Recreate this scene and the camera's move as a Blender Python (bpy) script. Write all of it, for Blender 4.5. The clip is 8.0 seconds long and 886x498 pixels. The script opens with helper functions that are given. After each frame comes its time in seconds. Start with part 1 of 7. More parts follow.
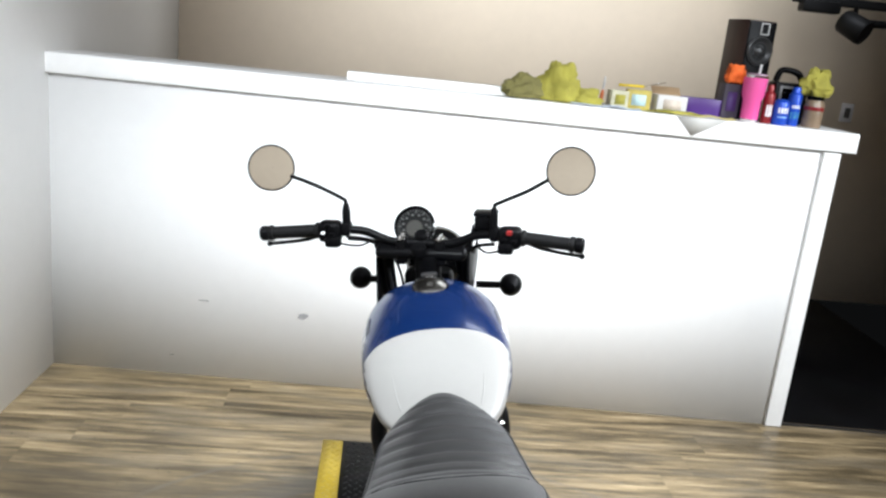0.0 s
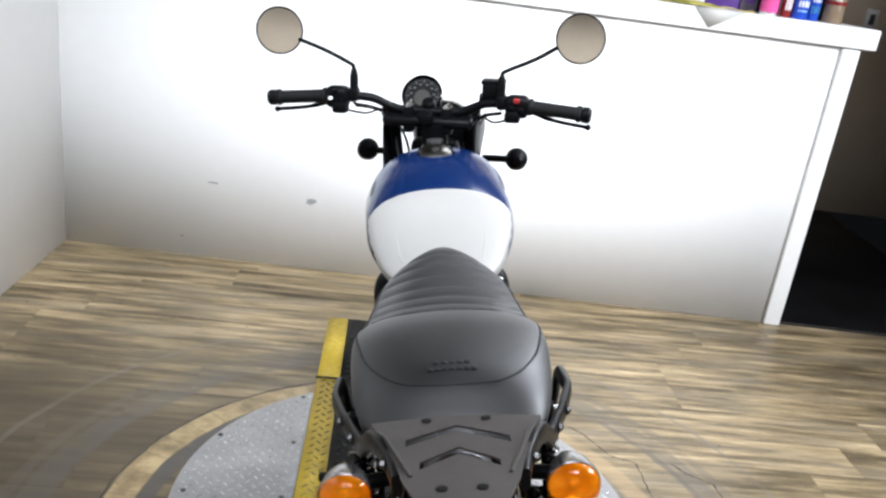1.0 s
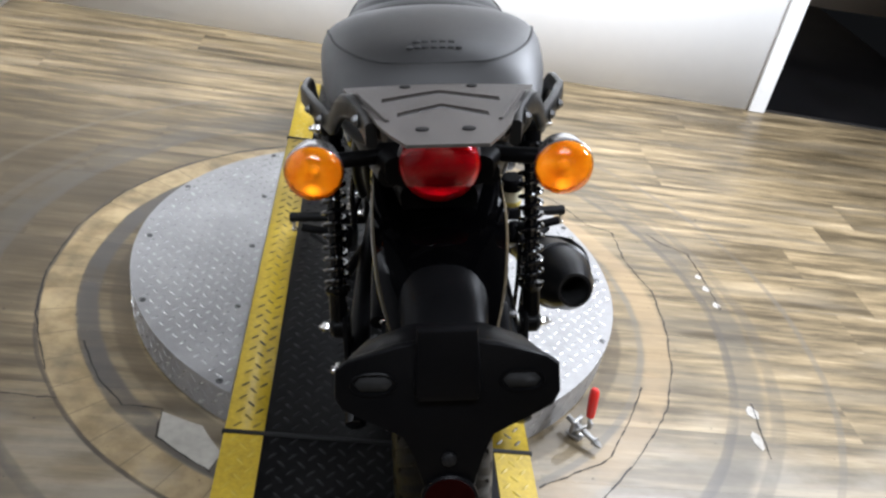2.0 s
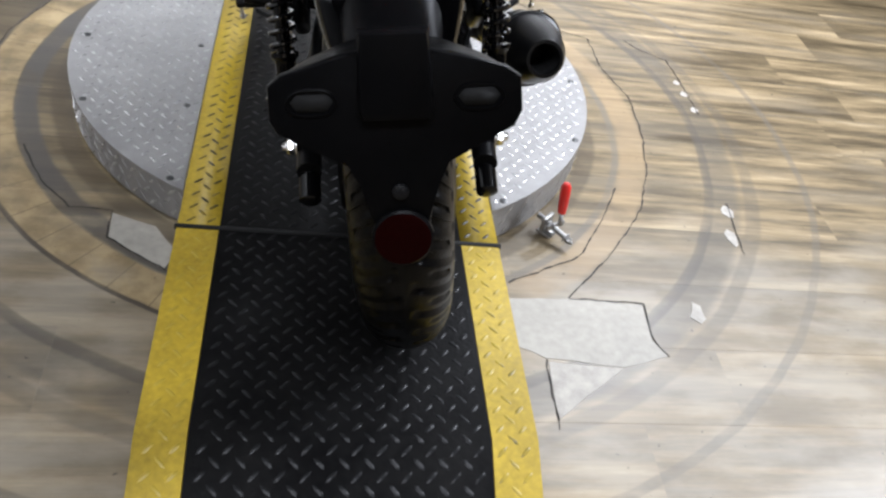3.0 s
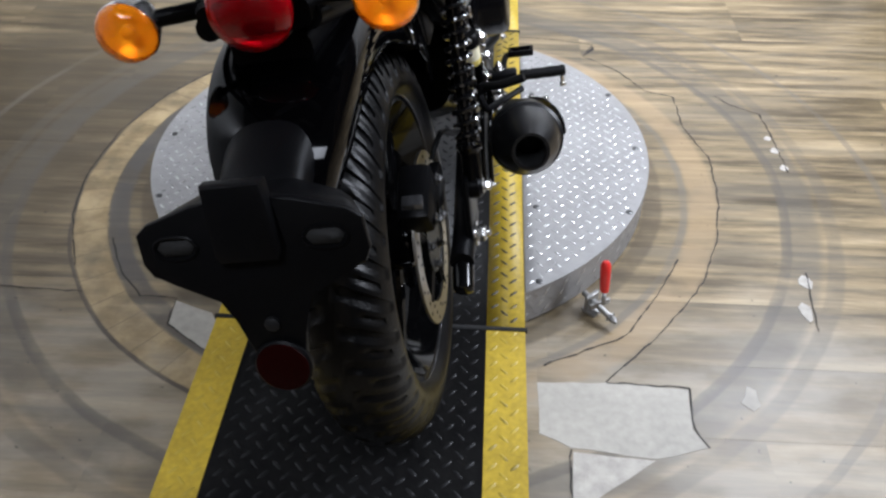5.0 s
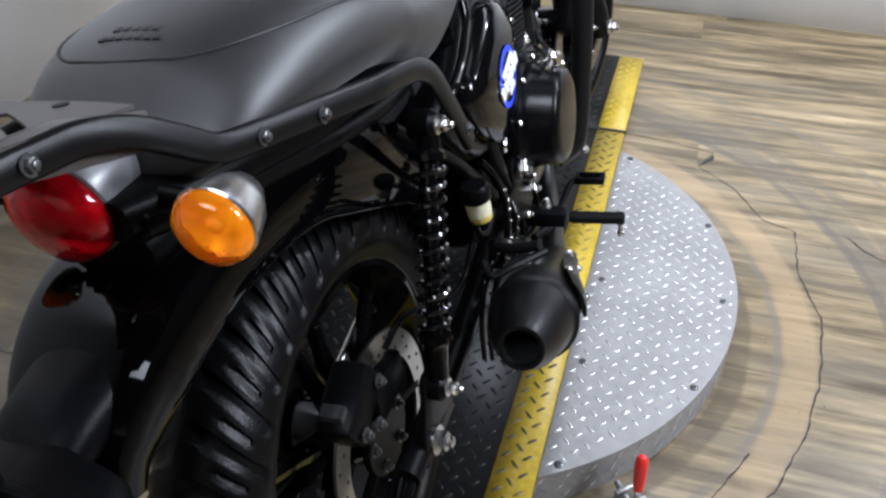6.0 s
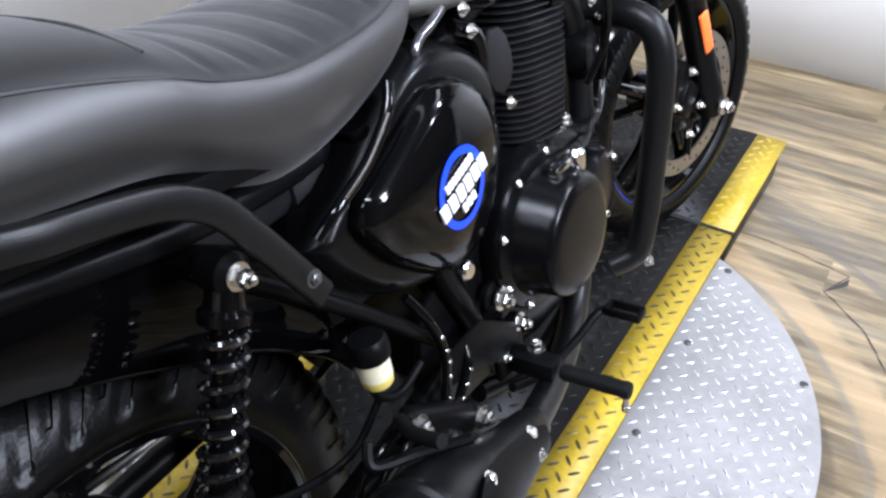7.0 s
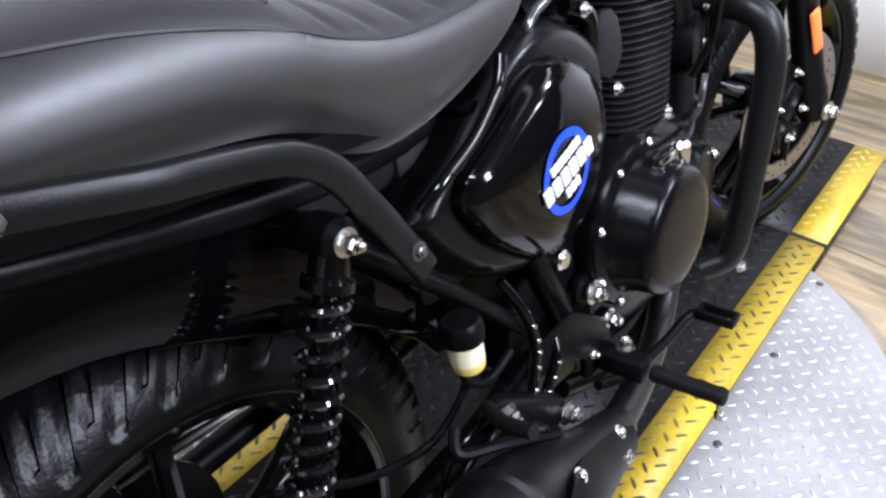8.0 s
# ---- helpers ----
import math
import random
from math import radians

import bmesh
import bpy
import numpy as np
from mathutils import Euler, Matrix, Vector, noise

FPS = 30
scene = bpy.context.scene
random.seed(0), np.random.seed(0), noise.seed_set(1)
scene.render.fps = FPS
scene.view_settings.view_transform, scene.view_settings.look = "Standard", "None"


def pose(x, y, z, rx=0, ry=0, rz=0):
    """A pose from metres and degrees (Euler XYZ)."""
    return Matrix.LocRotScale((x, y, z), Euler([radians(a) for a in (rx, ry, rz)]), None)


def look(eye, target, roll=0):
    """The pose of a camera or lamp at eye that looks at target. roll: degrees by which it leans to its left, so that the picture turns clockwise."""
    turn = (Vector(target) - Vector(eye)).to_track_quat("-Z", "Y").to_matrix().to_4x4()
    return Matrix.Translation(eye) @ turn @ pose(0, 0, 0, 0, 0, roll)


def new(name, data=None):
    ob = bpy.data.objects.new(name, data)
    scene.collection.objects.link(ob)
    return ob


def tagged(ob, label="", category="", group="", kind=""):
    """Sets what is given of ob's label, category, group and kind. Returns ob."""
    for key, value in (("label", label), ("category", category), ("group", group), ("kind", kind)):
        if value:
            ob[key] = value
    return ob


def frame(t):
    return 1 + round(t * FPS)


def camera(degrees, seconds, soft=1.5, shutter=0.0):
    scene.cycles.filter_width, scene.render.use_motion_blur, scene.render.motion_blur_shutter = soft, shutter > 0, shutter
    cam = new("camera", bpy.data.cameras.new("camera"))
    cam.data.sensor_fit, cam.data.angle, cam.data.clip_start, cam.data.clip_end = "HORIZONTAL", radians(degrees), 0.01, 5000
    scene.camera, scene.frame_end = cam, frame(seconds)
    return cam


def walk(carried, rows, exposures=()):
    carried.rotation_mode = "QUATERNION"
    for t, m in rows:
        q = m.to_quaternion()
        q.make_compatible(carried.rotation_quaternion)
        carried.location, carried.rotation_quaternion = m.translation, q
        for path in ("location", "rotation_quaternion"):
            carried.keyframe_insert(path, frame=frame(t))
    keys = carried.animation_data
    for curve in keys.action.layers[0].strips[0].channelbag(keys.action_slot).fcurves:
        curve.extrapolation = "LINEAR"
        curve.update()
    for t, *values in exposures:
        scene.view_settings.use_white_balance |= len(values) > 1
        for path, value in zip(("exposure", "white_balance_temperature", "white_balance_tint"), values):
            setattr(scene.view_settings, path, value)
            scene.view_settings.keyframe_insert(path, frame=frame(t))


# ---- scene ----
cam = camera(57.1, 8.0, 2.5)
PATH = [
    (0, (-0.188, -1.711, 1.597), (-0.007, 0.218, 1.101), 6.0),
    (0.5, (-0.172, -1.736, 1.575), (-0.002, 0.188, 1.057), 7.0),
    (1, (-0.164, -1.769, 1.488), (0.01, 0.099, 0.795), 7.7),
    (1.5, (-0.146, -1.759, 1.394), (0.08, 0.026, 0.521), 9.7),
    (2, (-0.143, -1.751, 1.295), (0.138, -0.094, 0.212), 11.2),
    (2.2, (-0.126, -1.756, 1.253), (0.192, -0.153, 0.101), 11.8),
    (3.3, (-0.092, -1.764, 1.128), (0.29, -0.395, -0.279), 13.4),
    (3.5, (-0.095, -1.759, 1.127), (0.303, -0.425, -0.309), 13.5),
    (4, (-0.099, -1.764, 1.151), (0.294, -0.417, -0.274), 12.2),
    (4.5, (-0.031, -1.77, 1.178), (0.263, -0.379, -0.229), 9.8),
    (4.7, (0.069, -1.765, 1.208), (0.218, -0.297, -0.141), 4.8),
    (5.8, (0.398, -1.445, 1.262), (-0.071, 0.025, -0.011), -1.3),
    (6, (0.408, -1.36, 1.26), (-0.066, 0.121, 0.002), -1.1),
    (6.5, (0.483, -1.107, 1.227), (-0.207, 0.343, 0.036), 1.8),
    (7, (0.541, -0.909, 1.181), (-0.316, 0.412, -0.052), -0.7),
    (7.5, (0.542, -0.87, 1.176), (-0.423, 0.395, -0.036), -0.7),
    (8, (0.502, -0.923, 1.149), (-0.473, 0.316, -0.082), -0.4),
]
EXPO = [(0.0, -0.22, 6400, 10), (1.0, -0.18, 6300, 12), (2.0, 0.15, 6200, 13), (3.3, 0.0, 6250, 14), (4.7, -0.22, 6150, 14), (6.0, -0.25, 6000, 14), (7.0, 0.15, 5950, 16), (8.0, 0.25, 5950, 18)]
walk(cam, [(t, look(eye, target, roll)) for t, eye, target, roll in PATH], EXPO)

# ---- world and lamps ----
world = bpy.data.worlds.new("room_dark")
scene.world = world
world.use_nodes = True
world.node_tree.nodes["Background"].inputs[0].default_value = (0.9, 0.95, 1.0, 1)
world.node_tree.nodes["Background"].inputs[1].default_value = 0.005


def lamp(name, kind, eye, target, power, size, colour=(0.9, 0.95, 1.0), size_y=None, spot=None, blend=0.6):
    data = bpy.data.lights.new(name, kind)
    data.energy, data.color = power, colour
    if kind == "AREA":
        data.size = size
        if size_y:
            data.shape, data.size_y = "RECTANGLE", size_y
    else:
        data.shadow_soft_size = size
    if kind == "SPOT":
        data.spot_size, data.spot_blend = radians(spot), blend
    ob = new(name, data)
    ob.matrix_world = look(eye, target)
    return ob


# small unseen spots along the partition, plus added fill lamps under the ceiling
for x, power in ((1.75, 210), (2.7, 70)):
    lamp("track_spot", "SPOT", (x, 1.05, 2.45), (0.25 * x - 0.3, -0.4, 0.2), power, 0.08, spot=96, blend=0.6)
# source inferred from the glare on the lane; the fitting itself is unseen
front_panel = lamp("unseen_panel", "AREA", (0.95, 1.15, 2.8), (0.35, -0.8, 0.2), 9, 1.6, size_y=0.4)
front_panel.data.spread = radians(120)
# no fixture is known here; both lamps are added to light the partition evenly
fill_lamp = lamp("wall_fill", "AREA", (-0.2, 0.1, 2.86), (-0.2, 1.95, 0.2), 8, 3.0, size_y=0.25)
fill_lamp.data.spread = radians(120)
fill_lamp = lamp("wall_fill", "AREA", (-0.35, -1.3, 2.86), (-0.45, 1.8, 0.05), 92, 3.4, size_y=0.3)
fill_lamp.data.spread = radians(68)
# added only to lift the dim wall behind the partition
back_fill = lamp("back_wall_fill", "AREA", (0.75, 2.95, 2.86), (0.75, 3.9, 1.5), 42, 3.6, size_y=0.25)
back_fill.data.spread = radians(110)
# added so that the rear wall looks bright in the mirrors
rear_fill = lamp("rear_wall_fill", "AREA", (0.2, -4.3, 2.86), (0.2, -5.2, 1.7), 30, 3.6, size_y=0.3)
rear_fill.data.spread = radians(100)
# added fill for the floor behind the table, no lamp known there
floor_fill = lamp("unseen_panel", "AREA", (-0.2, -2.3, 2.86), (-0.1, -1.2, 0.0), 16, 1.6, size_y=0.5)
floor_fill.data.spread = radians(75)
# unseen area lamp, set for the sheen on the seat's right side
lamp("unseen_panel", "AREA", (2.9, -0.3, 2.4), (0.1, -0.35, 0.6), 165, 0.45, size_y=1.2)

# ---- materials ----


def mat(name, colour, rough=0.5, metal=0.0, vary=0.25, scale=8.0, bump=0.0, bump_scale=60.0, coat=0.0, fine=0.35, trans=0.0, second=None, stretch=None, spread=0.0, ior=1.45, spec=0.5, lo=0.32, hi=0.68):
    """A principled material: colour varied at a coarse and a fine scale, roughness with it, and a fine relief."""
    m = bpy.data.materials.new(name)
    m.use_nodes = True
    nt = m.node_tree
    b = nt.nodes["Principled BSDF"]
    lk = nt.links.new
    geo = nt.nodes.new("ShaderNodeTexCoord")
    mapping = nt.nodes.new("ShaderNodeMapping")
    mapping.inputs["Scale"].default_value = stretch or (1, 1, 1)
    lk(geo.outputs["Object"], mapping.inputs[0])
    big = nt.nodes.new("ShaderNodeTexNoise")
    big.inputs["Scale"].default_value, big.inputs["Detail"].default_value = scale, 4
    lk(mapping.outputs[0], big.inputs["Vector"])
    small = nt.nodes.new("ShaderNodeTexNoise")
    small.inputs["Scale"].default_value, small.inputs["Detail"].default_value = scale * 14, 3
    lk(mapping.outputs[0], small.inputs["Vector"])
    both = nt.nodes.new("ShaderNodeMix")
    both.inputs[0].default_value = fine
    lk(big.outputs[0], both.inputs[2])
    lk(small.outputs[0], both.inputs[3])
    ramp = nt.nodes.new("ShaderNodeValToRGB")
    c0 = tuple(max(0, c * (1 - vary)) for c in colour)
    c1 = second or tuple(min(1, c * (1 + vary)) for c in colour)
    ramp.color_ramp.elements[0].position, ramp.color_ramp.elements[1].position = lo, hi
    ramp.color_ramp.elements[0].color, ramp.color_ramp.elements[1].color = (*c0, 1), (*c1, 1)
    lk(both.outputs[0], ramp.inputs[0])
    out = ramp.outputs[0]
    if spread:
        info = nt.nodes.new("ShaderNodeObjectInfo")
        hsv = nt.nodes.new("ShaderNodeHueSaturation")
        rng = nt.nodes.new("ShaderNodeMapRange")
        rng.inputs[3].default_value, rng.inputs[4].default_value = 1 - spread, 1 + spread
        lk(info.outputs["Random"], rng.inputs[0])
        lk(rng.outputs[0], hsv.inputs["Value"])
        lk(out, hsv.inputs["Color"])
        out = hsv.outputs[0]
    lk(out, b.inputs["Base Color"])
    rr = nt.nodes.new("ShaderNodeMapRange")
    rr.inputs[3].default_value, rr.inputs[4].default_value = max(0.02, rough * 0.8), min(1, rough * 1.2)
    lk(both.outputs[0], rr.inputs[0])
    lk(rr.outputs[0], b.inputs["Roughness"])
    b.inputs["Specular IOR Level"].default_value = spec
    b.inputs["Metallic"].default_value, b.inputs["Coat Weight"].default_value = metal, coat
    b.inputs["Transmission Weight"].default_value, b.inputs["IOR"].default_value = trans, ior
    if bump:
        n = nt.nodes.new("ShaderNodeTexNoise")
        n.inputs["Scale"].default_value, n.inputs["Detail"].default_value = bump_scale, 3
        lk(mapping.outputs[0], n.inputs["Vector"])
        bp = nt.nodes.new("ShaderNodeBump")
        bp.inputs["Strength"].default_value, bp.inputs["Distance"].default_value = bump, 0.002
        lk(n.outputs[0], bp.inputs["Height"])
        lk(bp.outputs[0], b.inputs["Normal"])
    return m


M_GLOSS = mat("black_gloss_paint", (0.0016, 0.0016, 0.0018), 0.09, coat=0.08, vary=0.3, spec=0.2)
M_GUARD = mat("black_mudguard_paint", (0.0008, 0.0008, 0.001), 0.05, vary=0.3, spec=0.14)
M_SATIN = mat("black_satin_paint", (0.0025, 0.0025, 0.0028), 0.34, bump=0.08, bump_scale=400, spec=0.07)
M_MATTE = mat("black_textured_coat", (0.006, 0.006, 0.0065), 0.5, bump=0.2, bump_scale=700, spec=0.18)
M_AIRBOX = mat("black_semi_gloss", (0.0025, 0.0025, 0.0028), 0.24, bump=0.06, bump_scale=300, spec=0.15)
M_RAIL = mat("black_powder_coat", (0.004, 0.004, 0.0042), 0.36, bump=0.12, bump_scale=700, spec=0.22)
M_DULL = mat("dull_bolt_steel", (0.1, 0.1, 0.1), 0.35, 0.8, vary=0.2, scale=40)
M_RACK = mat("dark_grey_powder_coat", (0.055, 0.049, 0.045), 0.42, bump=0.15, bump_scale=700, spec=0.35)
M_PLASTIC = mat("black_plastic", (0.0022, 0.0022, 0.0025), 0.38, bump=0.12, bump_scale=300, spec=0.07)
M_RUBBER = mat("tyre_rubber", (0.0018, 0.0018, 0.002), 0.34, bump=0.25, bump_scale=250, spec=0.16)
M_GRIP = mat("grip_rubber", (0.004, 0.004, 0.004), 0.6, bump=0.4, bump_scale=180, spec=0.12)
M_SEAT = mat("seat_vinyl", (0.0075, 0.0071, 0.0069), 0.5, vary=0.12, scale=5, bump=0.05, bump_scale=900, spec=0.9)
M_SEAT.node_tree.nodes["Principled BSDF"].inputs["Sheen Weight"].default_value = 0.1
M_SEAT.node_tree.nodes["Principled BSDF"].inputs["Sheen Roughness"].default_value = 0.35
M_STITCH = mat("seat_seam", (0.012, 0.012, 0.012), 0.6)
M_WHITE = mat("pearl_white_paint", (0.26, 0.253, 0.24), 0.36, coat=0.15, vary=0.03, scale=3)
M_BLUE = mat("deep_blue_paint", (0.0015, 0.0105, 0.052), 0.26, coat=0.25, vary=0.05, scale=3, spec=0.4)
M_DECAL = mat("white_decal", (0.7, 0.7, 0.7), 0.35, vary=0.06)
M_DECAL_BLUE = mat("bright_blue_decal", (0.01, 0.05, 0.75), 0.3, vary=0.06)
M_DECAL_BLACK = mat("navy_decal", (0.006, 0.009, 0.02), 0.3)
M_CHROME = mat("bright_chrome", (0.75, 0.74, 0.72), 0.12, 1.0, vary=0.08)
M_CAP = mat("brushed_cap_metal", (0.2, 0.19, 0.175), 0.24, 1.0, vary=0.15, scale=30)
M_CLAMP = mat("galvanised_steel", (0.3, 0.295, 0.285), 0.38, 0.8, vary=0.25, scale=40)
M_SHELL = mat("grey_lamp_shell", (0.13, 0.13, 0.135), 0.3, 0.2, vary=0.2)
M_STEEL = mat("zinc_bolt", (0.55, 0.54, 0.52), 0.25, 1.0, vary=0.2, scale=40)
M_DISC = mat("brake_disc_steel", (0.38, 0.36, 0.33), 0.3, 1.0, vary=0.15, scale=30)
M_ENGINE = mat("engine_black", (0.002, 0.002, 0.0024), 0.22, vary=0.2, bump=0.12, bump_scale=500, spec=0.16)
M_FIN = mat("finned_black", (0.01, 0.01, 0.011), 0.3, vary=0.2, bump=0.2, bump_scale=500, spec=0.4)
M_MUFFLER = mat("muffler_black", (0.0035, 0.0035, 0.0038), 0.34, vary=0.25, bump=0.1, bump_scale=300, spec=0.28)
M_HOLE = mat("soot_and_gap_black", (0.004, 0.004, 0.004), 0.9)
M_RED_LENS = mat("red_lens", (0.75, 0.006, 0.02), 0.06, coat=0.3, vary=0.3, scale=26, trans=0.85, fine=0.2, bump=0.5, bump_scale=90, ior=1.3)
M_RED_REFL = mat("red_reflector", (0.008, 0.0007, 0.0007), 0.25, vary=0.25, scale=250, bump=0.3, bump_scale=600, spec=0.04)
M_AMBER = mat("amber_lens", (1.0, 0.3, 0.004), 0.06, coat=0.2, vary=0.2, scale=34, second=(1.0, 0.46, 0.01), trans=0.85, spec=0.4, fine=0.25, bump=0.5, bump_scale=110, ior=1.3)
M_AMBER_R = mat("orange_reflector", (0.85, 0.14, 0.02), 0.25, coat=0.6, vary=0.2, scale=250)
M_SIGNAL = mat("satin_chrome_shell", (0.38, 0.375, 0.37), 0.24, 0.95, vary=0.12)
M_DISH = mat("silvered_lamp_dish", (0.85, 0.85, 0.83), 0.3, 0.45, vary=0.08, scale=60)
M_SMOKE = mat("signal_shell", (0.1, 0.1, 0.104), 0.2, 0.8, vary=0.2)
M_MIRROR = mat("mirror_silver", (0.86, 0.86, 0.85), 0.02, 1.0, vary=0.01)
M_DIALMARK = mat("dial_print", (0.05, 0.05, 0.048), 0.5, spec=0.2)
M_LCD = mat("dial_display", (0.016, 0.015, 0.012), 0.5, spec=0.2)
M_DIAL = mat("dial_black", (0.003, 0.003, 0.003), 0.7, spec=0.1)
M_SWITCH_RED = mat("red_switch", (0.2, 0.012, 0.012), 0.35)
M_FLUID = mat("brake_fluid_cup", (0.75, 0.7, 0.5), 0.2, trans=0.25, vary=0.12, scale=20)
M_FLUID_Y = mat("brake_fluid", (0.7, 0.56, 0.14), 0.2, trans=0.25, vary=0.12)
M_ALU = mat("aluminium_tread_plate", (0.275, 0.268, 0.262), 0.42, 0.45, vary=0.22, scale=4, bump=0.2, bump_scale=120)
M_ALU_LUG = mat("aluminium_lug", (0.5, 0.495, 0.485), 0.27, 0.65, vary=0.1, scale=30)
M_YELLOW = mat("worn_yellow_paint", (0.36, 0.25, 0.016), 0.45, vary=0.3, scale=7, bump=0.15, bump_scale=90, fine=0.5)
M_YELLOW_LUG = mat("worn_yellow_lug", (0.4, 0.29, 0.03), 0.4, vary=0.1, scale=2.6, fine=0.35, second=(0.16, 0.12, 0.02), lo=0.5, hi=0.62)
M_RUBBED_LUG = mat("rubbed_yellow_lug", (0.33, 0.23, 0.025), 0.4, vary=0.1, scale=2.2, fine=0.4, second=(0.03, 0.024, 0.01), lo=0.34, hi=0.52)
M_MAT = mat("black_tread_paint", (0.003, 0.003, 0.0034), 0.34, vary=0.4, scale=5, bump=0.25, bump_scale=140, second=(0.008, 0.0078, 0.0075), spec=0.12)
M_MAT_LUG = mat("black_lug", (0.008, 0.008, 0.0085), 0.36, vary=0.4, scale=25, spec=0.25)
M_JOINT = mat("joint_shadow_steel", (0.015, 0.015, 0.015), 0.4, 0.5)
M_WALL = mat("white_wall_paint", (0.8, 0.795, 0.78), 0.55, vary=0.025, scale=1.2, bump=0.12, bump_scale=160)
M_TRIM = mat("white_trim_paint", (0.78, 0.775, 0.76), 0.45, vary=0.04, scale=3, bump=0.08, bump_scale=90)
M_BEIGE = mat("beige_wall_paint", (0.52, 0.435, 0.335), 0.6, vary=0.05, scale=1.0, bump=0.15, bump_scale=150)
M_CEIL = mat("ceiling_paint", (0.12, 0.115, 0.11), 0.7, vary=0.05, scale=1.2)
M_DARKFLOOR = mat("shaded_passage_black", (0.004, 0.004, 0.0045), 0.4, vary=0.5, scale=3, spec=0.12)
M_SUBFLOOR = mat("worn_concrete", (0.34, 0.318, 0.275), 0.6, vary=0.25, scale=4, bump=0.3, bump_scale=60)
M_CRACK = mat("split_seam", (0.025, 0.022, 0.02), 0.8)
M_CHIP = mat("bare_chip", (0.36, 0.335, 0.295), 0.7, vary=0.25, scale=40)


def floor_material():
    """Wood-look vinyl: long grain streaks, a tone for each plank, and round tracks worn into it about the turntable."""
    m = bpy.data.materials.new("vinyl_plank")
    m.use_nodes = True
    nt = m.node_tree
    nd, lk = nt.nodes.new, nt.links.new
    b = nt.nodes["Principled BSDF"]
    pos = nd("ShaderNodeNewGeometry").outputs["Position"]
    info = nd("ShaderNodeObjectInfo").outputs["Random"]

    def noise_of(vec, scale, detail=4.0, rough=0.55):
        n = nd("ShaderNodeTexNoise")
        n.inputs["Scale"].default_value, n.inputs["Detail"].default_value, n.inputs["Roughness"].default_value = scale, detail, rough
        lk(vec, n.inputs["Vector"])
        return n.outputs[0]

    def calc(op, a, c=None, clamp=False):
        n = nd("ShaderNodeMath")
        n.operation, n.use_clamp = op, clamp
        for i, v in enumerate((a, c)):
            if v is None:
                continue
            if isinstance(v, (int, float)):
                n.inputs[i].default_value = v
            else:
                lk(v, n.inputs[i])
        return n.outputs[0]

    def mixed(fac, a, c):
        n = nd("ShaderNodeMix")
        n.data_type = "RGBA"
        if isinstance(fac, (int, float)):
            n.inputs[0].default_value = fac
        else:
            lk(fac, n.inputs[0])
        for i, v in ((6, a), (7, c)):
            if isinstance(v, tuple):
                n.inputs[i].default_value = (*v, 1)
            else:
                lk(v, n.inputs[i])
        return n.outputs[2]

    def step(v, lo, hi):
        n = nd("ShaderNodeMapRange")
        n.interpolation_type = "SMOOTHSTEP"
        n.inputs[1].default_value, n.inputs[2].default_value = lo, hi
        lk(v, n.inputs[0])
        return n.outputs[0]

    def stretched(vec, sx, sy):
        mp = nd("ShaderNodeMapping")
        mp.inputs["Scale"].default_value = (sx, sy, 1.0)
        lk(vec, mp.inputs[0])
        return mp.outputs[0]

    # grain, shifted for each plank, bent a little by a slow drift
    shift = nd("ShaderNodeCombineXYZ")
    lk(calc("MULTIPLY", info, 37.0), shift.inputs[0])
    lk(calc("MULTIPLY", info, 91.0), shift.inputs[1])
    add = nd("ShaderNodeVectorMath")
    lk(pos, add.inputs[0])
    lk(shift.outputs[0], add.inputs[1])
    grain = noise_of(stretched(add.outputs[0], 1.5, 15.0), 1.2, 7, 0.66)
    fine = noise_of(stretched(add.outputs[0], 2.5, 70.0), 2.2, 4)
    smear = noise_of(stretched(pos, 0.9, 5.0), 1.9, 5, 0.6)
    blot = noise_of(pos, 3.0, 5)
    ramp = nd("ShaderNodeValToRGB")
    cr = ramp.color_ramp
    cr.elements[0].position, cr.elements[0].color = 0.3, (0.038, 0.028, 0.015, 1)
    cr.elements[1].position, cr.elements[1].color = 0.72, (0.4, 0.31, 0.185, 1)
    e = cr.elements.new(0.45)
    e.color = (0.11, 0.083, 0.047, 1)
    e = cr.elements.new(0.56)
    e.color = (0.225, 0.169, 0.094, 1)
    lk(grain, ramp.inputs[0])
    tan = mixed(calc("MULTIPLY", step(smear, 0.46, 0.66), 0.5), ramp.outputs[0], (0.165, 0.138, 0.098))
    tan = mixed(calc("MULTIPLY", step(fine, 0.5, 0.75), 0.3), tan, (0.06, 0.046, 0.028))
    tone = nd("ShaderNodeHueSaturation")
    rng = nd("ShaderNodeMapRange")
    rng.inputs[3].default_value, rng.inputs[4].default_value = 0.86, 1.12
    lk(info, rng.inputs[0])
    lk(rng.outputs[0], tone.inputs["Value"])
    lk(tan, tone.inputs["Color"])
    col = tone.outputs[0]
    # distance from the turntable's middle, made a little uneven
    ln = nd("ShaderNodeVectorMath")
    ln.operation = "LENGTH"
    lk(pos, ln.inputs[0])
    rad = calc("ADD", ln.outputs[1], calc("MULTIPLY", calc("SUBTRACT", blot, 0.5), 0.03))
    sp = nd("ShaderNodeSeparateXYZ")
    lk(pos, sp.inputs[0])
    left_side = step(sp.outputs[0], 0.1, -0.1)
    right_side = step(sp.outputs[0], -0.1, 0.1)
    patchy = step(noise_of(pos, 7.0, 5), 0.2, 0.55)

    def track(r, w, strength, colour, base, side=None, soft=0.55):
        """A round track of half width w at the radius r."""
        d = calc("ABSOLUTE", calc("SUBTRACT", rad, r))
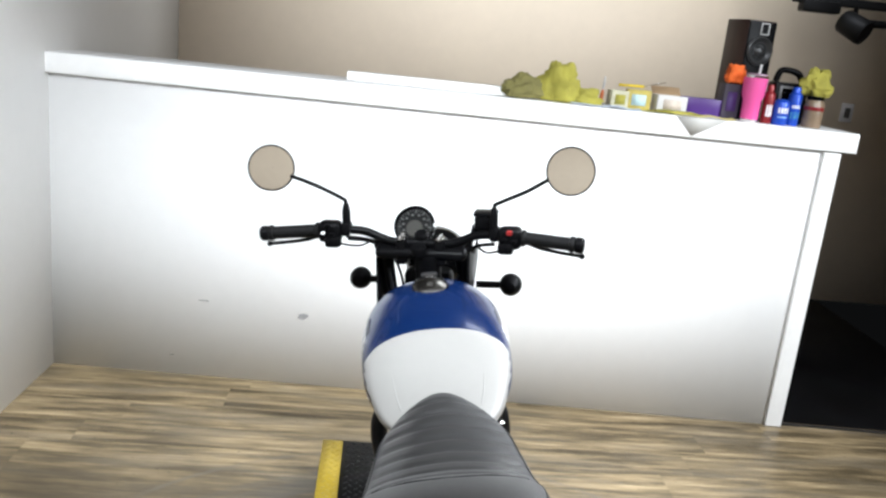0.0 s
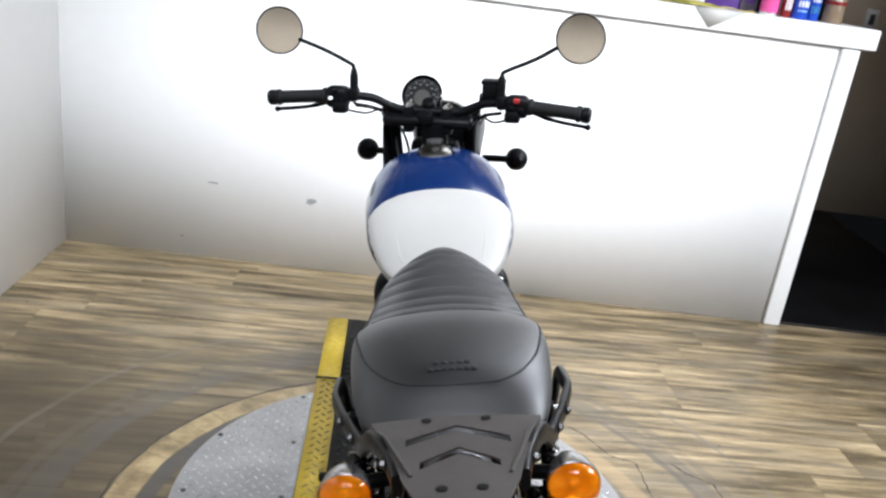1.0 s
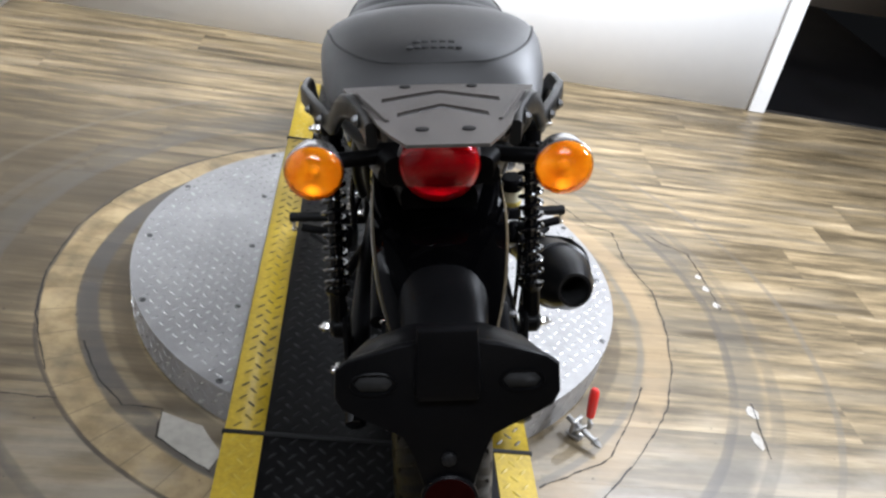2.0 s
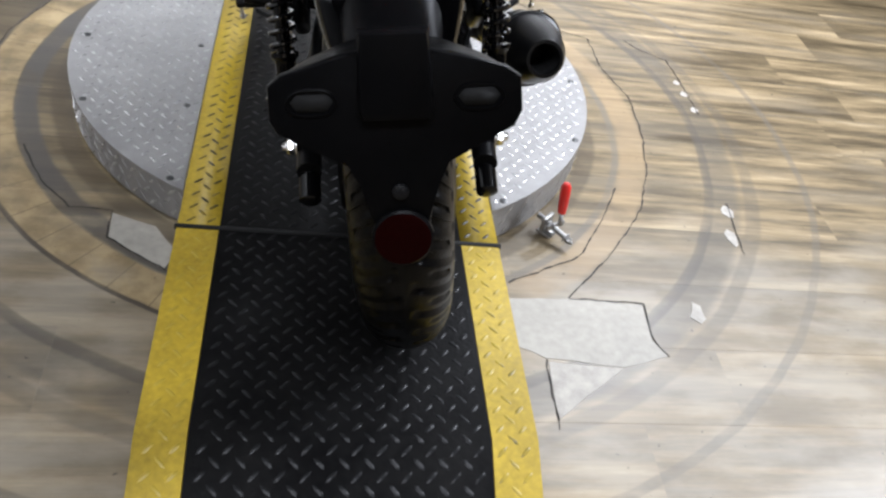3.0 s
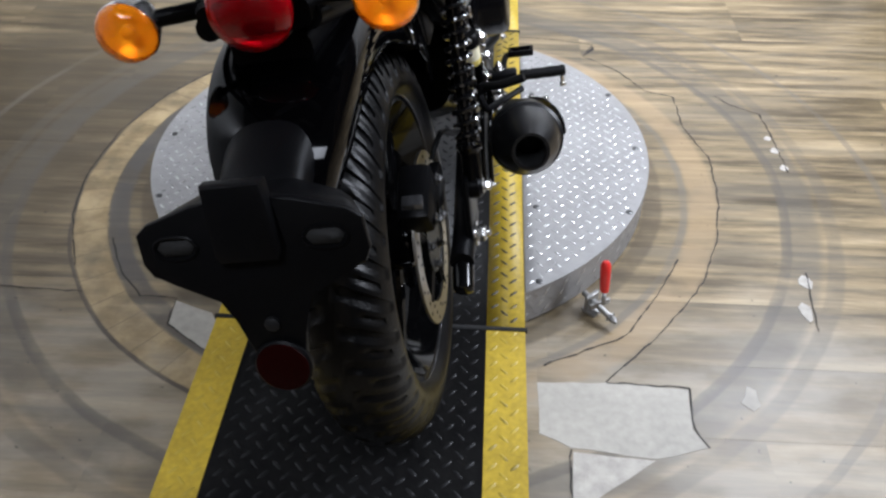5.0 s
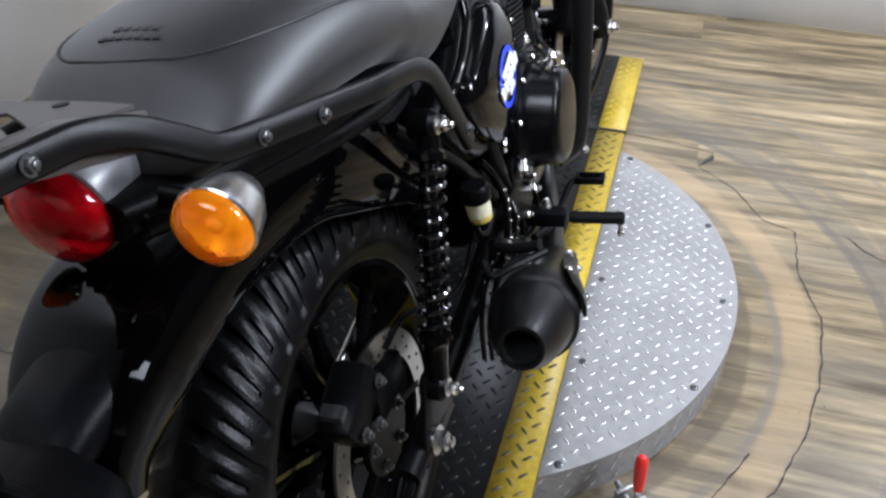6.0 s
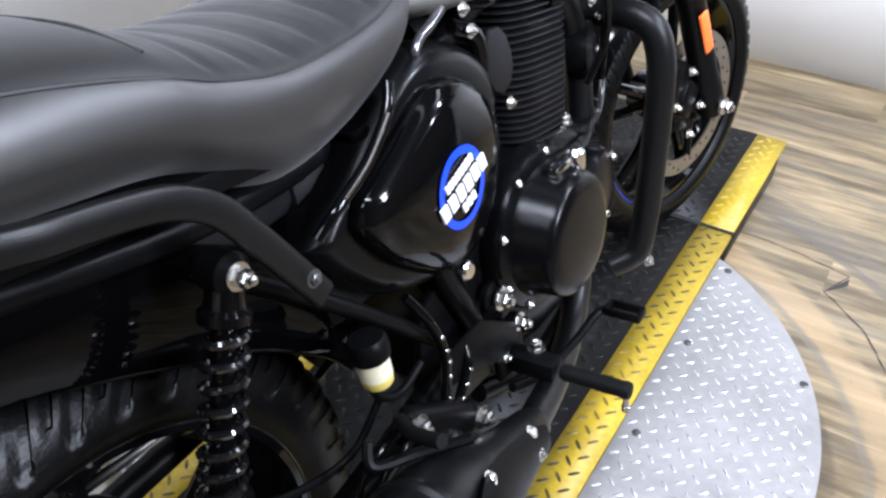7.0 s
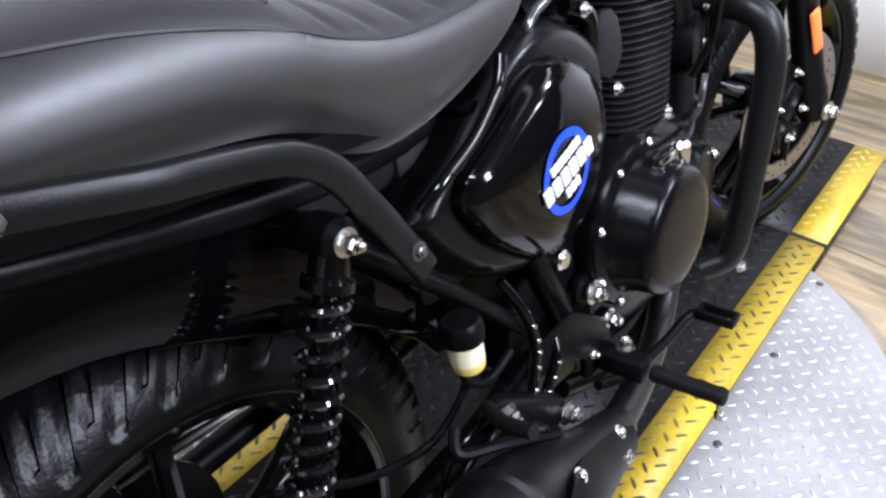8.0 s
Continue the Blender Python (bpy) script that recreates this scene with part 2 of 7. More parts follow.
        f = calc("MULTIPLY", calc("SUBTRACT", 1.0, step(d, w * soft, w), True), calc("MULTIPLY", patchy, strength))
        return mixed(calc("MULTIPLY", f, side) if side is not None else f, base, colour)

    # soft shade left of the table, painted into the floor with ragged edges
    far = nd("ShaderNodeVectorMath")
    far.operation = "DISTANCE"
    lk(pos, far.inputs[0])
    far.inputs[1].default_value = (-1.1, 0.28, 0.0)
    left_shade = calc("SUBTRACT", 1.0, step(calc("ADD", far.outputs[1], calc("MULTIPLY", blot, 0.9)), 0.7, 1.5), True)
    col = mixed(calc("MULTIPLY", left_shade, 0.8), col, (0.044, 0.033, 0.019))
    # pale, rubbed ground behind the table, with brown and grey smears
    worn = calc("MULTIPLY", step(calc("ADD", calc("MULTIPLY", sp.outputs[1], -1.0), calc("MULTIPLY", blot, 0.6)), 0.62, 0.98), calc("SUBTRACT", 1.0, step(rad, 1.5, 2.3)))
    pale = mixed(step(noise_of(stretched(pos, 1.0, 2.2), 5.0, 6), 0.35, 0.65), (0.38, 0.34, 0.272), (0.22, 0.178, 0.12))
    col = mixed(calc("MULTIPLY", worn, 0.5), col, pale)
    # plank pieces laid round the pit, with joints across them
    ang = calc("ARCTAN2", sp.outputs[1], sp.outputs[0])
    joint = calc("ABSOLUTE", calc("SUBTRACT", calc("FRACT", calc("MULTIPLY", ang, 9.0)), 0.5))
    band = mixed(step(noise_of(stretched(pos, 6.0, 6.0), 2.5, 5), 0.3, 0.7), (0.2, 0.142, 0.068), (0.4, 0.3, 0.16))
    band = mixed(calc("MULTIPLY", step(joint, 0.475, 0.495), 0.6), band, (0.06, 0.045, 0.025))
    col = track(0.778, 0.044, 0.85, band, col, left_side, 0.9)
    col = track(0.82, 0.007, 0.9, (0.05, 0.042, 0.034), col, left_side, 0.4)
    col = track(0.71, 0.03, 0.85, (0.065, 0.06, 0.055), col, left_side, 0.6)
    col = track(0.635, 0.03, 0.6, (0.05, 0.038, 0.024), col)
    col = track(0.757, 0.045, 0.4, (0.36, 0.25, 0.135), col, right_side)
    col = track(0.712, 0.011, 0.6, (0.13, 0.115, 0.095), col, right_side)
    col = track(0.99, 0.05, 0.5, (0.085, 0.077, 0.064), col)
    col = track(0.955, 0.016, 0.55, (0.075, 0.066, 0.055), col)
    col = track(1.06, 0.022, 0.4, (0.09, 0.078, 0.062), col)
    col = track(1.21, 0.012, 0.5, (0.12, 0.105, 0.085), col)
    speck = step(noise_of(pos, 46.0, 2), 0.7, 0.76)
    col = mixed(calc("MULTIPLY", speck, 0.6), col, (0.03, 0.025, 0.02))
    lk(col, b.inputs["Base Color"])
    rr = nd("ShaderNodeMapRange")
    rr.inputs[3].default_value, rr.inputs[4].default_value = 0.3, 0.42
    lk(blot, rr.inputs[0])
    lk(rr.outputs[0], b.inputs["Roughness"])
    bp = nd("ShaderNodeBump")
    bp.inputs["Strength"].default_value, bp.inputs["Distance"].default_value = 0.25, 0.001
    lk(fine, bp.inputs["Height"])
    lk(bp.outputs[0], b.inputs["Normal"])
    b.inputs["Specular IOR Level"].default_value = 0.36
    return m


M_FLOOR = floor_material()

# ---- mesh helpers ----


def B():
    return bmesh.new()


def finish(name, bm, material, sharp=38.0):
    bmesh.ops.remove_doubles(bm, verts=bm.verts, dist=1e-6)
    bmesh.ops.recalc_face_normals(bm, faces=bm.faces)
    bm.normal_update()
    for e in bm.edges:
        e.smooth = len(e.link_faces) == 2 and e.calc_face_angle(0) < radians(sharp)
    me = bpy.data.meshes.new(name)
    bm.to_mesh(me)
    bm.free()
    me.polygons.foreach_set("use_smooth", [True] * len(me.polygons))
    for m in material if isinstance(material, (list, tuple)) else (material,):
        me.materials.append(m)
    return me


def part(name, bm, material, parent=None, label="", xf=None, sharp=38.0):
    if xf is not None:
        bmesh.ops.transform(bm, matrix=xf, verts=bm.verts)
    ob = new(name, finish(name, bm, material, sharp))
    if parent is not None:
        ob.parent = parent
    return tagged(ob, label)


def thing(name, label, category, group="", kind="", m=None):
    ob = new(name)
    if m is not None:
        ob.matrix_world = m
    return tagged(ob, label, category, group, kind)


def put_box(bm, c, size, bevel=0.0, rot=None, seg=2):
    got = bmesh.ops.create_cube(bm, size=1.0)["verts"]
    m = Matrix.Translation(c) @ (rot.to_4x4() if rot is not None else Matrix.Identity(4)) @ Matrix.Diagonal((*size, 1))
    bmesh.ops.transform(bm, matrix=m, verts=got)
    if bevel:
        es = {e for v in got for e in v.link_edges}
        bmesh.ops.bevel(bm, geom=list(es), offset=bevel, segments=seg, affect="EDGES", profile=0.5)


def put_rings(bm, rings, closed=False, caps=True):
    rows = [[bm.verts.new(p) for p in r] for r in rings]
    n = len(rows[0])
    faces = []
    for i in range(len(rows) - (0 if closed else 1)):
        a, c = rows[i], rows[(i + 1) % len(rows)]
        for j in range(n):
            faces.append(bm.faces.new((a[j], a[(j + 1) % n], c[(j + 1) % n], c[j])))
    if caps and not closed:
        bm.faces.new(rows[0][::-1])
        bm.faces.new(rows[-1])
    return faces


def spline(pts, steps=6):
    pts = [Vector(p) for p in pts]
    out = []
    for i in range(len(pts) - 1):
        p0, p1, p2, p3 = pts[max(i - 1, 0)], pts[i], pts[i + 1], pts[min(i + 2, len(pts) - 1)]
        for k in range(steps):
            t = k / steps
            out.append(0.5 * (2 * p1 + (p2 - p0) * t + (2 * p0 - 5 * p1 + 4 * p2 - p3) * t * t + (3 * p1 - p0 - 3 * p2 + p3) * t ** 3))
    return out + [pts[-1]]


def put_tube(bm, pts, r, seg=10, steps=6, curved=True, flat=None, closed=False):
    """A round bar along pts; r may be a list along the way. flat=(a, b) makes an oval of those half widths."""
    line = spline(pts, steps) if curved and len(pts) > 2 else [Vector(p) for p in pts]
    n = len(line)
    rings, up = [], None
    for i, p in enumerate(line):
        d = (line[min(i + 1, n - 1)] - line[max(i - 1, 0)]).normalized()
        if up is None:
            up = d.orthogonal().normalized()
        up = (up - d * up.dot(d)).normalized()
        side = d.cross(up)
        rad = r if isinstance(r, (int, float)) else r[min(int(i * len(r) / n), len(r) - 1)]
        rings.append([p + (up * math.cos(2 * math.pi * k / seg) + side * math.sin(2 * math.pi * k / seg)) * rad for k in range(seg)])
    put_rings(bm, rings, closed=closed, caps=not closed)


def frame_of(axis):
    z = Vector(axis).normalized()
    x = z.orthogonal().normalized()
    return Matrix((x, z.cross(x), z)).transposed()


def put_lathe(bm, profile, origin, axis, seg=28, caps=True):
    """profile: (radius, height along the axis) pairs."""
    q, o = frame_of(axis), Vector(origin)
    rings = [[o + q @ Vector((max(r, 1e-4) * math.cos(2 * math.pi * k / seg), max(r, 1e-4) * math.sin(2 * math.pi * k / seg), h)) for k in range(seg)] for r, h in profile]
    put_rings(bm, rings, caps=caps)


def put_hex(bm, origin, axis, r, h):
    put_lathe(bm, [(r * 0.92, 0), (r, h * 0.1), (r, h * 0.8), (r * 0.8, h)], origin, axis, seg=6)


def put_bolt(bm, origin, axis, r=0.008, h=0.006):
    a = Vector(axis).normalized()
    put_lathe(bm, [(r * 1.5, 0), (r * 1.5, h * 0.25)], origin, a, seg=16)
    put_hex(bm, Vector(origin) + a * h * 0.25, a, r, h)
    put_lathe(bm, [(r * 0.55, 0), (r * 0.55, h * 0.4), (r * 0.3, h * 0.55)], Vector(origin) + a * h * 1.2, a, seg=10)


def put_plate(bm, outline, thick, place, bevel=0.0):
    """A flat plate from a 2D outline; place(a, b, c) gives the point, c from 0 to thick."""
    lo = [bm.verts.new(place(a, b, 0.0)) for a, b in outline]
    hi = [bm.verts.new(place(a, b, thick)) for a, b in outline]
    n = len(lo)
    fs = [bm.faces.new(lo[::-1]), bm.faces.new(hi)]
    for i in range(n):
        fs.append(bm.faces.new((lo[i], lo[(i + 1) % n], hi[(i + 1) % n], hi[i])))
    if bevel:
        es = list(fs[1].edges) + list(fs[0].edges)
        bmesh.ops.bevel(bm, geom=es, offset=bevel, segments=2, affect="EDGES", profile=0.5)


def oval(n, w, top, mid, low, e_top=2.4, e_low=2.4):
    """A closed ring of n points (across, up): half width w, widest at mid."""
    pts = []
    for k in range(n):
        a = 2 * math.pi * k / n
        c, s = math.cos(a), math.sin(a)
        e = e_top if s >= 0 else e_low
        x = w * math.copysign(abs(c) ** (2 / e), c)
        z = mid + ((top - mid) if s >= 0 else (mid - low)) * math.copysign(abs(s) ** (2 / e), s)
        pts.append((x, z))
    return pts


def smooth_rows(rows, steps=5):
    """Glides through rows of numbers (the first is the place along the axis)."""
    rows = np.array(rows, float)
    out = []
    for i in range(len(rows) - 1):
        p0, p1, p2, p3 = rows[max(i - 1, 0)], rows[i], rows[i + 1], rows[min(i + 2, len(rows) - 1)]
        for k in range(steps):
            t = k / steps
            out.append(0.5 * (2 * p1 + (p2 - p0) * t + (2 * p0 - 5 * p1 + 4 * p2 - p3) * t * t + (3 * p1 - p0 - 3 * p2 + p3) * t ** 3))
    return [list(r) for r in out] + [list(rows[-1])]


# ---- the room ----
WALL_A, WALL_TURN = Vector((-1.559, 1.851, 0)), -2.9
M_ALONG = pose(WALL_A.x, WALL_A.y, 0, 0, 0, WALL_TURN)   # x along the half wall, y behind it


def slab(name, c, size, material, label="", category="wall", m=None, bevel=0.0):
    bm = B()
    put_box(bm, c, size, bevel)
    ob = part(name, bm, material)
    if m is not None:
        ob.matrix_world = m
    return tagged(ob, label, category, kind="structure")


WALL_LEN, WALL_TOP, LEDGE = 3.36, 1.3, 0.085
slab("wall_half", (WALL_LEN / 2 - 0.02, 0.075, WALL_TOP / 2), (WALL_LEN + 0.04, 0.15, WALL_TOP), M_WALL, "white painted waist-high partition wall with scuffs", "wall", M_ALONG)
slab("ledge", (WALL_LEN / 2 + 0.02, 0.16, WALL_TOP + LEDGE / 2 + 0.001), (WALL_LEN + 0.09, 0.38, LEDGE), M_TRIM, "white painted wooden ledge capping the partition wall", "ledge", M_ALONG, 0.006)
slab("trim_end_post", (WALL_LEN - 0.03, -0.008, WALL_TOP / 2 - 0.002), (0.075, 0.018, WALL_TOP - 0.006), M_TRIM, "white corner trim board at the partition's end", "trim", M_ALONG, 0.003)
slab("wall_left", (-0.08, -0.85, 1.45), (0.16, 9.6, 2.9), M_WALL, "plain white painted side wall", "wall", pose(-1.594, 0.5, 0, 0, 0, -1.0))
slab("wall_back", (0.8, 3.95, 1.45), (6.4, 0.12, 2.9), M_BEIGE, "beige painted wall behind the partition", "wall")
slab("wall_right", (4.0, -0.6, 1.45), (0.12, 9.2, 2.9), M_BEIGE, "beige painted side wall", "wall")
slab("wall_rear", (1.2, -5.2, 1.45), (5.8, 0.12, 2.9), M_BEIGE, "beige painted rear wall", "wall")
slab("ceiling", (1.2, -0.9, 2.96), (6.2, 10.2, 0.1), M_CEIL, "plain dark grey ceiling", "ceiling")
# dark lower passage floor beside and behind the partition, its shade painted in black
slab("floor_passage", (1.9, 1.3, -0.022), (5.4, 2.52, 0.05), M_DARKFLOOR, "dark floor of the passage, shade painted in as black", "floor", M_ALONG)
slab("threshold", (WALL_LEN + 0.75, 0.012, 0.004), (1.5, 0.02, 0.008), M_SMOKE, "pale metal threshold strip on the floor", "threshold", M_ALONG, 0.002)

# dents and scuffs on the partition
bm = B()
for x, z, w, h, turn in ((1.1, 0.33, 0.05, 0.035, 50), (0.66, 0.362, 0.06, 0.006, -6), (0.52, 0.09, 0.02, 0.006, 10), (1.6, 0.42, 0.03, 0.003, 30)):
    r = random.Random(int(x * 100))
    pts = [(x + w * math.cos(a) * r.uniform(0.5, 1) * 0.6, z + (h * math.sin(a) + math.tan(radians(turn)) * w * math.cos(a) * 0.1) * r.uniform(0.5, 1) * 0.6) for a in [k * math.pi / 5 for k in range(10)]]
    put_plate(bm, pts, 0.0006, lambda a, b, c: Vector((a, -0.0004 - c, b)))
ob = part("wall_scuffs", bm, mat("scuff_grey", (0.22, 0.215, 0.21), 0.6, vary=0.2, scale=60))
ob.matrix_world = M_ALONG
tagged(ob, "grey scuff marks on the white partition", "scuff", kind="stuff")

# ---- turntable and ramps ----
R_DISC, TOP, HALF, INNER, JOINT = 0.612, 0.1, 0.3, 0.225, 0.632


def lugs(name, spots, material, parent, size=(0.0108, 0.0033, 0.0021), pitch=0.0262, z=TOP, slope=None):
    """Raised lozenges of tread plate in a basket weave laid at 45 degrees, where spots(x, y) holds; joined into one mesh."""
    verts, faces = [], []
    a, w, h = size
    n = int(1.6 / pitch)
    for i in range(-n, n + 1):
        for j in range(-n, n + 1):
            x, y = (i - j) * pitch * 0.7071, (i + j) * pitch * 0.7071
            if not spots(x, y):
                continue
            ang = radians(45 if (i + j) % 2 else -45)
            c, s = math.cos(ang), math.sin(ang)
            k = len(verts)
            for u, v, t in ((-a, 0, 0), (-a * 0.45, -w, 0), (a * 0.45, -w, 0), (a, 0, 0), (a * 0.45, w, 0), (-a * 0.45, w, 0), (-a * 0.6, 0, 1), (0, 0, 1), (a * 0.6, 0, 1)):
                px, py = x + u * c - v * s, y + u * s + v * c
                verts.append((px, py, (slope(px, py) if slope else z) + t * h - 0.0004))
            faces += [(k, k + 1, k + 6), (k + 1, k + 2, k + 7, k + 6), (k + 2, k + 3, k + 8), (k + 2, k + 8, k + 7), (k + 3, k + 4, k + 8), (k + 4, k + 5, k + 6, k + 7), (k + 4, k + 7, k + 8), (k + 5, k, k + 6)]
    me = bpy.data.meshes.new(name)
    me.from_pydata(verts, [], faces)
    me.polygons.foreach_set("use_smooth", [True] * len(me.polygons))
    me.materials.append(material)
    ob = new(name, me)
    ob.parent = parent
    return tagged(ob, kind="stuff")


table = thing("turntable", "round aluminium tread-plate motorcycle turntable with a yellow-edged black lane", "turntable")
bm = B()
put_lathe(bm, [(R_DISC - 0.012, 0.008), (R_DISC - 0.002, 0.012), (R_DISC - 0.002, TOP - 0.008)], (0, 0, 0), (0, 0, 1), seg=120)
part("skirt", bm, M_ALU, table, "tread-plate skirt round the turntable")
bm = B()
put_lathe(bm, [(R_DISC - 0.03, 0.0), (R_DISC - 0.03, 0.02)], (0, 0, 0), (0, 0, 1), seg=64)
part("base_ring", bm, M_JOINT, table, "dark steel base ring")
for sgn in (-1, 1):
    x0 = HALF + 0.002
    a0 = math.acos(x0 / R_DISC)
    pts = [(R_DISC * math.cos(a0 - 2 * a0 * k / 40), R_DISC * math.sin(a0 - 2 * a0 * k / 40)) for k in range(41)]
    if sgn < 0:
        pts = [(-x, y) for x, y in pts][::-1]
    bm = B()
    put_plate(bm, pts[::-1], 0.008, lambda a, b, c: Vector((a, b, TOP - 0.008 + c)), 0.0015)
    wing = part("deck_plate", bm, M_ALU, table, "aluminium tread-plate deck segment")
    lugs("tread_pattern", lambda x, y, s=sgn: s * x > x0 + 0.012 and math.hypot(x, y) < R_DISC - 0.014, M_ALU_LUG, wing)
    for x, y in ((0.331, 0.498), (0.331, 0.25), (0.331, 0.0), (0.331, -0.25), (0.331, -0.498), (0.54, 0.258), (0.583, 0.0), (0.54, -0.258)):
        bm = B()
        put_lathe(bm, [(0.0075, 0), (0.0075, 0.0015), (0.005, 0.0026), (0.0022, 0.0026), (0.002, 0.001)], (sgn * x, y, TOP), (0, 0, 1), seg=14)
        part("screw", bm, M_DULL, wing, "dull steel deck screw")
# lugs of the skirt
verts, faces = [], []
for i in range(150):
    for j in range(3):
        ang, z = 2 * math.pi * (i + 0.5 * (j % 2)) / 150, 0.027 + j * 0.026
        tilt = 1 if (i + j) % 2 else -1
        k = len(verts)
        for u, v, t in ((-0.011, -0.011 * tilt, 0), (-0.003, 0.003, 0.5), (0.011, 0.011 * tilt, 0), (0.003, -0.003, 0.5), (0, 0, 1)):
            r = R_DISC - 0.0022 + 0.0022 * t
            verts.append((r * math.cos(ang + u / r), r * math.sin(ang + u / r), z + v))
        faces += [(k, k + 1, k + 4), (k + 1, k + 2, k + 4), (k + 2, k + 3, k + 4), (k + 3, k, k + 4)]
me = bpy.data.meshes.new("skirt_pattern")
me.from_pydata(verts, [], faces)
me.materials.append(M_ALU_LUG)
ob = new("skirt_pattern", me)
ob.parent = table
tagged(ob, kind="stuff")


def lane(parent, y0, y1, slope=None, thick=0.012, edge_lug=M_YELLOW_LUG):
    """The black lane between two yellow edges, from y0 to y1."""
    z = slope or (lambda x, y: TOP)
    for name, x0, x1, m, ml in (("black_lane", -INNER, INNER, M_MAT, M_MAT_LUG), ("yellow_edge", -HALF, -INNER - 0.001, M_YELLOW, edge_lug), ("yellow_edge", INNER + 0.001, HALF, M_YELLOW, edge_lug)):
        bm = B()
        ys = [y0, y1] if slope is None else [y0, -1.075, y1] if y0 < -1.09 else [y0, y1]
        ys = sorted(set(ys))
        rings = [[Vector((x0, y, z(0, y) - thick)), Vector((x1, y, z(0, y) - thick)), Vector((x1, y, z(0, y))), Vector((x0, y, z(0, y)))] for y in ys]
        put_rings(bm, rings)
        p = part(name, bm, m, parent, "worn yellow painted tread-plate edge" if "yellow" in name else "black tread-plate lane, dusty and rubbed")
        lugs("tread_pattern", lambda x, y: x0 + 0.007 < x < x1 - 0.007 and y0 + 0.01 < y < y1 - 0.01, ml, p, (0.0128, 0.0036, 0.0022), slope=slope)


lane(table, -JOINT + 0.004, JOINT - 0.004, edge_lug=M_RUBBED_LUG)


def fall(x, y):
    """Height of the rear ramp: level, then down to the floor."""
    return TOP if y > -1.075 else TOP - (-1.075 - y) * 0.352


rear = thing("ramp", "black tread-plate ramp with worn yellow edges, behind the turntable", "ramp", "ramps at the turntable")
lane(rear, -1.325, -JOINT - 0.004, fall)
bm = B()
put_box(bm, (0, -0.86, 0.043), (0.585, 0.42, 0.084))
part("support_box", bm, M_JOINT, rear)
front = thing("ramp", "short black tread-plate platform with yellow edges, before the turntable", "ramp", "ramps at the turntable")
lane(front, JOINT + 0.004, 1.093)
bm = B()
put_box(bm, (0, 0.865, 0.043), (0.585, 0.44, 0.084))
part("support_box", bm, M_JOINT, front)
bm = B()
put_box(bm, (0, 0, 0.0865), (0.58, 1.25, 0.002))
part("lane_carrier", bm, M_JOINT, table)
for sgn, owner in ((-1, rear), (1, front)):
    bm = B()
    put_tube(bm, [(-HALF - 0.004, sgn * JOINT, TOP - 0.001), (HALF + 0.004, sgn * JOINT - 0.004, TOP - 0.001)], 0.0055, 8, curved=False)
    part("joint_rod", bm, M_HOLE, owner, "black steel rod in the joint")

# toggle clamp at the rim
clamp = thing("toggle_clamp", "steel toggle clamp with a red handle at the turntable rim", "clamp", m=pose(0.0, 0, 0))
bm = B()
put_box(bm, (0.45, -0.485, 0.014), (0.036, 0.034, 0.006), 0.0015, Matrix.Rotation(radians(-45), 3, "Z"))
put_box(bm, (0.446, -0.478, 0.034), (0.009, 0.036, 0.036), 0.0015, Matrix.Rotation(radians(-45), 3, "Z"))
put_box(bm, (0.462, -0.49, 0.036), (0.006, 0.05, 0.014), 0.0015, Matrix.Rotation(radians(-60), 3, "Z"))
part("bracket", bm, M_CLAMP, clamp, "dull steel bracket")
bm = B()
put_tube(bm, [(0.432, -0.455, 0.034), (0.456, -0.488, 0.032), (0.485, -0.518, 0.024)], 0.0065, 10)
put_bolt(bm, (0.482, -0.515, 0.025), (0.6, -0.7, -0.2), 0.0075, 0.012)
part("spindle", bm, M_CLAMP, clamp)
bm = B()
put_tube(bm, [(0.468, -0.5, 0.045), (0.468, -0.486, 0.07)], 0.005, 8, curved=False)
part("lever", bm, M_CLAMP, clamp)
bm = B()
put_lathe(bm, [(0.004, 0), (0.009, 0.004), (0.0105, 0.02), (0.0115, 0.05), (0.011, 0.066), (0.007, 0.073), (0.002, 0.075)], (0.468, -0.488, 0.066), (-0.05, 0.25, 1), seg=16)
part("handle", bm, mat("red_grip", (0.55, 0.02, 0.015), 0.35, coat=0.3, vary=0.12), clamp, "red plastic dipped handle")

# split seams, cut patches and chips in the floor covering
SEAMS = [
    [(0.29, 0.792), (0.415, 0.781), (0.547, 0.748), (0.509, 0.668), (0.61, 0.582), (0.68, 0.46), (0.76, 0.43), (0.76, 0.275), (0.808, 0.108), (0.795, -0.078), (0.76, -0.23), (0.704, -0.375), (0.6, -0.52), (0.463, -0.672)],
    [(0.88, 0.44), (0.92, 0.39), (0.99, 0.345), (0.998, 0.228), (1.0, 0.06)],
    [(0.94, -0.33), (0.926, -0.422), (0.918, -0.51)],
    [(0.463, -0.672), (0.622, -0.678), (0.616, -0.774), (0.638, -0.816)],
    [(0.385, -0.832), (0.382, -0.91), (0.38, -0.987)],
    [(0.343, -0.635), (0.512, -0.55), (0.6, -0.42), (0.66, -0.3)],
    [(-0.53, -0.487), (-0.448, -0.491), (-0.443, -0.568), (-0.323, -0.649)],
    [(-0.3, 0.77), (-0.45, 0.69), (-0.62, 0.54), (-0.74, 0.36), (-0.81, 0.15), (-0.822, -0.05), (-0.79, -0.22), (-0.71, -0.4)],
    [(-0.66, -0.3), (-0.6, -0.41), (-0.53, -0.487)],
    [(-0.95, -0.47), (-0.772, -0.477), (-0.661, -0.481)],
]
bm = B()
rs = random.Random(4)
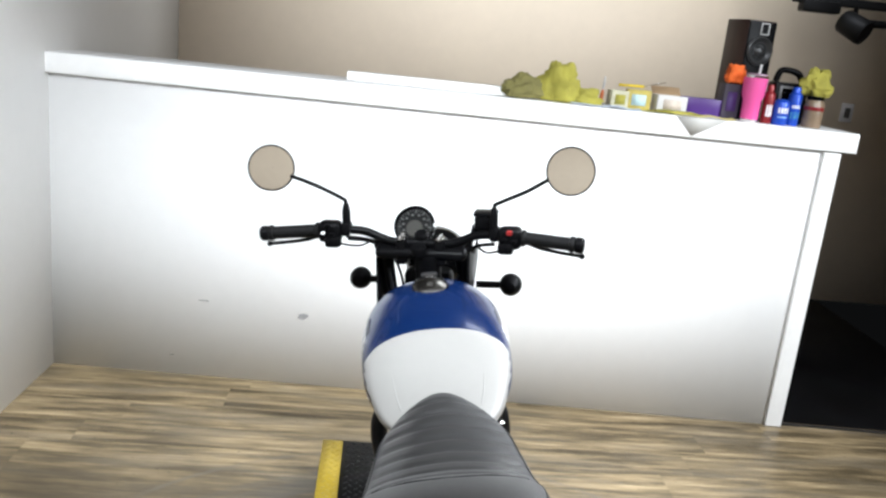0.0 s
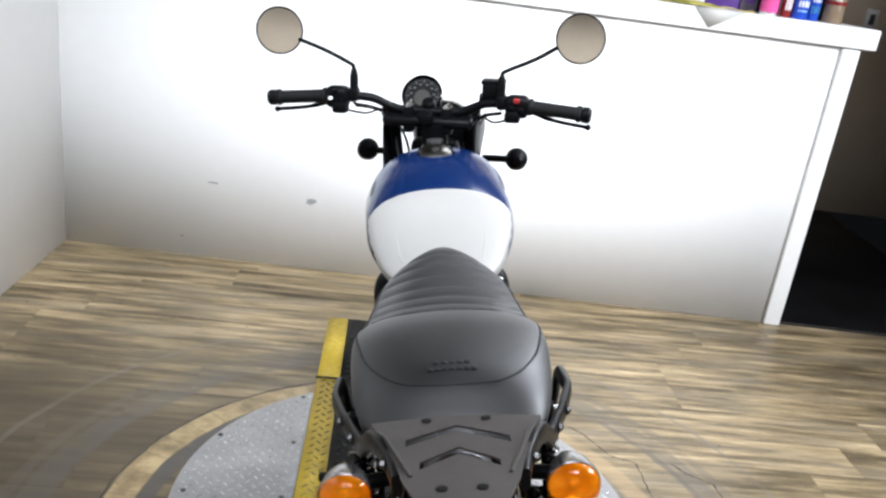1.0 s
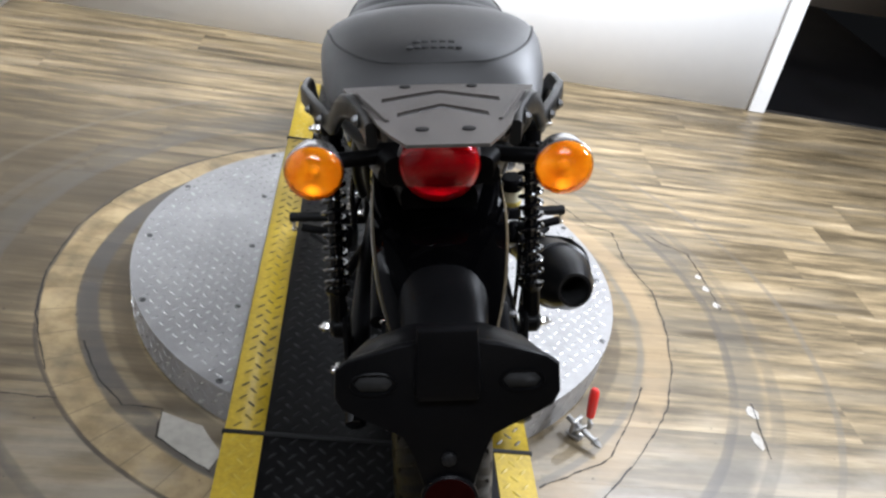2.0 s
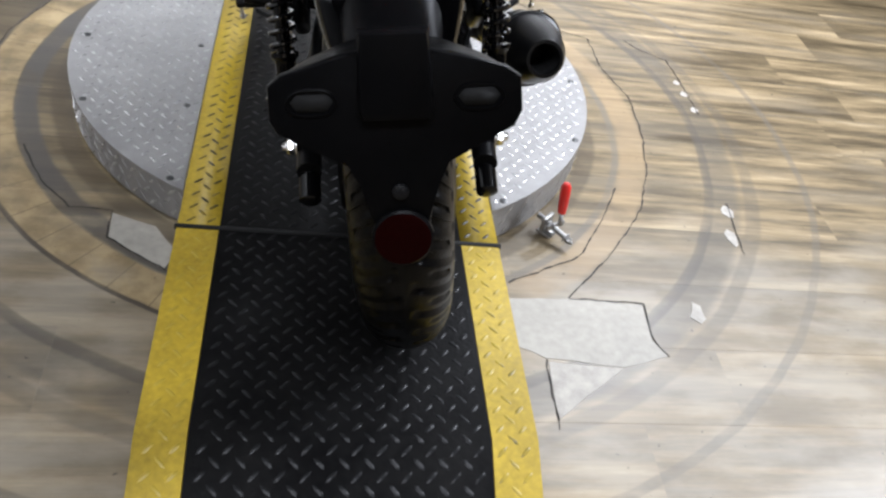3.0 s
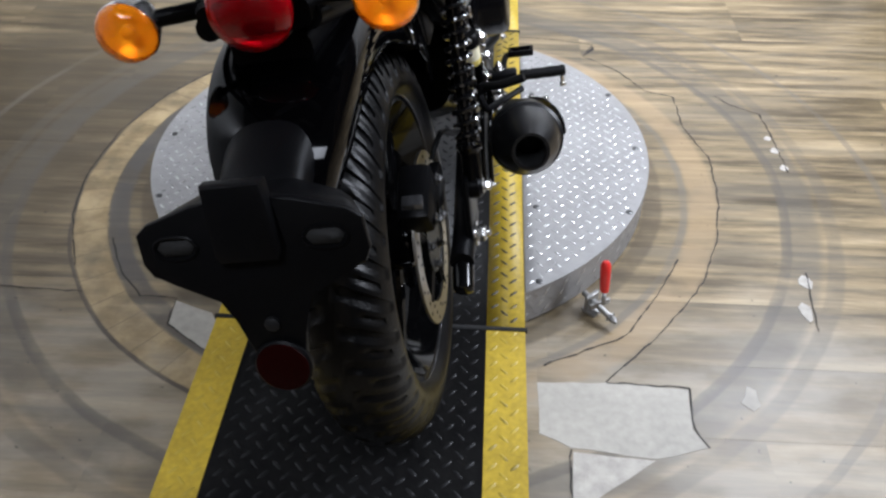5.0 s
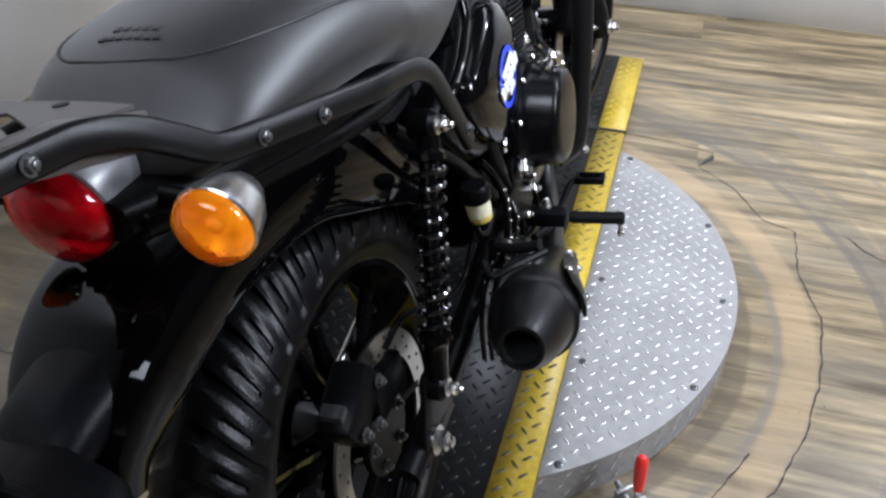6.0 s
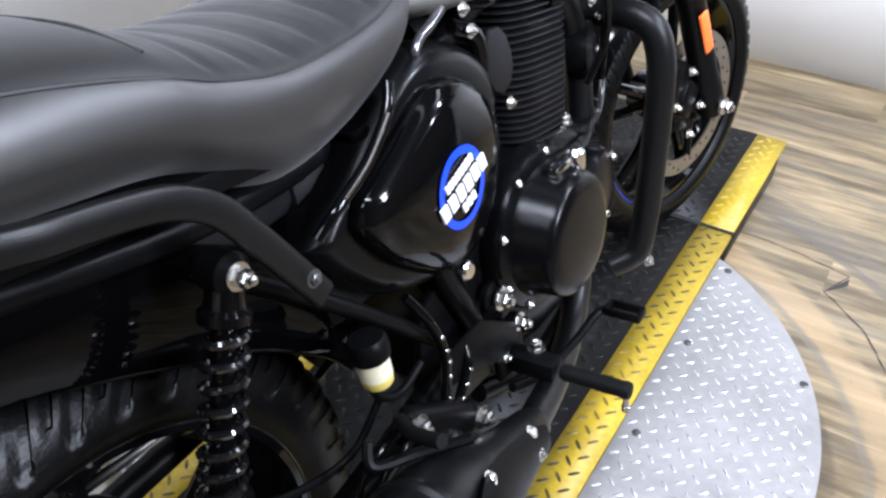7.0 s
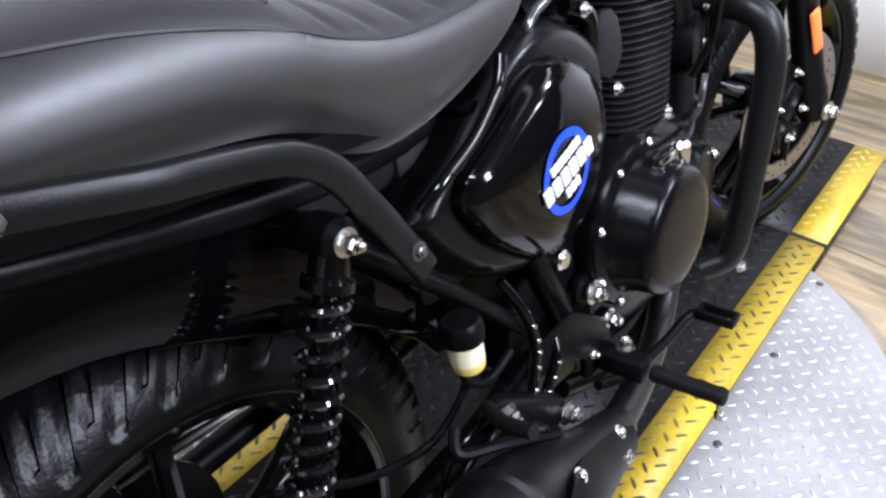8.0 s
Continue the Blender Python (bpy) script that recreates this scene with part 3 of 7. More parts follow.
for line in SEAMS:
    pts = []
    for (x0, y0), (x1, y1) in zip(line, line[1:]):
        n = max(2, int(math.hypot(x1 - x0, y1 - y0) / 0.018))
        pts += [(x0 + (x1 - x0) * k / n + rs.uniform(-0.0022, 0.0022), y0 + (y1 - y0) * k / n + rs.uniform(-0.0022, 0.0022)) for k in range(n)]
    pts.append(line[-1])
    for (x0, y0), (x1, y1) in zip(pts, pts[1:]):
        d = Vector((y0 - y1, x1 - x0, 0)).normalized() * rs.uniform(0.0008, 0.0021)
        a, c = Vector((x0, y0, 0.0012)), Vector((x1, y1, 0.0012))
        bm.faces.new([bm.verts.new(v) for v in (a - d, c - d, c + d, a + d)])
ob = part("floor_seams", bm, M_CRACK)
tagged(ob, "dark split seams and cuts in the vinyl floor", "seam", kind="stuff")


def patch(name, pts, material, label, z=0.0016, ragged=0.004):
    r = random.Random(len(name) + len(pts))
    ring = []
    for (x0, y0), (x1, y1) in zip(pts, pts[1:] + pts[:1]):
        n = max(1, int(math.hypot(x1 - x0, y1 - y0) / 0.03))
        ring += [(x0 + (x1 - x0) * k / n + r.uniform(-ragged, ragged), y0 + (y1 - y0) * k / n + r.uniform(-ragged, ragged)) for k in range(n)]
    bm = B()
    put_plate(bm, ring, z, lambda a, b, c: Vector((a, b, c + 0.0002)))
    return tagged(part(name, bm, material), label, "floor patch", kind="structure")


patch("floor_patch", [(0.464, -0.674), (0.621, -0.68), (0.615, -0.774), (0.636, -0.816), (0.54, -0.846), (0.387, -0.83), (0.33, -0.8), (0.33, -0.68)], M_SUBFLOOR, "bare grey patch cut into the vinyl floor", 0.0006, 0.002)
patch("floor_patch", [(0.388, -0.836), (0.535, -0.85), (0.46, -0.905), (0.384, -0.965)], M_CHIP, "pale scraped patch in the vinyl floor", 0.0007, 0.002)
patch("floor_patch", [(-0.445, -0.497), (-0.44, -0.566), (-0.328, -0.644), (-0.31, -0.6), (-0.36, -0.53)], M_SUBFLOOR, "bare grey patch beside the turntable", 0.0006, 0.002)
patch("floor_patch", [(0.512, 0.672), (0.548, 0.742), (0.55, 0.715), (0.53, 0.69)], M_CRACK, "dark torn corner of the vinyl floor", 0.0008, 0.001)
for x, y, r0 in ((0.738, -0.697, 0.022), (0.93, -0.36, 0.016), (0.908, -0.45, 0.02), (0.995, 0.08, 0.012), (0.99, 0.16, 0.012), (0.985, 0.22, 0.01)):
    rr0 = random.Random(int(900 + x * 100 + y * 10))
    patch("floor_chip", [(x + r0 * rr0.uniform(0.5, 1.1) * math.cos(k * 0.9), y + 1.6 * r0 * rr0.uniform(0.5, 1.1) * math.sin(k * 0.9)) for k in range(7)], M_CHIP, "pale chipped spot in the vinyl floor", 0.0009, 0.002)

# ---- the motorcycle: x across, y ahead, z up from the ground between the wheels ----
BIKE = thing("motorcycle", "black motorcycle, blue and white tank, leaning on its side stand", "motorcycle", m=pose(0.11, -0.6, TOP, 0, 0, -1) @ pose(0, 0, 0, 0, -9.7, 0) @ pose(0, 0.6, 0))
AX_R, AX_F = Vector((0, -0.752, 0.315)), Vector((0, 0.622, 0.298))
RAKE = radians(22)
HEAD = Vector((0, 0.30, 0.98))
UPAX = Vector((0, -math.sin(RAKE), math.cos(RAKE)))
STEER = Matrix.Translation(HEAD + Vector((-0.02, -0.011, -0.008))) @ Matrix.Rotation(radians(-13.6), 4, Vector((0, -math.sin(radians(15)), math.cos(radians(15))))) @ Matrix.Translation(-HEAD)
X, Y, Z = Vector((1, 0, 0)), Vector((0, 1, 0)), Vector((0, 0, 1))


def bolt(parent, origin, axis, r=0.008, h=0.006, material=None, xf=None, name="bolt"):
    bm = B()
    put_bolt(bm, origin, axis, r, h)
    return part(name, bm, material or M_STEEL, parent, xf=xf)


def tube(name, pts, r, material, parent, label="", xf=None, seg=12, steps=6, curved=True):
    bm = B()
    put_tube(bm, pts, r, seg, steps, curved)
    return part(name, bm, material, parent, label, xf)


# wheels
def tyre_mesh(bm, c, r_out, r_rim, w, count, rows=36, per=12, depth=0.006, slant=0.17):
    """A tyre about the x axis; its mesh leans with the slanted grooves, so that they run clean from the middle to the shoulder."""
    turns = count * per
    drop = 0.62 * (r_out - r_rim)
    prof = [-1 + 2 * k / rows for k in range(rows + 1)]
    grid = []
    for i in range(turns):
        ring = []
        for s in prof:
            ab = abs(s)
            q = min(1.0, ab / 0.76)
            th = 2 * math.pi * (i + (per / 2 if s > 0 else 0)) / turns - slant * q ** 1.3
            if ab < 0.76:                      # crown
                x = math.copysign(w / 2 * 0.93 * math.sin(q * 1.35) / math.sin(1.35), s)
                rad = r_out - drop * (1 - math.cos(q * 1.2)) / (1 - math.cos(1.2))
                k = i % per
                if (0.12 < q < 0.96 and k < 4) or (0.4 < q < 0.78 and k in (7, 8)):
                    rad -= depth
            else:                              # sidewall down to the bead
                f = (ab - 0.76) / 0.24
                rad0 = r_out - drop
                rad = rad0 + (r_rim - rad0) * f
                x = math.copysign(w / 2 * (0.93 + 0.1 * math.sin(f * math.pi) - 0.18 * f), s)
            ring.append(bm.verts.new((c.x + x, c.y + rad * math.sin(th), c.z + rad * math.cos(th))))
        grid.append(ring)
    n = len(prof)
    for i in range(turns):
        a, b2 = grid[i], grid[(i + 1) % turns]
        for j in range(n - 1):
            bm.faces.new((a[j], a[j + 1], b2[j + 1], b2[j]))


def wheel(name, c, r_out, w, rim_r, xf, label, count, disc_r, side):
    bm = B()
    tyre_mesh(bm, c, r_out, rim_r + 0.002, w, count)
    tyre = part("tyre", bm, M_RUBBER, None, "black road tyre with slanted grooves", xf, sharp=50)
    hub = part(name, rim_bm(c, rim_r, w), M_GLOSS, BIKE, label, xf)
    tyre.parent = hub
    for k in range(10):
        a = 2 * math.pi * (k // 2) / 5 + (0.16 if k % 2 else -0.16)
        p0 = c + Vector((0, math.sin(a) * 0.04, math.cos(a) * 0.04))
        p1 = c + Vector((0, math.sin(a) * (rim_r - 0.012), math.cos(a) * (rim_r - 0.012)))
        bm = B()
        put_tube(bm, [p0 + X * 0.012, (p0 + p1) / 2 + X * 0.01, p1], [0.014, 0.011, 0.011], 8)
        part("spoke", bm, M_GLOSS, hub, xf=xf)
    bm = B()
    o = c + X * side
    rings = [[o + Vector((dx, math.sin(2 * math.pi * k / 64) * r, math.cos(2 * math.pi * k / 64) * r)) for k in range(64)] for r, dx in ((disc_r - 0.034, -0.002), (disc_r, -0.002), (disc_r, 0.002), (disc_r - 0.034, 0.002))]
    put_rings(bm, rings, closed=True)
    disc = part("brake_disc", bm, M_DISC, hub, "drilled steel brake disc", xf)
    # raised black dots paint in the dark of the drilled holes
    bm = B()
    for k in range(40):
        a = 2 * math.pi * k / 40
        r = disc_r - (0.009, 0.018, 0.026)[k % 3]
        put_lathe(bm, [(0.003, -0.0026), (0.003, 0.0026)], o + Vector((0, math.sin(a) * r, math.cos(a) * r)), X, seg=8)
    part("hole_dots", bm, M_HOLE, disc, xf=xf)
    bm = B()
    for k in range(5):
        a = 2 * math.pi * k / 5 + 0.3
        put_tube(bm, [o + Vector((-0.004, math.sin(a) * 0.05, math.cos(a) * 0.05)), o + Vector((-0.003, math.sin(a + 0.2) * (disc_r - 0.028), math.cos(a + 0.2) * (disc_r - 0.028)))], 0.008, 6, curved=False)
    put_lathe(bm, [(0.055, -0.006), (0.055, 0.004)], o, X, seg=28)
    part("disc_carrier", bm, M_SATIN, disc, xf=xf)
    for k in range(5):
        a = 2 * math.pi * k / 5
        bolt(disc, o + Vector((0.004, math.sin(a) * 0.042, math.cos(a) * 0.042)), X, 0.006, 0.006, M_DULL, xf=xf)
    return hub


def rim_bm(c, r, w):
    bm = B()
    h = w * 0.36
    prof = [(r, -h), (r + 0.004, -h + 0.004), (r - 0.006, -h + 0.012), (r - 0.02, -h * 0.45), (r - 0.024, 0), (r - 0.02, h * 0.45), (r - 0.006, h - 0.012), (r + 0.004, h - 0.004), (r, h), (r - 0.008, h), (r - 0.018, h * 0.6), (r - 0.032, 0), (r - 0.018, -h * 0.6), (r - 0.008, -h)]
    rings = [[c + Vector((x, math.sin(2 * math.pi * k / 72) * q, math.cos(2 * math.pi * k / 72) * q)) for k in range(72)] for q, x in prof]
    put_rings(bm, rings, closed=True)
    put_lathe(bm, [(0.03, -0.06), (0.045, -0.05), (0.05, -0.02), (0.05, 0.02), (0.045, 0.05), (0.03, 0.06)], c, X, seg=28)
    return bm


rear_wheel = wheel("rear_wheel", AX_R, 0.315, 0.142, 0.221, None, "black cast rear wheel", 38, 0.135, 0.078)
front_wheel = wheel("front_wheel", AX_F, 0.298, 0.112, 0.221, STEER, "black cast front wheel", 46, 0.15, 0.068)

# fork, clamps, headlamp
OFF = Vector((0, math.cos(RAKE), math.sin(RAKE))) * 0.05
for s in (-1, 1):
    top = HEAD + OFF + X * s * 0.104 - UPAX * 0.02
    axle = AX_F + X * s * 0.108 + Vector((0, 0.012, 0.012))
    bm = B()
    put_tube(bm, [top, axle + UPAX * 0.3], 0.0205, 16, curved=False)
    leg = part("fork_tube", bm, M_SATIN, BIKE, "black fork stanchion", STEER)
    bm = B()
    put_lathe(bm, [(0.026, 0), (0.03, 0.01), (0.03, 0.07), (0.027, 0.1), (0.026, 0.28), (0.03, 0.29), (0.03, 0.31), (0.024, 0.315)], axle - UPAX * 0.02, UPAX, seg=20)
    low = part("fork_slider", bm, M_SATIN, BIKE, "black fork slider", STEER)
    bm = B()
    put_lathe(bm, [(0.033, 0.31), (0.03, 0.33), (0.034, 0.345), (0.03, 0.36), (0.034, 0.375), (0.03, 0.39), (0.034, 0.405), (0.03, 0.42), (0.033, 0.44), (0.025, 0.47)], axle, UPAX, seg=18)
    part("fork_gaiter", bm, M_GRIP, low, "ribbed rubber gaiter", STEER)
    bm = B()
    put_lathe(bm, [(0.0, 0), (0.024, 0.001), (0.027, 0.006), (0.024, 0.02)], top + UPAX * 0.012, UPAX, seg=18)
    part("fork_cap", bm, M_SATIN, leg, xf=STEER)
    bm = B()
    put_box(bm, axle + UPAX * 0.19 + Vector((s * 0.03, -0.012, 0)), (0.007, 0.024, 0.085), 0.0033, Matrix.Rotation(RAKE, 3, "X"), 3)
    part("side_reflector", bm, M_AMBER_R, low, "orange side reflector", STEER)
bolt(front_wheel, AX_F + Vector((0.138, 0.012, 0.012)), X, 0.012, 0.014, xf=STEER, name="axle_nut")
bolt(front_wheel, AX_F - X * 0.12, -X, 0.012, 0.014, xf=STEER, name="axle_nut")
for h in (0.0, -0.19):
    bm = B()
    c = HEAD + OFF * 0.6 + UPAX * h
    q = Matrix.Rotation(RAKE, 3, "X")
    put_box(bm, c, (0.24, 0.06, 0.03), 0.0145, q, 3)
    part("triple_clamp", bm, M_SATIN, BIKE, "black fork clamp", STEER)
bm = B()
put_lathe(bm, [(0.02, 0.014), (0.02, 0.03), (0.016, 0.036), (0.006, 0.037)], HEAD, UPAX, seg=20)
part("stem_nut", bm, M_SATIN, BIKE, xf=STEER)
bm = B()
put_lathe(bm, [(0.03, -0.2), (0.034, -0.19), (0.034, -0.01), (0.03, 0)], HEAD, UPAX, seg=20)
part("steering_head", bm, M_SATIN, BIKE)
# ignition lock
bm = B()
put_lathe(bm, [(0.018, 0), (0.018, 0.035), (0.014, 0.04), (0.003, 0.04)], HEAD + OFF * 0.2 + X * 0.0 + UPAX * 0.02 + Y * 0.04, UPAX, seg=16)
part("ignition_lock", bm, M_SATIN, BIKE, xf=STEER)
# headlamp
HL = HEAD + Vector((0, 0.235, -0.07))
bm = B()
put_lathe(bm, [(0.02, -0.1), (0.055, -0.085), (0.08, -0.045), (0.089, 0.0), (0.09, 0.03), (0.086, 0.036)], HL, Y, seg=32)
lampshell = part("headlamp", bm, M_GLOSS, BIKE, "round black headlamp", STEER)
bm = B()
put_lathe(bm, [(0.084, 0.03), (0.07, 0.045), (0.03, 0.053), (0.002, 0.055)], HL, Y, seg=32)
part("lens", bm, mat("lamp_glass", (0.8, 0.8, 0.8), 0.05, trans=0.8, vary=0.02), lampshell, xf=STEER)
for s in (-1, 1):
    bm = B()
    put_plate(bm, [(0.03, -0.16), (0.06, -0.15), (0.13, -0.1), (0.2, -0.05), (0.2, 0.0), (0.12, -0.02), (0.05, 0.01), (0.03, -0.02)], 0.006, lambda a, b, c, s=s: HEAD + Vector((s * (0.118 + c), a, b)), 0.0015)
    part("headlamp_bracket", bm, M_SATIN, BIKE, xf=STEER)
    # front signals seen from behind
    c = HEAD + Vector((s * 0.215, 0.195, -0.125))
    tube("signal_stalk", [HEAD + Vector((s * 0.12, 0.19, -0.125)), c - X * s * 0.015], 0.0098, M_PLASTIC, BIKE, xf=STEER, curved=False)
    bm = B()
    put_lathe(bm, [(0.003, -0.032), (0.016, -0.029), (0.027, -0.015), (0.031, 0.0), (0.0315, 0.012), (0.027, 0.014)], c, Y, seg=24)
    sig = part("front_signal", bm, M_PLASTIC, BIKE, "round black front indicator", STEER)
    bm = B()
    put_lathe(bm, [(0.027, 0.014), (0.022, 0.024), (0.01, 0.03), (0.002, 0.031)], c, Y, seg=24)
    part("lens", bm, M_AMBER, sig, "amber lens", STEER)

# gauge pod: faces the rider
GC, GA = HEAD + Vector((-0.035, 0.115, 0.052)), Vector((0, -0.86, 0.52)).normalized()
bm = B()
put_lathe(bm, [(0.02, -0.055), (0.045, -0.045), (0.053, -0.02), (0.056, 0.0), (0.056, 0.012), (0.052, 0.016), (0.049, 0.012), (0.049, 0.006)], GC, GA, seg=40)
gauge = part("instrument_pod", bm, M_GLOSS, BIKE, "round black instrument pod", STEER)
bm = B()
put_lathe(bm, [(0.0005, 0.005), (0.0495, 0.005), (0.0495, 0.0062), (0.0005, 0.0063)], GC, GA, seg=40, caps=False)
part("dial_face", bm, M_DIAL, gauge, xf=STEER)
gx = X.copy()
gy = GA.cross(gx).normalized()
bm = B()
for k in range(25):
    a = radians(-215 + k * 250 / 24)
    long = k % 3 == 0
    c0, c1 = 0.046, 0.036 if long else 0.041
    d = gx * math.cos(a) - gy * math.sin(a)
    t = GA.cross(d) * (0.0016 if long else 0.0008)
    p = GC + GA * 0.0068
    f = [p + d * c0 + t, p + d * c0 - t, p + d * c1 - t, p + d * c1 + t]
    bm.faces.new([bm.verts.new(v) for v in f])
for k in range(8):
    a = radians(-205 + k * 33)
    d = gx * math.cos(a) - gy * math.sin(a)
    p = GC + GA * 0.0068 + d * 0.0315
    f = [p + gx * i * 0.0034 + gy * j * 0.0022 for i, j in ((-1, -1), (1, -1), (1, 1), (-1, 1))]
    bm.faces.new([bm.verts.new(v) for v in f])
part("dial_marks", bm, M_DIALMARK, gauge, "white dial marks", STEER)
bm = B()
put_lathe(bm, [(0.0005, 0.0068), (0.0225, 0.0068), (0.0225, 0.0075), (0.0005, 0.0075)], GC - gy * 0.006, GA, seg=28, caps=False)
part("display", bm, M_LCD, gauge, "round grey display", STEER)

# handlebar
bar = [(-0.385, 0.278, 1.035), (-0.3, 0.288, 1.04), (-0.22, 0.3, 1.045), (-0.15, 0.318, 1.04), (-0.1, 0.325, 1.02), (-0.06, 0.325, 1.012), (0.06, 0.325, 1.012), (0.1, 0.325, 1.02), (0.15, 0.318, 1.04), (0.22, 0.3, 1.045), (0.3, 0.288, 1.04), (0.385, 0.278, 1.035)]
tube("handlebar", bar, 0.0115, M_SATIN, BIKE, "black tubular handlebar", STEER, 14)
for s in (-1, 1):
    bm = B()
    put_box(bm, (s * 0.05, 0.325, 0.99), (0.028, 0.04, 0.07), 0.008)
    riser = part("bar_riser", bm, M_SATIN, BIKE, xf=STEER)
    for dy in (-0.013, 0.013):
        bolt(riser, (s * 0.05, 0.325 + dy, 1.024), Z, 0.0062, 0.006, M_CHROME, xf=STEER)
    # grip with flanges
    g0, g1 = Vector((s * 0.262, 0.294, 1.043)), Vector((s * 0.392, 0.277, 1.035))
    d = (g1 - g0)
    L = d.length
    prof = [(0.021, 0), (0.0215, 0.006)]
    for k in range(14):
        h = 0.01 + (L - 0.026) * k / 13
        prof += [(0.0172, h), (0.0163, h + 0.003)]
    prof += [(0.0205, L - 0.012), (0.0205, L - 0.004), (0.018, L)]
    bm = B()
    put_lathe(bm, prof, g0, d, seg=20)
    grip = part("grip", bm, M_GRIP, BIKE, "black ribbed rubber grip", STEER)
    bm = B()
    put_lathe(bm, [(0.017, 0), (0.02, 0.003), (0.02, 0.016), (0.015, 0.022), (0.004, 0.023)], g1, d, seg=20)
    part("bar_end", bm, M_SATIN, grip, "black bar-end weight", STEER)
    # switch housing
    bm = B()
    put_box(bm, (s * 0.232, 0.296, 1.042), (0.058, 0.048, 0.056), 0.014, seg=3)
    put_box(bm, (s * 0.222, 0.284, 1.018), (0.04, 0.034, 0.03), 0.008)
    sw = part("switch_housing", bm, M_PLASTIC, BIKE, "black switch housing", STEER)
    for k, (dx, dz, r, m) in enumerate(((0.0, 0.018, 0.007, M_SWITCH_RED if s > 0 else M_PLASTIC), (-0.012, 0.0, 0.005, M_DECAL if s < 0 else M_PLASTIC), (0.012, -0.004, 0.006, M_PLASTIC), (0.0, -0.02, 0.005, M_PLASTIC))):
        bm = B()
        put_box(bm, (s * 0.232 + dx, 0.271, 1.042 + dz), (r * 2, 0.012, r * 1.5), 0.002)
        part("switch_button", bm, m, sw, "red stop switch" if m is M_SWITCH_RED else "", STEER)
    # mirror perch, stem and head
    bm = B()
    put_box(bm, (s * 0.192, 0.305, 1.048), (0.026, 0.04, 0.036), 0.008)
    put_lathe(bm, [(0.011, 0), (0.011, 0.04), (0.008, 0.055), (0.006, 0.06)], (s * 0.19, 0.3, 1.055), (0, 0.05, 1), seg=14)
    part("lever_perch", bm, M_SATIN, BIKE, xf=STEER)
    c = Vector((0.374, 0.31, 1.209) if s > 0 else (-0.388, 0.31, 1.2))
    tube("mirror_stem", [(s * 0.19, 0.302, 1.1), (s * 0.191, 0.303, 1.118), (s * 0.2, 0.306, 1.126), (s * 0.27, 0.31, 1.157), c + Vector((-s * 0.05, 0.002, -0.02))], 0.0052, M_SATIN, BIKE, xf=STEER, seg=10)
    na = Vector((0.1 if s > 0 else 0.32, -1, 0.17)).normalized()
    bm = B()
    put_lathe(bm, [(0.004, -0.024), (0.03, -0.02), (0.05, -0.01), (0.0595, 0.001), (0.0598, 0.006), (0.0575, 0.0085), (0.0555, 0.006)], c, na, seg=48)
    mir = part("mirror_shell", bm, M_SATIN, BIKE, "round black mirror", STEER)
    bm = B()
    put_lathe(bm, [(0.0005, 0.0045), (0.0555, 0.0045), (0.0555, 0.0062), (0.0005, 0.0063)], c, na, seg=48, caps=False)
    part("mirror_glass", bm, M_MIRROR, mir, "round mirror glass", STEER)
    # lever
    lev = [(s * 0.2, 0.335, 1.035), (s * 0.25, 0.345, 1.025), (s * 0.32, 0.328, 1.006), (s * 0.408, 0.316, 0.996)]
    bm = B()
    put_tube(bm, lev, [0.009, 0.007, 0.006, 0.005, 0.005], 8)
    put_lathe(bm, [(0.002, -0.008), (0.007, -0.004), (0.008, 0), (0.007, 0.004), (0.002, 0.008)], lev[-1], X, seg=12)
    part("brake_lever" if s > 0 else "clutch_lever", bm, M_SATIN, BIKE, "black hand lever", STEER)
# master cylinder, right
bm = B()
put_box(bm, (0.165, 0.345, 1.07), (0.055, 0.05, 0.036), 0.006)
put_box(bm, (0.165, 0.345, 1.092), (0.06, 0.054, 0.01), 0.003)
put_tube(bm, [(0.13, 0.34, 1.05), (0.21, 0.34, 1.045)], 0.013, 12, curved=False)
part("master_cylinder", bm, M_SATIN, BIKE, "black square brake reservoir", STEER)
# cables and hoses round the head
for pts, r in (
    ([(-0.2, 0.33, 1.02), (-0.14, 0.4, 0.99), (-0.09, 0.42, 0.93), (-0.06, 0.38, 0.85), (-0.05, 0.28, 0.76)], 0.004),
    ([(-0.19, 0.31, 1.02), (-0.13, 0.35, 1.0), (-0.1, 0.36, 0.94), (-0.07, 0.32, 0.84)], 0.005),
    ([(0.19, 0.31, 1.02), (0.13, 0.36, 0.995), (0.1, 0.37, 0.94), (0.06, 0.33, 0.84)], 0.005),
    ([(0.14, 0.35, 1.05), (0.12, 0.42, 1.03), (0.11, 0.46, 0.93), (0.1, 0.5, 0.75), (0.1, 0.58, 0.5), (0.09, 0.62, 0.38)], 0.0045),
    ([(0.22, 0.3, 1.01), (0.17, 0.335, 0.99), (0.13, 0.39, 0.99), (0.1, 0.42, 0.95)], 0.003),
    ([(-0.22, 0.3, 1.01), (-0.17, 0.335, 0.995), (-0.13, 0.38, 1.0), (-0.09, 0.42, 0.96)], 0.003),
):
    tube("control_cable", pts, r, M_PLASTIC, BIKE, xf=STEER, seg=8)
# dark loom and boxes between the fork legs
bm = B()
put_box(bm, HEAD + Vector((0, 0.12, -0.11)), (0.13, 0.07, 0.1), 0.02)
part("wiring_cover", bm, M_PLASTIC, BIKE, xf=STEER)
bm = B()
put_box(bm, (0.0, 0.19, 0.9), (0.07, 0.06, 0.05), 0.012)
part("head_gusset", bm, M_SATIN, BIKE)

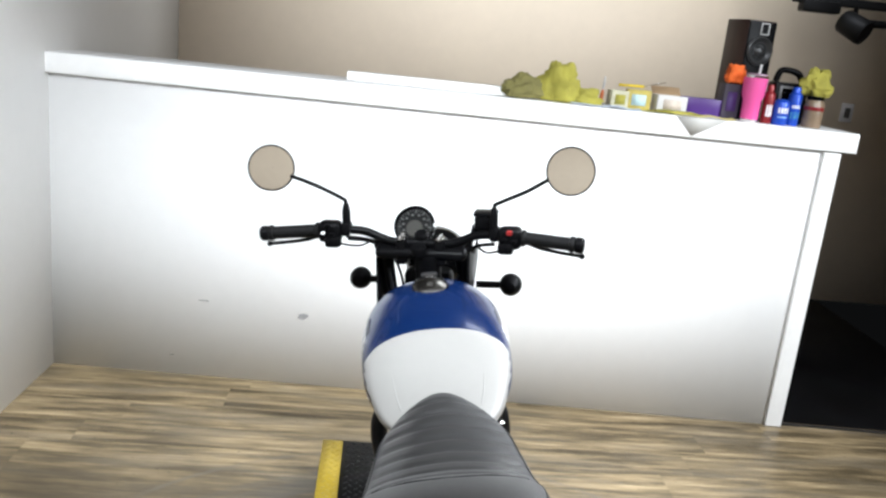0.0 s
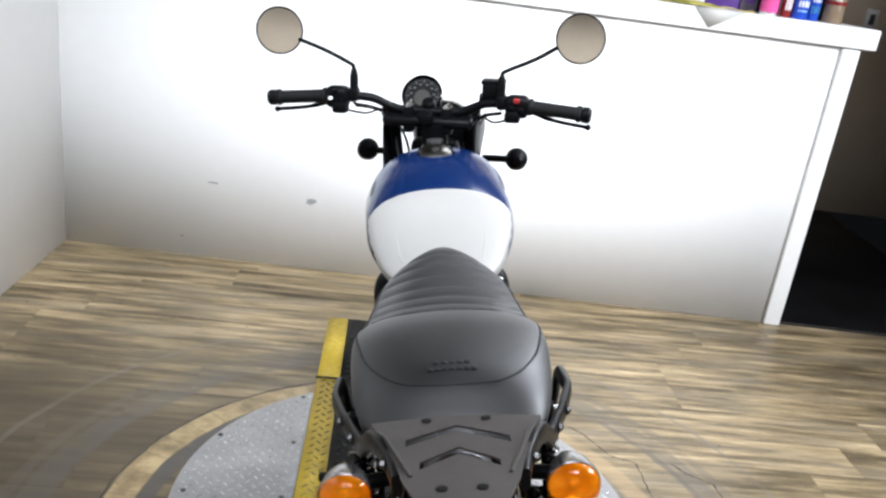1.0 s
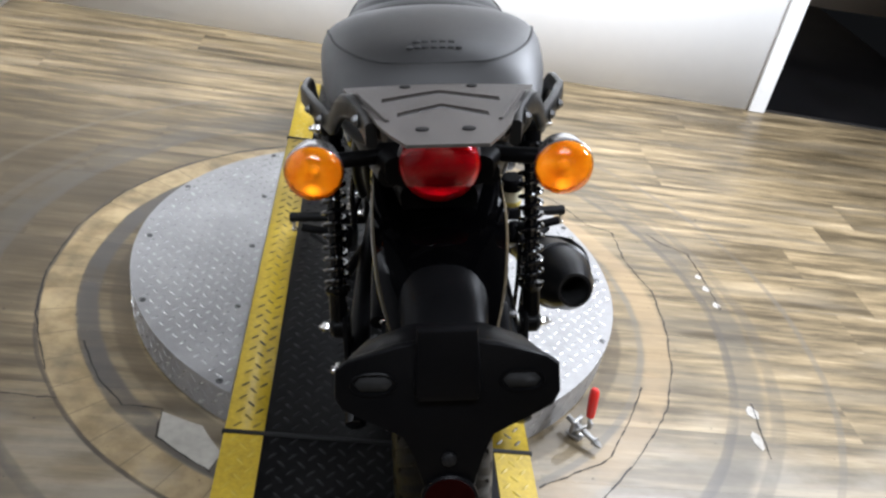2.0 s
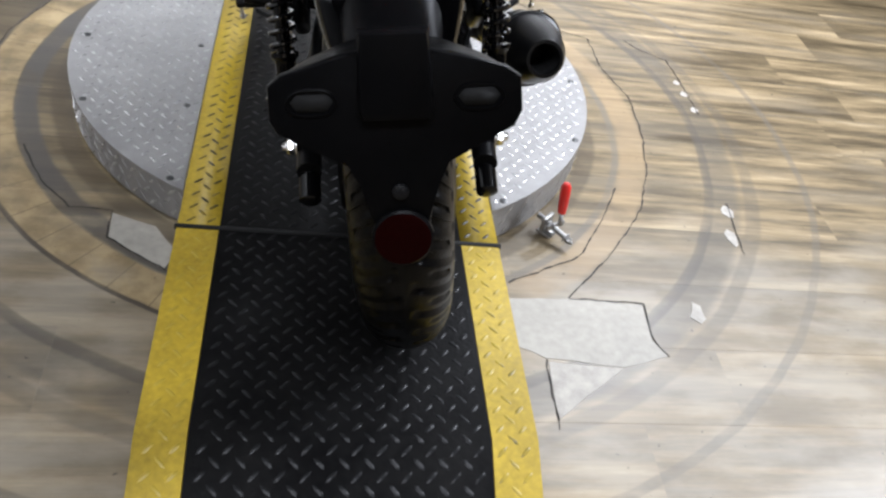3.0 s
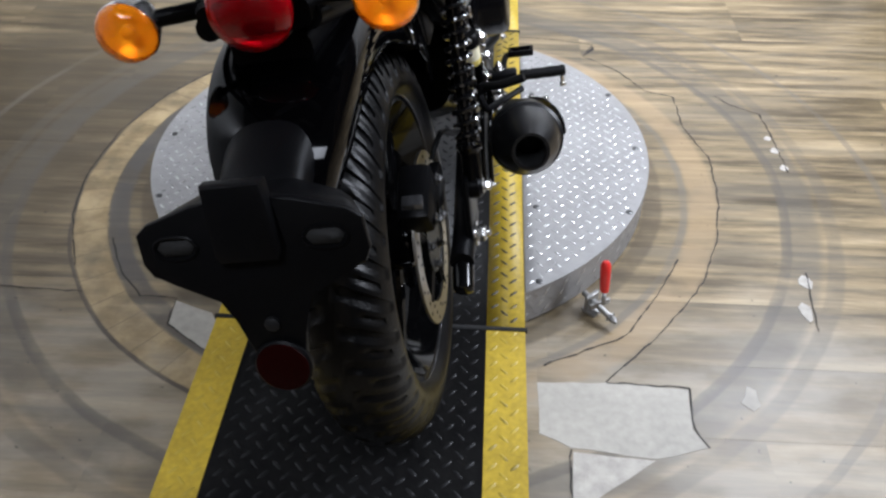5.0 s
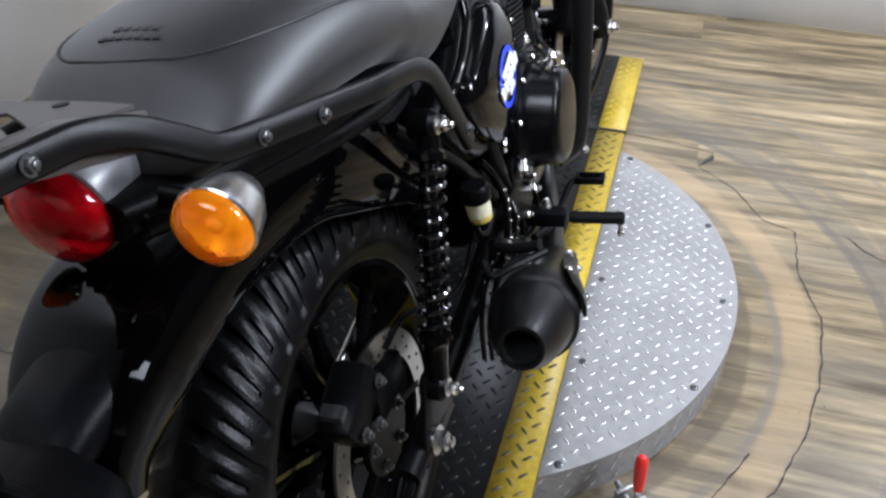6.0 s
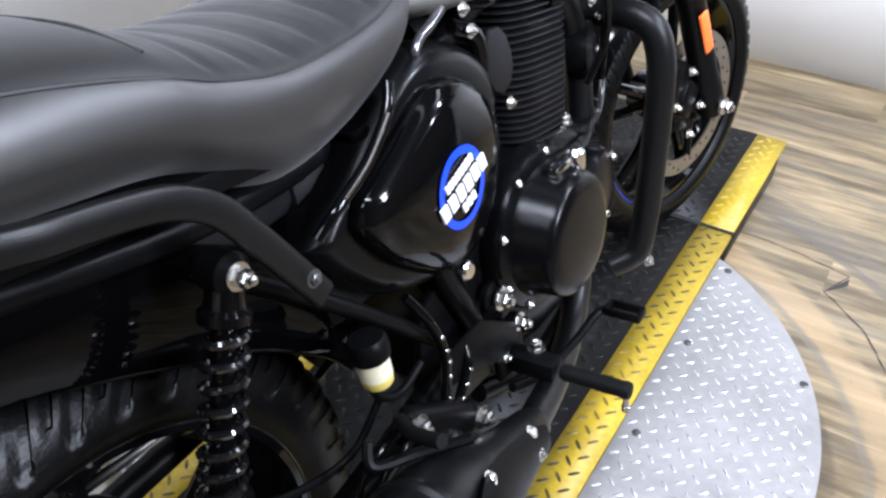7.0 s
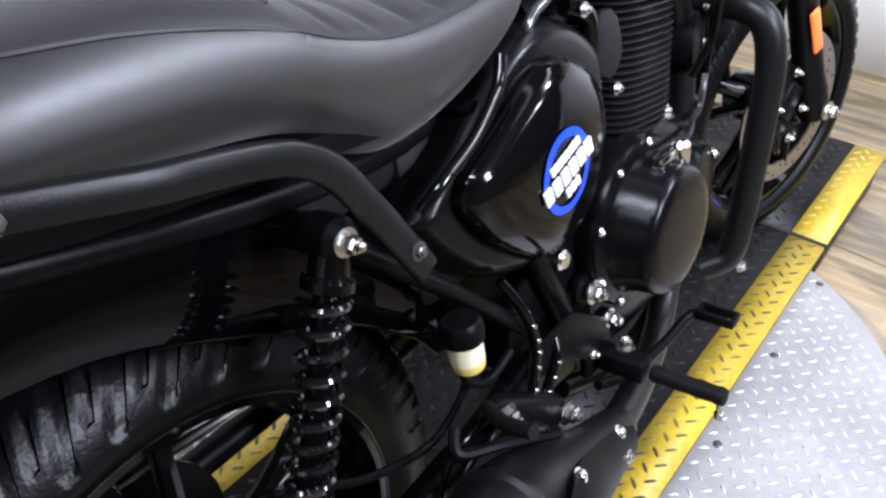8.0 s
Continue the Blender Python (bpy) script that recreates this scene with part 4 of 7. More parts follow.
# front mudguard
bm = B()
rings = []
for k in range(25):
    a = radians(-58 + k * 125 / 24)
    w = 0.063 - 0.012 * abs(k / 12 - 1) ** 3
    ring = []
    for j in range(13):
        b2 = -1 + j / 6
        r = 0.318 - 0.028 * abs(b2) ** 2.4
        ring.append(AX_F + Vector((w * b2, -math.sin(a) * r, math.cos(a) * r)))
    for j in range(12, -1, -1):
        b2 = -1 + j / 6
        r = 0.315 - 0.028 * abs(b2) ** 2.4
        ring.append(AX_F + Vector((w * b2 * 0.96, -math.sin(a) * r, math.cos(a) * r)))
    rings.append(ring)
put_rings(bm, rings)
part("front_mudguard", bm, M_GLOSS, BIKE, "black glossy front mudguard", STEER)
# front caliper
bm = B()
put_box(bm, AX_F + Vector((0.085, -0.1, 0.085)), (0.05, 0.06, 0.1), 0.014, Matrix.Rotation(radians(-35), 3, "X"))
put_box(bm, AX_F + Vector((0.105, -0.07, 0.05)), (0.02, 0.05, 0.07), 0.008, Matrix.Rotation(radians(-35), 3, "X"))
cal = part("front_caliper", bm, M_SATIN, BIKE, "black brake caliper", STEER)
for dy, dz in ((-0.075, 0.11), (-0.12, 0.055), (-0.04, 0.03), (-0.07, -0.02), (-0.015, 0.1)):
    bolt(cal, AX_F + Vector((0.116, dy, dz)), X, 0.006, 0.008, xf=STEER)

# fuel tank: lofted along its length
TANK = smooth_rows([
    # y, half width, top, widest, bottom, squareness above
    (-0.305, 0.05, 0.772, 0.764, 0.756, 2.2),
    (-0.27, 0.086, 0.79, 0.772, 0.747, 2.3),
    (-0.21, 0.124, 0.81, 0.78, 0.728, 2.4),
    (-0.13, 0.15, 0.852, 0.798, 0.716, 2.5),
    (-0.075, 0.159, 0.886, 0.808, 0.713, 2.5),
    (-0.045, 0.162, 0.9, 0.815, 0.722, 2.5),
    (0.0, 0.166, 0.912, 0.82, 0.72, 2.5),
    (0.06, 0.168, 0.921, 0.822, 0.718, 2.5),
    (0.16, 0.162, 0.93, 0.822, 0.72, 2.5),
    (0.235, 0.14, 0.928, 0.82, 0.732, 2.4),
    (0.285, 0.1, 0.905, 0.815, 0.75, 2.2),
    (0.308, 0.05, 0.856, 0.81, 0.775, 2.0),
], 6)
SPLIT = -0.045


def tank_skin(bm, rows, n=72):
    """Rings of the tank; the seam between its colours arches forward over the top."""
    rings = []
    for y, w, top, mid, low, e in rows:
        ring = []
        for k, (x, z) in enumerate(oval(n, w, top, mid, low, e, 2.2)):
            sink = min(1.0, abs(x) / 0.165) ** 2
            ring.append(Vector((x, y + 0.014 - 0.034 * sink * math.exp(-((y - SPLIT) / 0.07) ** 2) - 0.014, z)))
        rings.append(ring)
    return put_rings(bm, rings)


k0 = min(range(len(TANK)), key=lambda i: abs(TANK[i][0] - SPLIT))
bm = B()
NT = 72
for f in tank_skin(bm, TANK, NT):
    f.material_index = 0
bm.faces.ensure_lookup_table()
for i in range(len(TANK) - 1):
    for j in range(NT):
        ang = 360 * (j + 0.5) / NT
        edge = 13 * min(1.0, max(0.0, (TANK[i][0] + 0.18) / 0.11))
        low_side = ang < edge or ang > 180 - edge
        bm.faces[i * NT + j].material_index = 1 if i >= k0 or (low_side and TANK[i][0] > (-0.09 if 190 < ang < 350 else -0.17)) else 0
tank = part("fuel_tank", bm, (M_WHITE, M_BLUE), BIKE, "fuel tank, pearl white at the rear, deep blue ahead", sharp=60)


def tank_at(y, ang, lift=0.0):
    """A point of the tank's skin: ang in degrees round from the right side over the top."""
    i = max(j for j in range(len(TANK)) if TANK[j][0] <= y + 1e-9)
    i = min(i, len(TANK) - 2)
    f = (y - TANK[i][0]) / (TANK[i + 1][0] - TANK[i][0])
    _, w, top, mid, low, e = [TANK[i][j] * (1 - f) + TANK[i + 1][j] * f for j in range(6)]
    c, s = math.cos(radians(ang)), math.sin(radians(ang))
    ee = e if s >= 0 else 2.2
    n = Vector((c, 0, s)).normalized() * lift
    return Vector((w * math.copysign(abs(c) ** (2 / ee), c), y, mid + ((top - mid) if s >= 0 else (mid - low)) * math.copysign(abs(s) ** (2 / ee), s))) + n


def tank_decal(name, y0, y1, a0, a1, material, lift=0.0012, label="", n=10, skew=0.0):
    bm = B()
    grid = [[bm.verts.new(tank_at(y0 + (y1 - y0) * i / n + skew * (j / n - 0.5), a0 + (a1 - a0) * j / n, lift)) for j in range(n + 1)] for i in range(n + 1)]
    for i in range(n):
        for j in range(n):
            bm.faces.new((grid[i][j], grid[i + 1][j], grid[i + 1][j + 1], grid[i][j + 1]))
    return part(name, bm, material, tank, label)


for s in (0, 1):
    def A(a, s=s):
        return 180 - a if s else a
    tank_decal("knee_panel", -0.14, 0.1, A(-14), A(33), M_DECAL_BLACK, 0.0012, "dark navy graphic panel on the tank's flank")
    for k in range(7):
        y = -0.105 + k * 0.031
        tank_decal("letter_bar", y - 0.02, y + 0.002, A(-9), A(27), M_DECAL, 0.0024, "white graphic bar on the tank's flank", 4, 0.012)
# filler cap
CAPC = Vector((0, 0.16, 0.928))
ca = Vector((0, -0.4, 1))
bm = B()
put_lathe(bm, [(0.045, -0.006), (0.045, 0.003), (0.041, 0.006), (0.039, 0.005)], CAPC, ca, seg=40)
part("filler_ring", bm, M_GLOSS, tank, "black filler ring")
bm = B()
put_lathe(bm, [(0.039, 0.0), (0.039, 0.007), (0.03, 0.0115), (0.012, 0.0135), (0.001, 0.014)], CAPC, ca, seg=40)
capo = part("filler_cap", bm, M_CAP, tank, "polished metal filler cap")
bm = B()
put_box(bm, CAPC + Vector((0, 0.042, 0.022)), (0.04, 0.016, 0.014), 0.005)
part("cap_hinge", bm, M_SMOKE, tank, "grey cap hinge")
bm = B()
put_lathe(bm, [(0.008, 0.013), (0.008, 0.0155), (0.003, 0.0155)], CAPC, ca, seg=16)
part("key_slot", bm, M_STEEL, capo)
# blue ridge lines on the tank
for s in (-1, 1):
    tube("tank_crease", [tank_at(-0.04 + 0.02 * k, 90 - s * (24 - k * 0.5), 0.0002) for k in range(0, 8)], 0.0012, M_BLUE, tank, seg=6)
    tube("tank_crease", [tank_at(-0.07 - 0.022 * k, 90 - s * (33 + k), -0.0004) for k in range(0, 8)], 0.0015, M_WHITE, tank, seg=8)

# seat
SEAT = [
    # y, half width, top, widest, bottom, squareness
    (-0.188, 0.024, 0.81, 0.797, 0.78, 2.0),
    (-0.2, 0.046, 0.82, 0.79, 0.765, 2.0),
    (-0.24, 0.084, 0.823, 0.78, 0.74, 2.0),
    (-0.3, 0.12, 0.816, 0.77, 0.7, 2.0),
    (-0.39, 0.138, 0.805, 0.765, 0.665, 2.2),
    (-0.48, 0.148, 0.812, 0.768, 0.66, 2.3),
    (-0.55, 0.152, 0.838, 0.785, 0.698, 2.3),
    (-0.6, 0.153, 0.862, 0.802, 0.73, 2.5),
    (-0.68, 0.15, 0.882, 0.815, 0.746, 2.6),
    (-0.77, 0.141, 0.884, 0.82, 0.762, 2.5),
    (-0.83, 0.129, 0.876, 0.818, 0.772, 2.2),
    (-0.868, 0.115, 0.85, 0.81, 0.778, 2.2),
    (-0.895, 0.095, 0.822, 0.8, 0.782, 2.2),
    (-0.908, 0.055, 0.804, 0.794, 0.786, 2.2),
]
SEATF = smooth_rows(SEAT, 14)
NS = 72
bm = B()
rings = []
for y, w, top, mid, low, e in SEATF:
    ring = []
    for x, z in oval(NS, w, top, mid, low, e, 2.1):
        up = max(0.0, (z - mid) / max(1e-6, top - mid))
        q = abs(x) / max(w, 1e-6)
        # stitched ribs across the rider's part
        if up > 0.1 and -0.575 < y < -0.215 and q < 0.94:
            f = ((y + 0.215) / 0.042 + 0.35 * q) % 1.0
            z -= 0.0045 * math.exp(-((f - 0.5) / 0.13) ** 2) * min(1.0, up * 1.6) * min(1, (0.94 - q) * 8)
        if up > 0.6 and y < -0.6 and q < 0.7:
            z += 0.002 * (1 - q / 0.7)
        ring.append(Vector((x, y, z)))
    rings.append(ring)
put_rings(bm, rings)
seat = part("seat", bm, M_SEAT, BIKE, "black ribbed two-level vinyl seat", sharp=60)


def seat_at(y, q, lift=0.0):
    """A point of the seat's top at y, q of the half width out to the right."""
    i = max(0, min(len(SEATF) - 2, max([j for j in range(len(SEATF)) if SEATF[j][0] >= y] or [0])))
    f = (y - SEATF[i][0]) / (SEATF[i + 1][0] - SEATF[i][0])
    _, w, top, mid, low, e = [SEATF[i][j] * (1 - f) + SEATF[i + 1][j] * f for j in range(6)]
    return Vector((w * q, y, mid + (top - mid) * max(0.0, 1 - abs(q) ** e) ** (1 / e) + lift))


# piping seams: sides of the pillion pad, its rear edge, the step
side_seam = [(-0.58, 0.945), (-0.64, 0.935), (-0.7, 0.9), (-0.76, 0.84), (-0.81, 0.7), (-0.835, 0.5), (-0.842, 0.25)]
tube("seam", [seat_at(y, q, 0.0006) for y, q in side_seam] + [seat_at(-0.844, 0, 0.0006)] + [seat_at(y, -q, 0.0006) for y, q in side_seam[::-1]], 0.0018, M_STITCH, seat, seg=6)
tube("seam", [seat_at(-0.585 - 0.012 * (1 - (q / 0.8) ** 2), q, 0.0004) for q in (-0.8, -0.5, -0.25, 0, 0.25, 0.5, 0.8)], 0.0018, M_STITCH, seat, seg=6)
for s in (-1, 1):
    tube("seam", [seat_at(y, s * 0.945, 0.0004) for y in (-0.24, -0.32, -0.4, -0.48, -0.54, -0.58)], 0.0016, M_STITCH, seat, seg=6)
# embossed maker's mark as plain bars
bm = B()
for row, (w, n) in enumerate(((0.052, 5), (0.07, 7))):
    for k in range(n):
        x = (k - (n - 1) / 2) * w / n
        y = -0.805 - row * 0.013
        p = seat_at(y, x / 0.135, 0.0)
        put_box(bm, p + Vector((0, 0, 0.0012)), (w / n * 0.72, 0.009, 0.002), 0.0005)
tagged(part("embossed_mark", bm, M_STITCH, seat, "dark embossed mark of plain bars"), kind="stuff")
# seat base
bm = B()
rings = []
for y, w, z0, z1 in ((-0.3, 0.1, 0.70, 0.745), (-0.45, 0.12, 0.69, 0.725), (-0.6, 0.125, 0.715, 0.75), (-0.75, 0.12, 0.735, 0.785), (-0.9, 0.085, 0.76, 0.8), (-0.96, 0.06, 0.77, 0.81)):
    rings.append([Vector((x, y, z)) for x, z in oval(24, w, z1, (z0 + z1) / 2, z0, 4, 4)])
put_rings(bm, rings)
part("seat_base", bm, M_PLASTIC, BIKE, "black plastic seat base")

# luggage rack: two flat rails, a slotted plate, bolts


def rail_u(y):
    return float(np.interp(-y, [0.6, 0.72, 0.805, 0.864, 1.04, 1.1], [0.176, 0.172, 0.15, 0.13, 0.072, 0.062]))


RAIL_TOP = [(-0.525, 0.622), (-0.546, 0.66), (-0.57, 0.703), (-0.596, 0.744), (-0.626, 0.768), (-0.66, 0.781), (-0.72, 0.795), (-0.798, 0.812), (-0.868, 0.826), (-0.898, 0.834), (-0.921, 0.853), (-0.952, 0.878), (-0.986, 0.893), (-1.02, 0.897), (-1.075, 0.902)]
rails = []
for s in (-1, 1):
    line = spline([(0, y, z) for y, z in RAIL_TOP], 4)
    rings = []
    n = len(line)
    for i, p in enumerate(line):
        d = (line[min(i + 1, n - 1)] - line[max(i - 1, 0)]).normalized()
        nrm = Vector((0, -d.z, d.y))
        if nrm.z > 0 or (abs(nrm.z) < 0.3 and nrm.y > 0):
            nrm = -nrm
        u = rail_u(p.y) * s
        dep = 0.0245
        t = 0.0055
        a0, b0 = p, p + nrm * dep
        ring = []
        for q, w in ((0.0, -0.5), (0.0, 0.5), (0.12, 1.0), (0.88, 1.0), (1.0, 0.5), (1.0, -0.5), (0.88, -1.0), (0.12, -1.0)):
            v = a0.lerp(b0, q)
            ring.append(Vector((u + w * t, v.y, v.z)))
        rings.append(ring)
    bm = B()
    put_rings(bm, rings)
    rl = part("rack_rail", bm, M_RAIL, BIKE, "flat dark grey rack rail", sharp=50)
    rails.append(rl)
    for y, z in ((-0.545, 0.64), (-0.804, 0.798), (-0.866, 0.812), (-1.03, 0.885)):
        bolt(rl, (s * (rail_u(y) + 0.0055), y, z), X * s, 0.0055, 0.004, M_DULL)
# plate, bent up at its sides, with two chevron slots
PL0, PL1 = Vector((0, -0.935, 0.878)), Vector((0, -1.165, 0.921))


def on_plate(a, f, c=0.0):
    """a across in metres, f from the front (0) to the rear (1)."""
    return PL0.lerp(PL1, f) + Vector((a, 0, c))


bm = B()
half = [(0.0, 0.1), (0.25, 0.086), (0.5, 0.068), (0.7, 0.059), (0.85, 0.048), (1.0, 0.034)]
cols = 140
SL = [(0.16, 0.058), (0.42, 0.042)]   # f at the tip, half length
top_v, low_v = {}, {}
nf = 150
for i in range(nf + 1):
    f = i / nf
    w = float(np.interp(f, [h[0] for h in half], [h[1] for h in half]))
    for j in range(cols + 1):
        a = (-1 + 2 * j / cols)
        x = w * a
        ff = f - (0.09 * (abs(a)) ** 2 * (1 - f) * 0.6) * -1
        top_v[i, j] = bm.verts.new(on_plate(x, ff, 0.003))
        low_v[i, j] = bm.verts.new(on_plate(x, ff, 0.0))


def is_slot(i, j):
    f = (i + 0.5) / nf
    w = float(np.interp(f, [h[0] for h in half], [h[1] for h in half]))
    x = abs(w * (-1 + 2 * (j + 0.5) / cols))
    for tip, ln in SL:
        mid = tip + x / ln * 0.14
        if x < ln and mid - 0.036 < f < mid + 0.036:
            return True
    return False


solid = {(i, j): not is_slot(i, j) for i in range(nf) for j in range(cols)}
for (i, j), ok in solid.items():
    if not ok:
        continue
    bm.faces.new((top_v[i, j], top_v[i + 1, j], top_v[i + 1, j + 1], top_v[i, j + 1]))
    bm.faces.new((low_v[i, j], low_v[i, j + 1], low_v[i + 1, j + 1], low_v[i + 1, j]))
    for (di, dj), (p, q) in (((-1, 0), ((i, j), (i, j + 1))), ((1, 0), ((i + 1, j), (i + 1, j + 1))), ((0, -1), ((i, j), (i + 1, j))), ((0, 1), ((i, j + 1), (i + 1, j + 1)))):
        if not solid.get((i + di, j + dj), False):
            bm.faces.new((top_v[p], top_v[q], low_v[q], low_v[p]))
for v in [v for v in bm.verts if not v.link_faces]:
    bm.verts.remove(v)
plate = part("rack_plate", bm, M_RACK, BIKE, "dark grey slotted rack plate with two chevrons")
for a, f in ((-0.035, 0.055), (0.035, 0.055), (-0.02, 0.8), (0.02, 0.8)):
    bm = B()
    put_lathe(bm, [(0.006, 0), (0.006, 0.0012), (0.0035, 0.0016)], on_plate(a, f, 0.003), (0, 0.15, 1), seg=12)
    part("plate_screw", bm, M_MATTE, plate)
for s in (-1, 1):
    bm = B()
    put_plate(bm, [(-0.94, 0.845), (-1.08, 0.885), (-1.09, 0.912), (-1.0, 0.9), (-0.94, 0.875)], 0.004, lambda a, b, c, s=s: Vector((s * (0.098 + 0.33 * (a + 0.94) + c), a, b)), 0.001)
    part("rack_bracket", bm, M_RACK, BIKE)

# tail: light, signals, subframe, mudguard, plate holder
bm = B()
put_lathe(bm, [(0.012, -0.09), (0.03, -0.07), (0.04, -0.035), (0.0465, 0.0), (0.0465, 0.008), (0.044, 0.0105), (0.0428, 0.0105), (0.03, -0.006), (0.012, -0.013)], (0, -0.95, 0.8), (0, -1, -0.06), seg=36)
tl = part("tail_light", bm, M_SHELL, BIKE, "round tail lamp with a grey shell")
bm = B()
put_lathe(bm, [(0.0445, 0.01), (0.0445, 0.018), (0.04, 0.027), (0.028, 0.034), (0.012, 0.037), (0.0006, 0.038), (0.0006, 0.0362), (0.012, 0.0352), (0.0274, 0.0322), (0.0388, 0.0256), (0.043, 0.0175), (0.043, 0.01), (0.0445, 0.01)], (0, -0.95, 0.8), (0, -1, -0.06), seg=36, caps=False)
part("lens", bm, M_RED_LENS, tl, "round red lens").visible_shadow = False
bm = B()
put_lathe(bm, [(0.0425, 0.0115), (0.03, -0.004), (0.012, -0.011), (0.001, -0.012)], (0, -0.95, 0.8), (0, -1, -0.06), seg=36, caps=False)
part("dish", bm, M_DISH, tl, "silvered dish behind the lens")
for s in (-1, 1):
    tube("signal_stalk", [(s * 0.03, -0.915, 0.79), (s * 0.118, -0.935, 0.792)], 0.0095, M_PLASTIC, BIKE, curved=False)
    c = (s * 0.138, -0.952, 0.792)
    bm = B()
    put_lathe(bm, [(0.004, -0.045), (0.016, -0.038), (0.027, -0.02), (0.0325, 0.0), (0.0335, 0.006), (0.032, 0.008), (0.0305, 0.007), (0.02, -0.006), (0.006, -0.013)], c, (0, -1, -0.04), seg=32)
    sg = part("rear_signal", bm, M_SIGNAL, BIKE, "round rear indicator with a silver shell")
    bm = B()
    put_lathe(bm, [(0.0302, 0.0074), (0.0195, -0.0052), (0.006, -0.012), (0.001, -0.0122)], c, (0, -1, -0.04), seg=32, caps=False)
    part("dish", bm, M_DISH, sg, "silvered dish behind the lens")
    bm = B()
    put_lathe(bm, [(0.0325, 0.008), (0.0325, 0.012), (0.029, 0.02), (0.018, 0.027), (0.006, 0.029), (0.0006, 0.029), (0.0006, 0.0272), (0.006, 0.0272), (0.0174, 0.0252), (0.0278, 0.0186), (0.0312, 0.0115), (0.0312, 0.008), (0.0325, 0.008)], c, (0, -1, -0.04), seg=32, caps=False)
    part("lens", bm, M_AMBER, sg, "round amber lens").visible_shadow = False
    bm = B()
    put_lathe(bm, [(0.003, 0.0), (0.007, 0.003), (0.0075, 0.009), (0.004, 0.0125), (0.001, 0.013)], c, (0, -1, -0.04), seg=14)
    part("bulb", bm, M_DECAL, sg, "pale bulb behind the lens")
    # subframe rail
    tube("subframe_tube", [(s * 0.06, -0.3, 0.665), (s * 0.075, -0.45, 0.67), (s * 0.085, -0.6, 0.69), (s * 0.08, -0.8, 0.74), (s * 0.055, -0.95, 0.78)], 0.014, M_SATIN, BIKE, seg=12)
    tube("subframe_stay", [(s * 0.13, -0.36, 0.42), (s * 0.13, -0.48, 0.55), (s * 0.11, -0.6, 0.67)], 0.009, M_SATIN, BIKE, seg=10)
bm = B()
rings = []
GUARD = smooth_rows([
    # y, top, half width, depth of the sides
    (-0.4, 0.42, 0.07, 0.02), (-0.42, 0.5, 0.078, 0.05), (-0.48, 0.6, 0.082, 0.08), (-0.56, 0.665, 0.086, 0.09), (-0.66, 0.71, 0.087, 0.082), (-0.76, 0.73, 0.086, 0.06),
    (-0.87, 0.737, 0.085, 0.05), (-0.96, 0.726, 0.082, 0.046), (-1.03, 0.692, 0.074, 0.04), (-1.075, 0.645, 0.06, 0.03), (-1.092, 0.6, 0.05, 0.02)], 4)
for k, (y, z, w, dep) in enumerate(GUARD):
    p0, p1 = GUARD[max(k - 1, 0)], GUARD[min(k + 1, len(GUARD) - 1)]
    d = Vector((0, p1[0] - p0[0], p1[1] - p0[1])).normalized()
    nrm = Vector((0, -d.z, d.y))
    if k < 4 or nrm.z < 0:
        nrm = -nrm if nrm.dot(Vector((0, y - AX_R.y, z - AX_R.z))) < 0 else nrm
    ring = []
    for thick in (0.0, 0.004):
        row = []
        for jx in range(21):
            b2 = -1 + jx / 10
            fall = 0.016 * abs(b2) ** 2 + dep * max(0.0, (abs(b2) - 0.72) / 0.28) ** 1.6
            wide = w * (1.0 if abs(b2) < 0.9 else 1.0) * math.sin(min(1.0, abs(b2) * 1.06) * math.pi / 2) ** 0.9
            row.append(Vector((math.copysign(wide - thick * 0.6, b2) if b2 else 0.0, y, z)) - nrm * (fall + thick))
        ring += row if thick == 0.0 else row[::-1]
    rings.append(ring)
put_rings(bm, rings)
part("rear_mudguard", bm, M_GUARD, BIKE, "glossy black rear mudguard")
# tail cowl between the lamp and the mudguard
bm = B()
rings = []
for y, w, z0, z1 in ((-0.6, 0.075, 0.7, 0.74), (-0.78, 0.075, 0.72, 0.765), (-0.88, 0.06, 0.72, 0.775), (-0.94, 0.045, 0.72, 0.765)):
    rings.append([Vector((x, y, z)) for x, z in oval(28, w, z1, (z0 + z1) / 2, z0, 3, 3)])
put_rings(bm, rings)
part("tail_cowl", bm, M_PLASTIC, BIKE, "black plastic tail cowl")
# plate holder: neck, wide plate with slots, tongue with reflector
bm = B()
rings = []
for y, z, w, d in smooth_rows([(-1.0, 0.68, 0.05, 0.03), (-1.04, 0.67, 0.05, 0.03), (-1.085, 0.662, 0.046, 0.03), (-1.125, 0.65, 0.042, 0.024)], 5):
    rings.append([Vector((x, y + (q - z) * 0.55, q)) for x, q in oval(32, w, z + d, z, z - d, 2.5, 2.5)])
put_rings(bm, rings)
part("plate_neck", bm, M_PLASTIC, BIKE, "black plastic neck of the plate holder")
HB, HN = Vector((0, -1.136, 0.6625)), Vector((0, -0.975, 0.221)).normalized()
HU = Vector((0, 0.221, 0.975)).normalized()


def on_hold(a, b, c=0.0):
    return HB + X * a + HU * b + HN * c


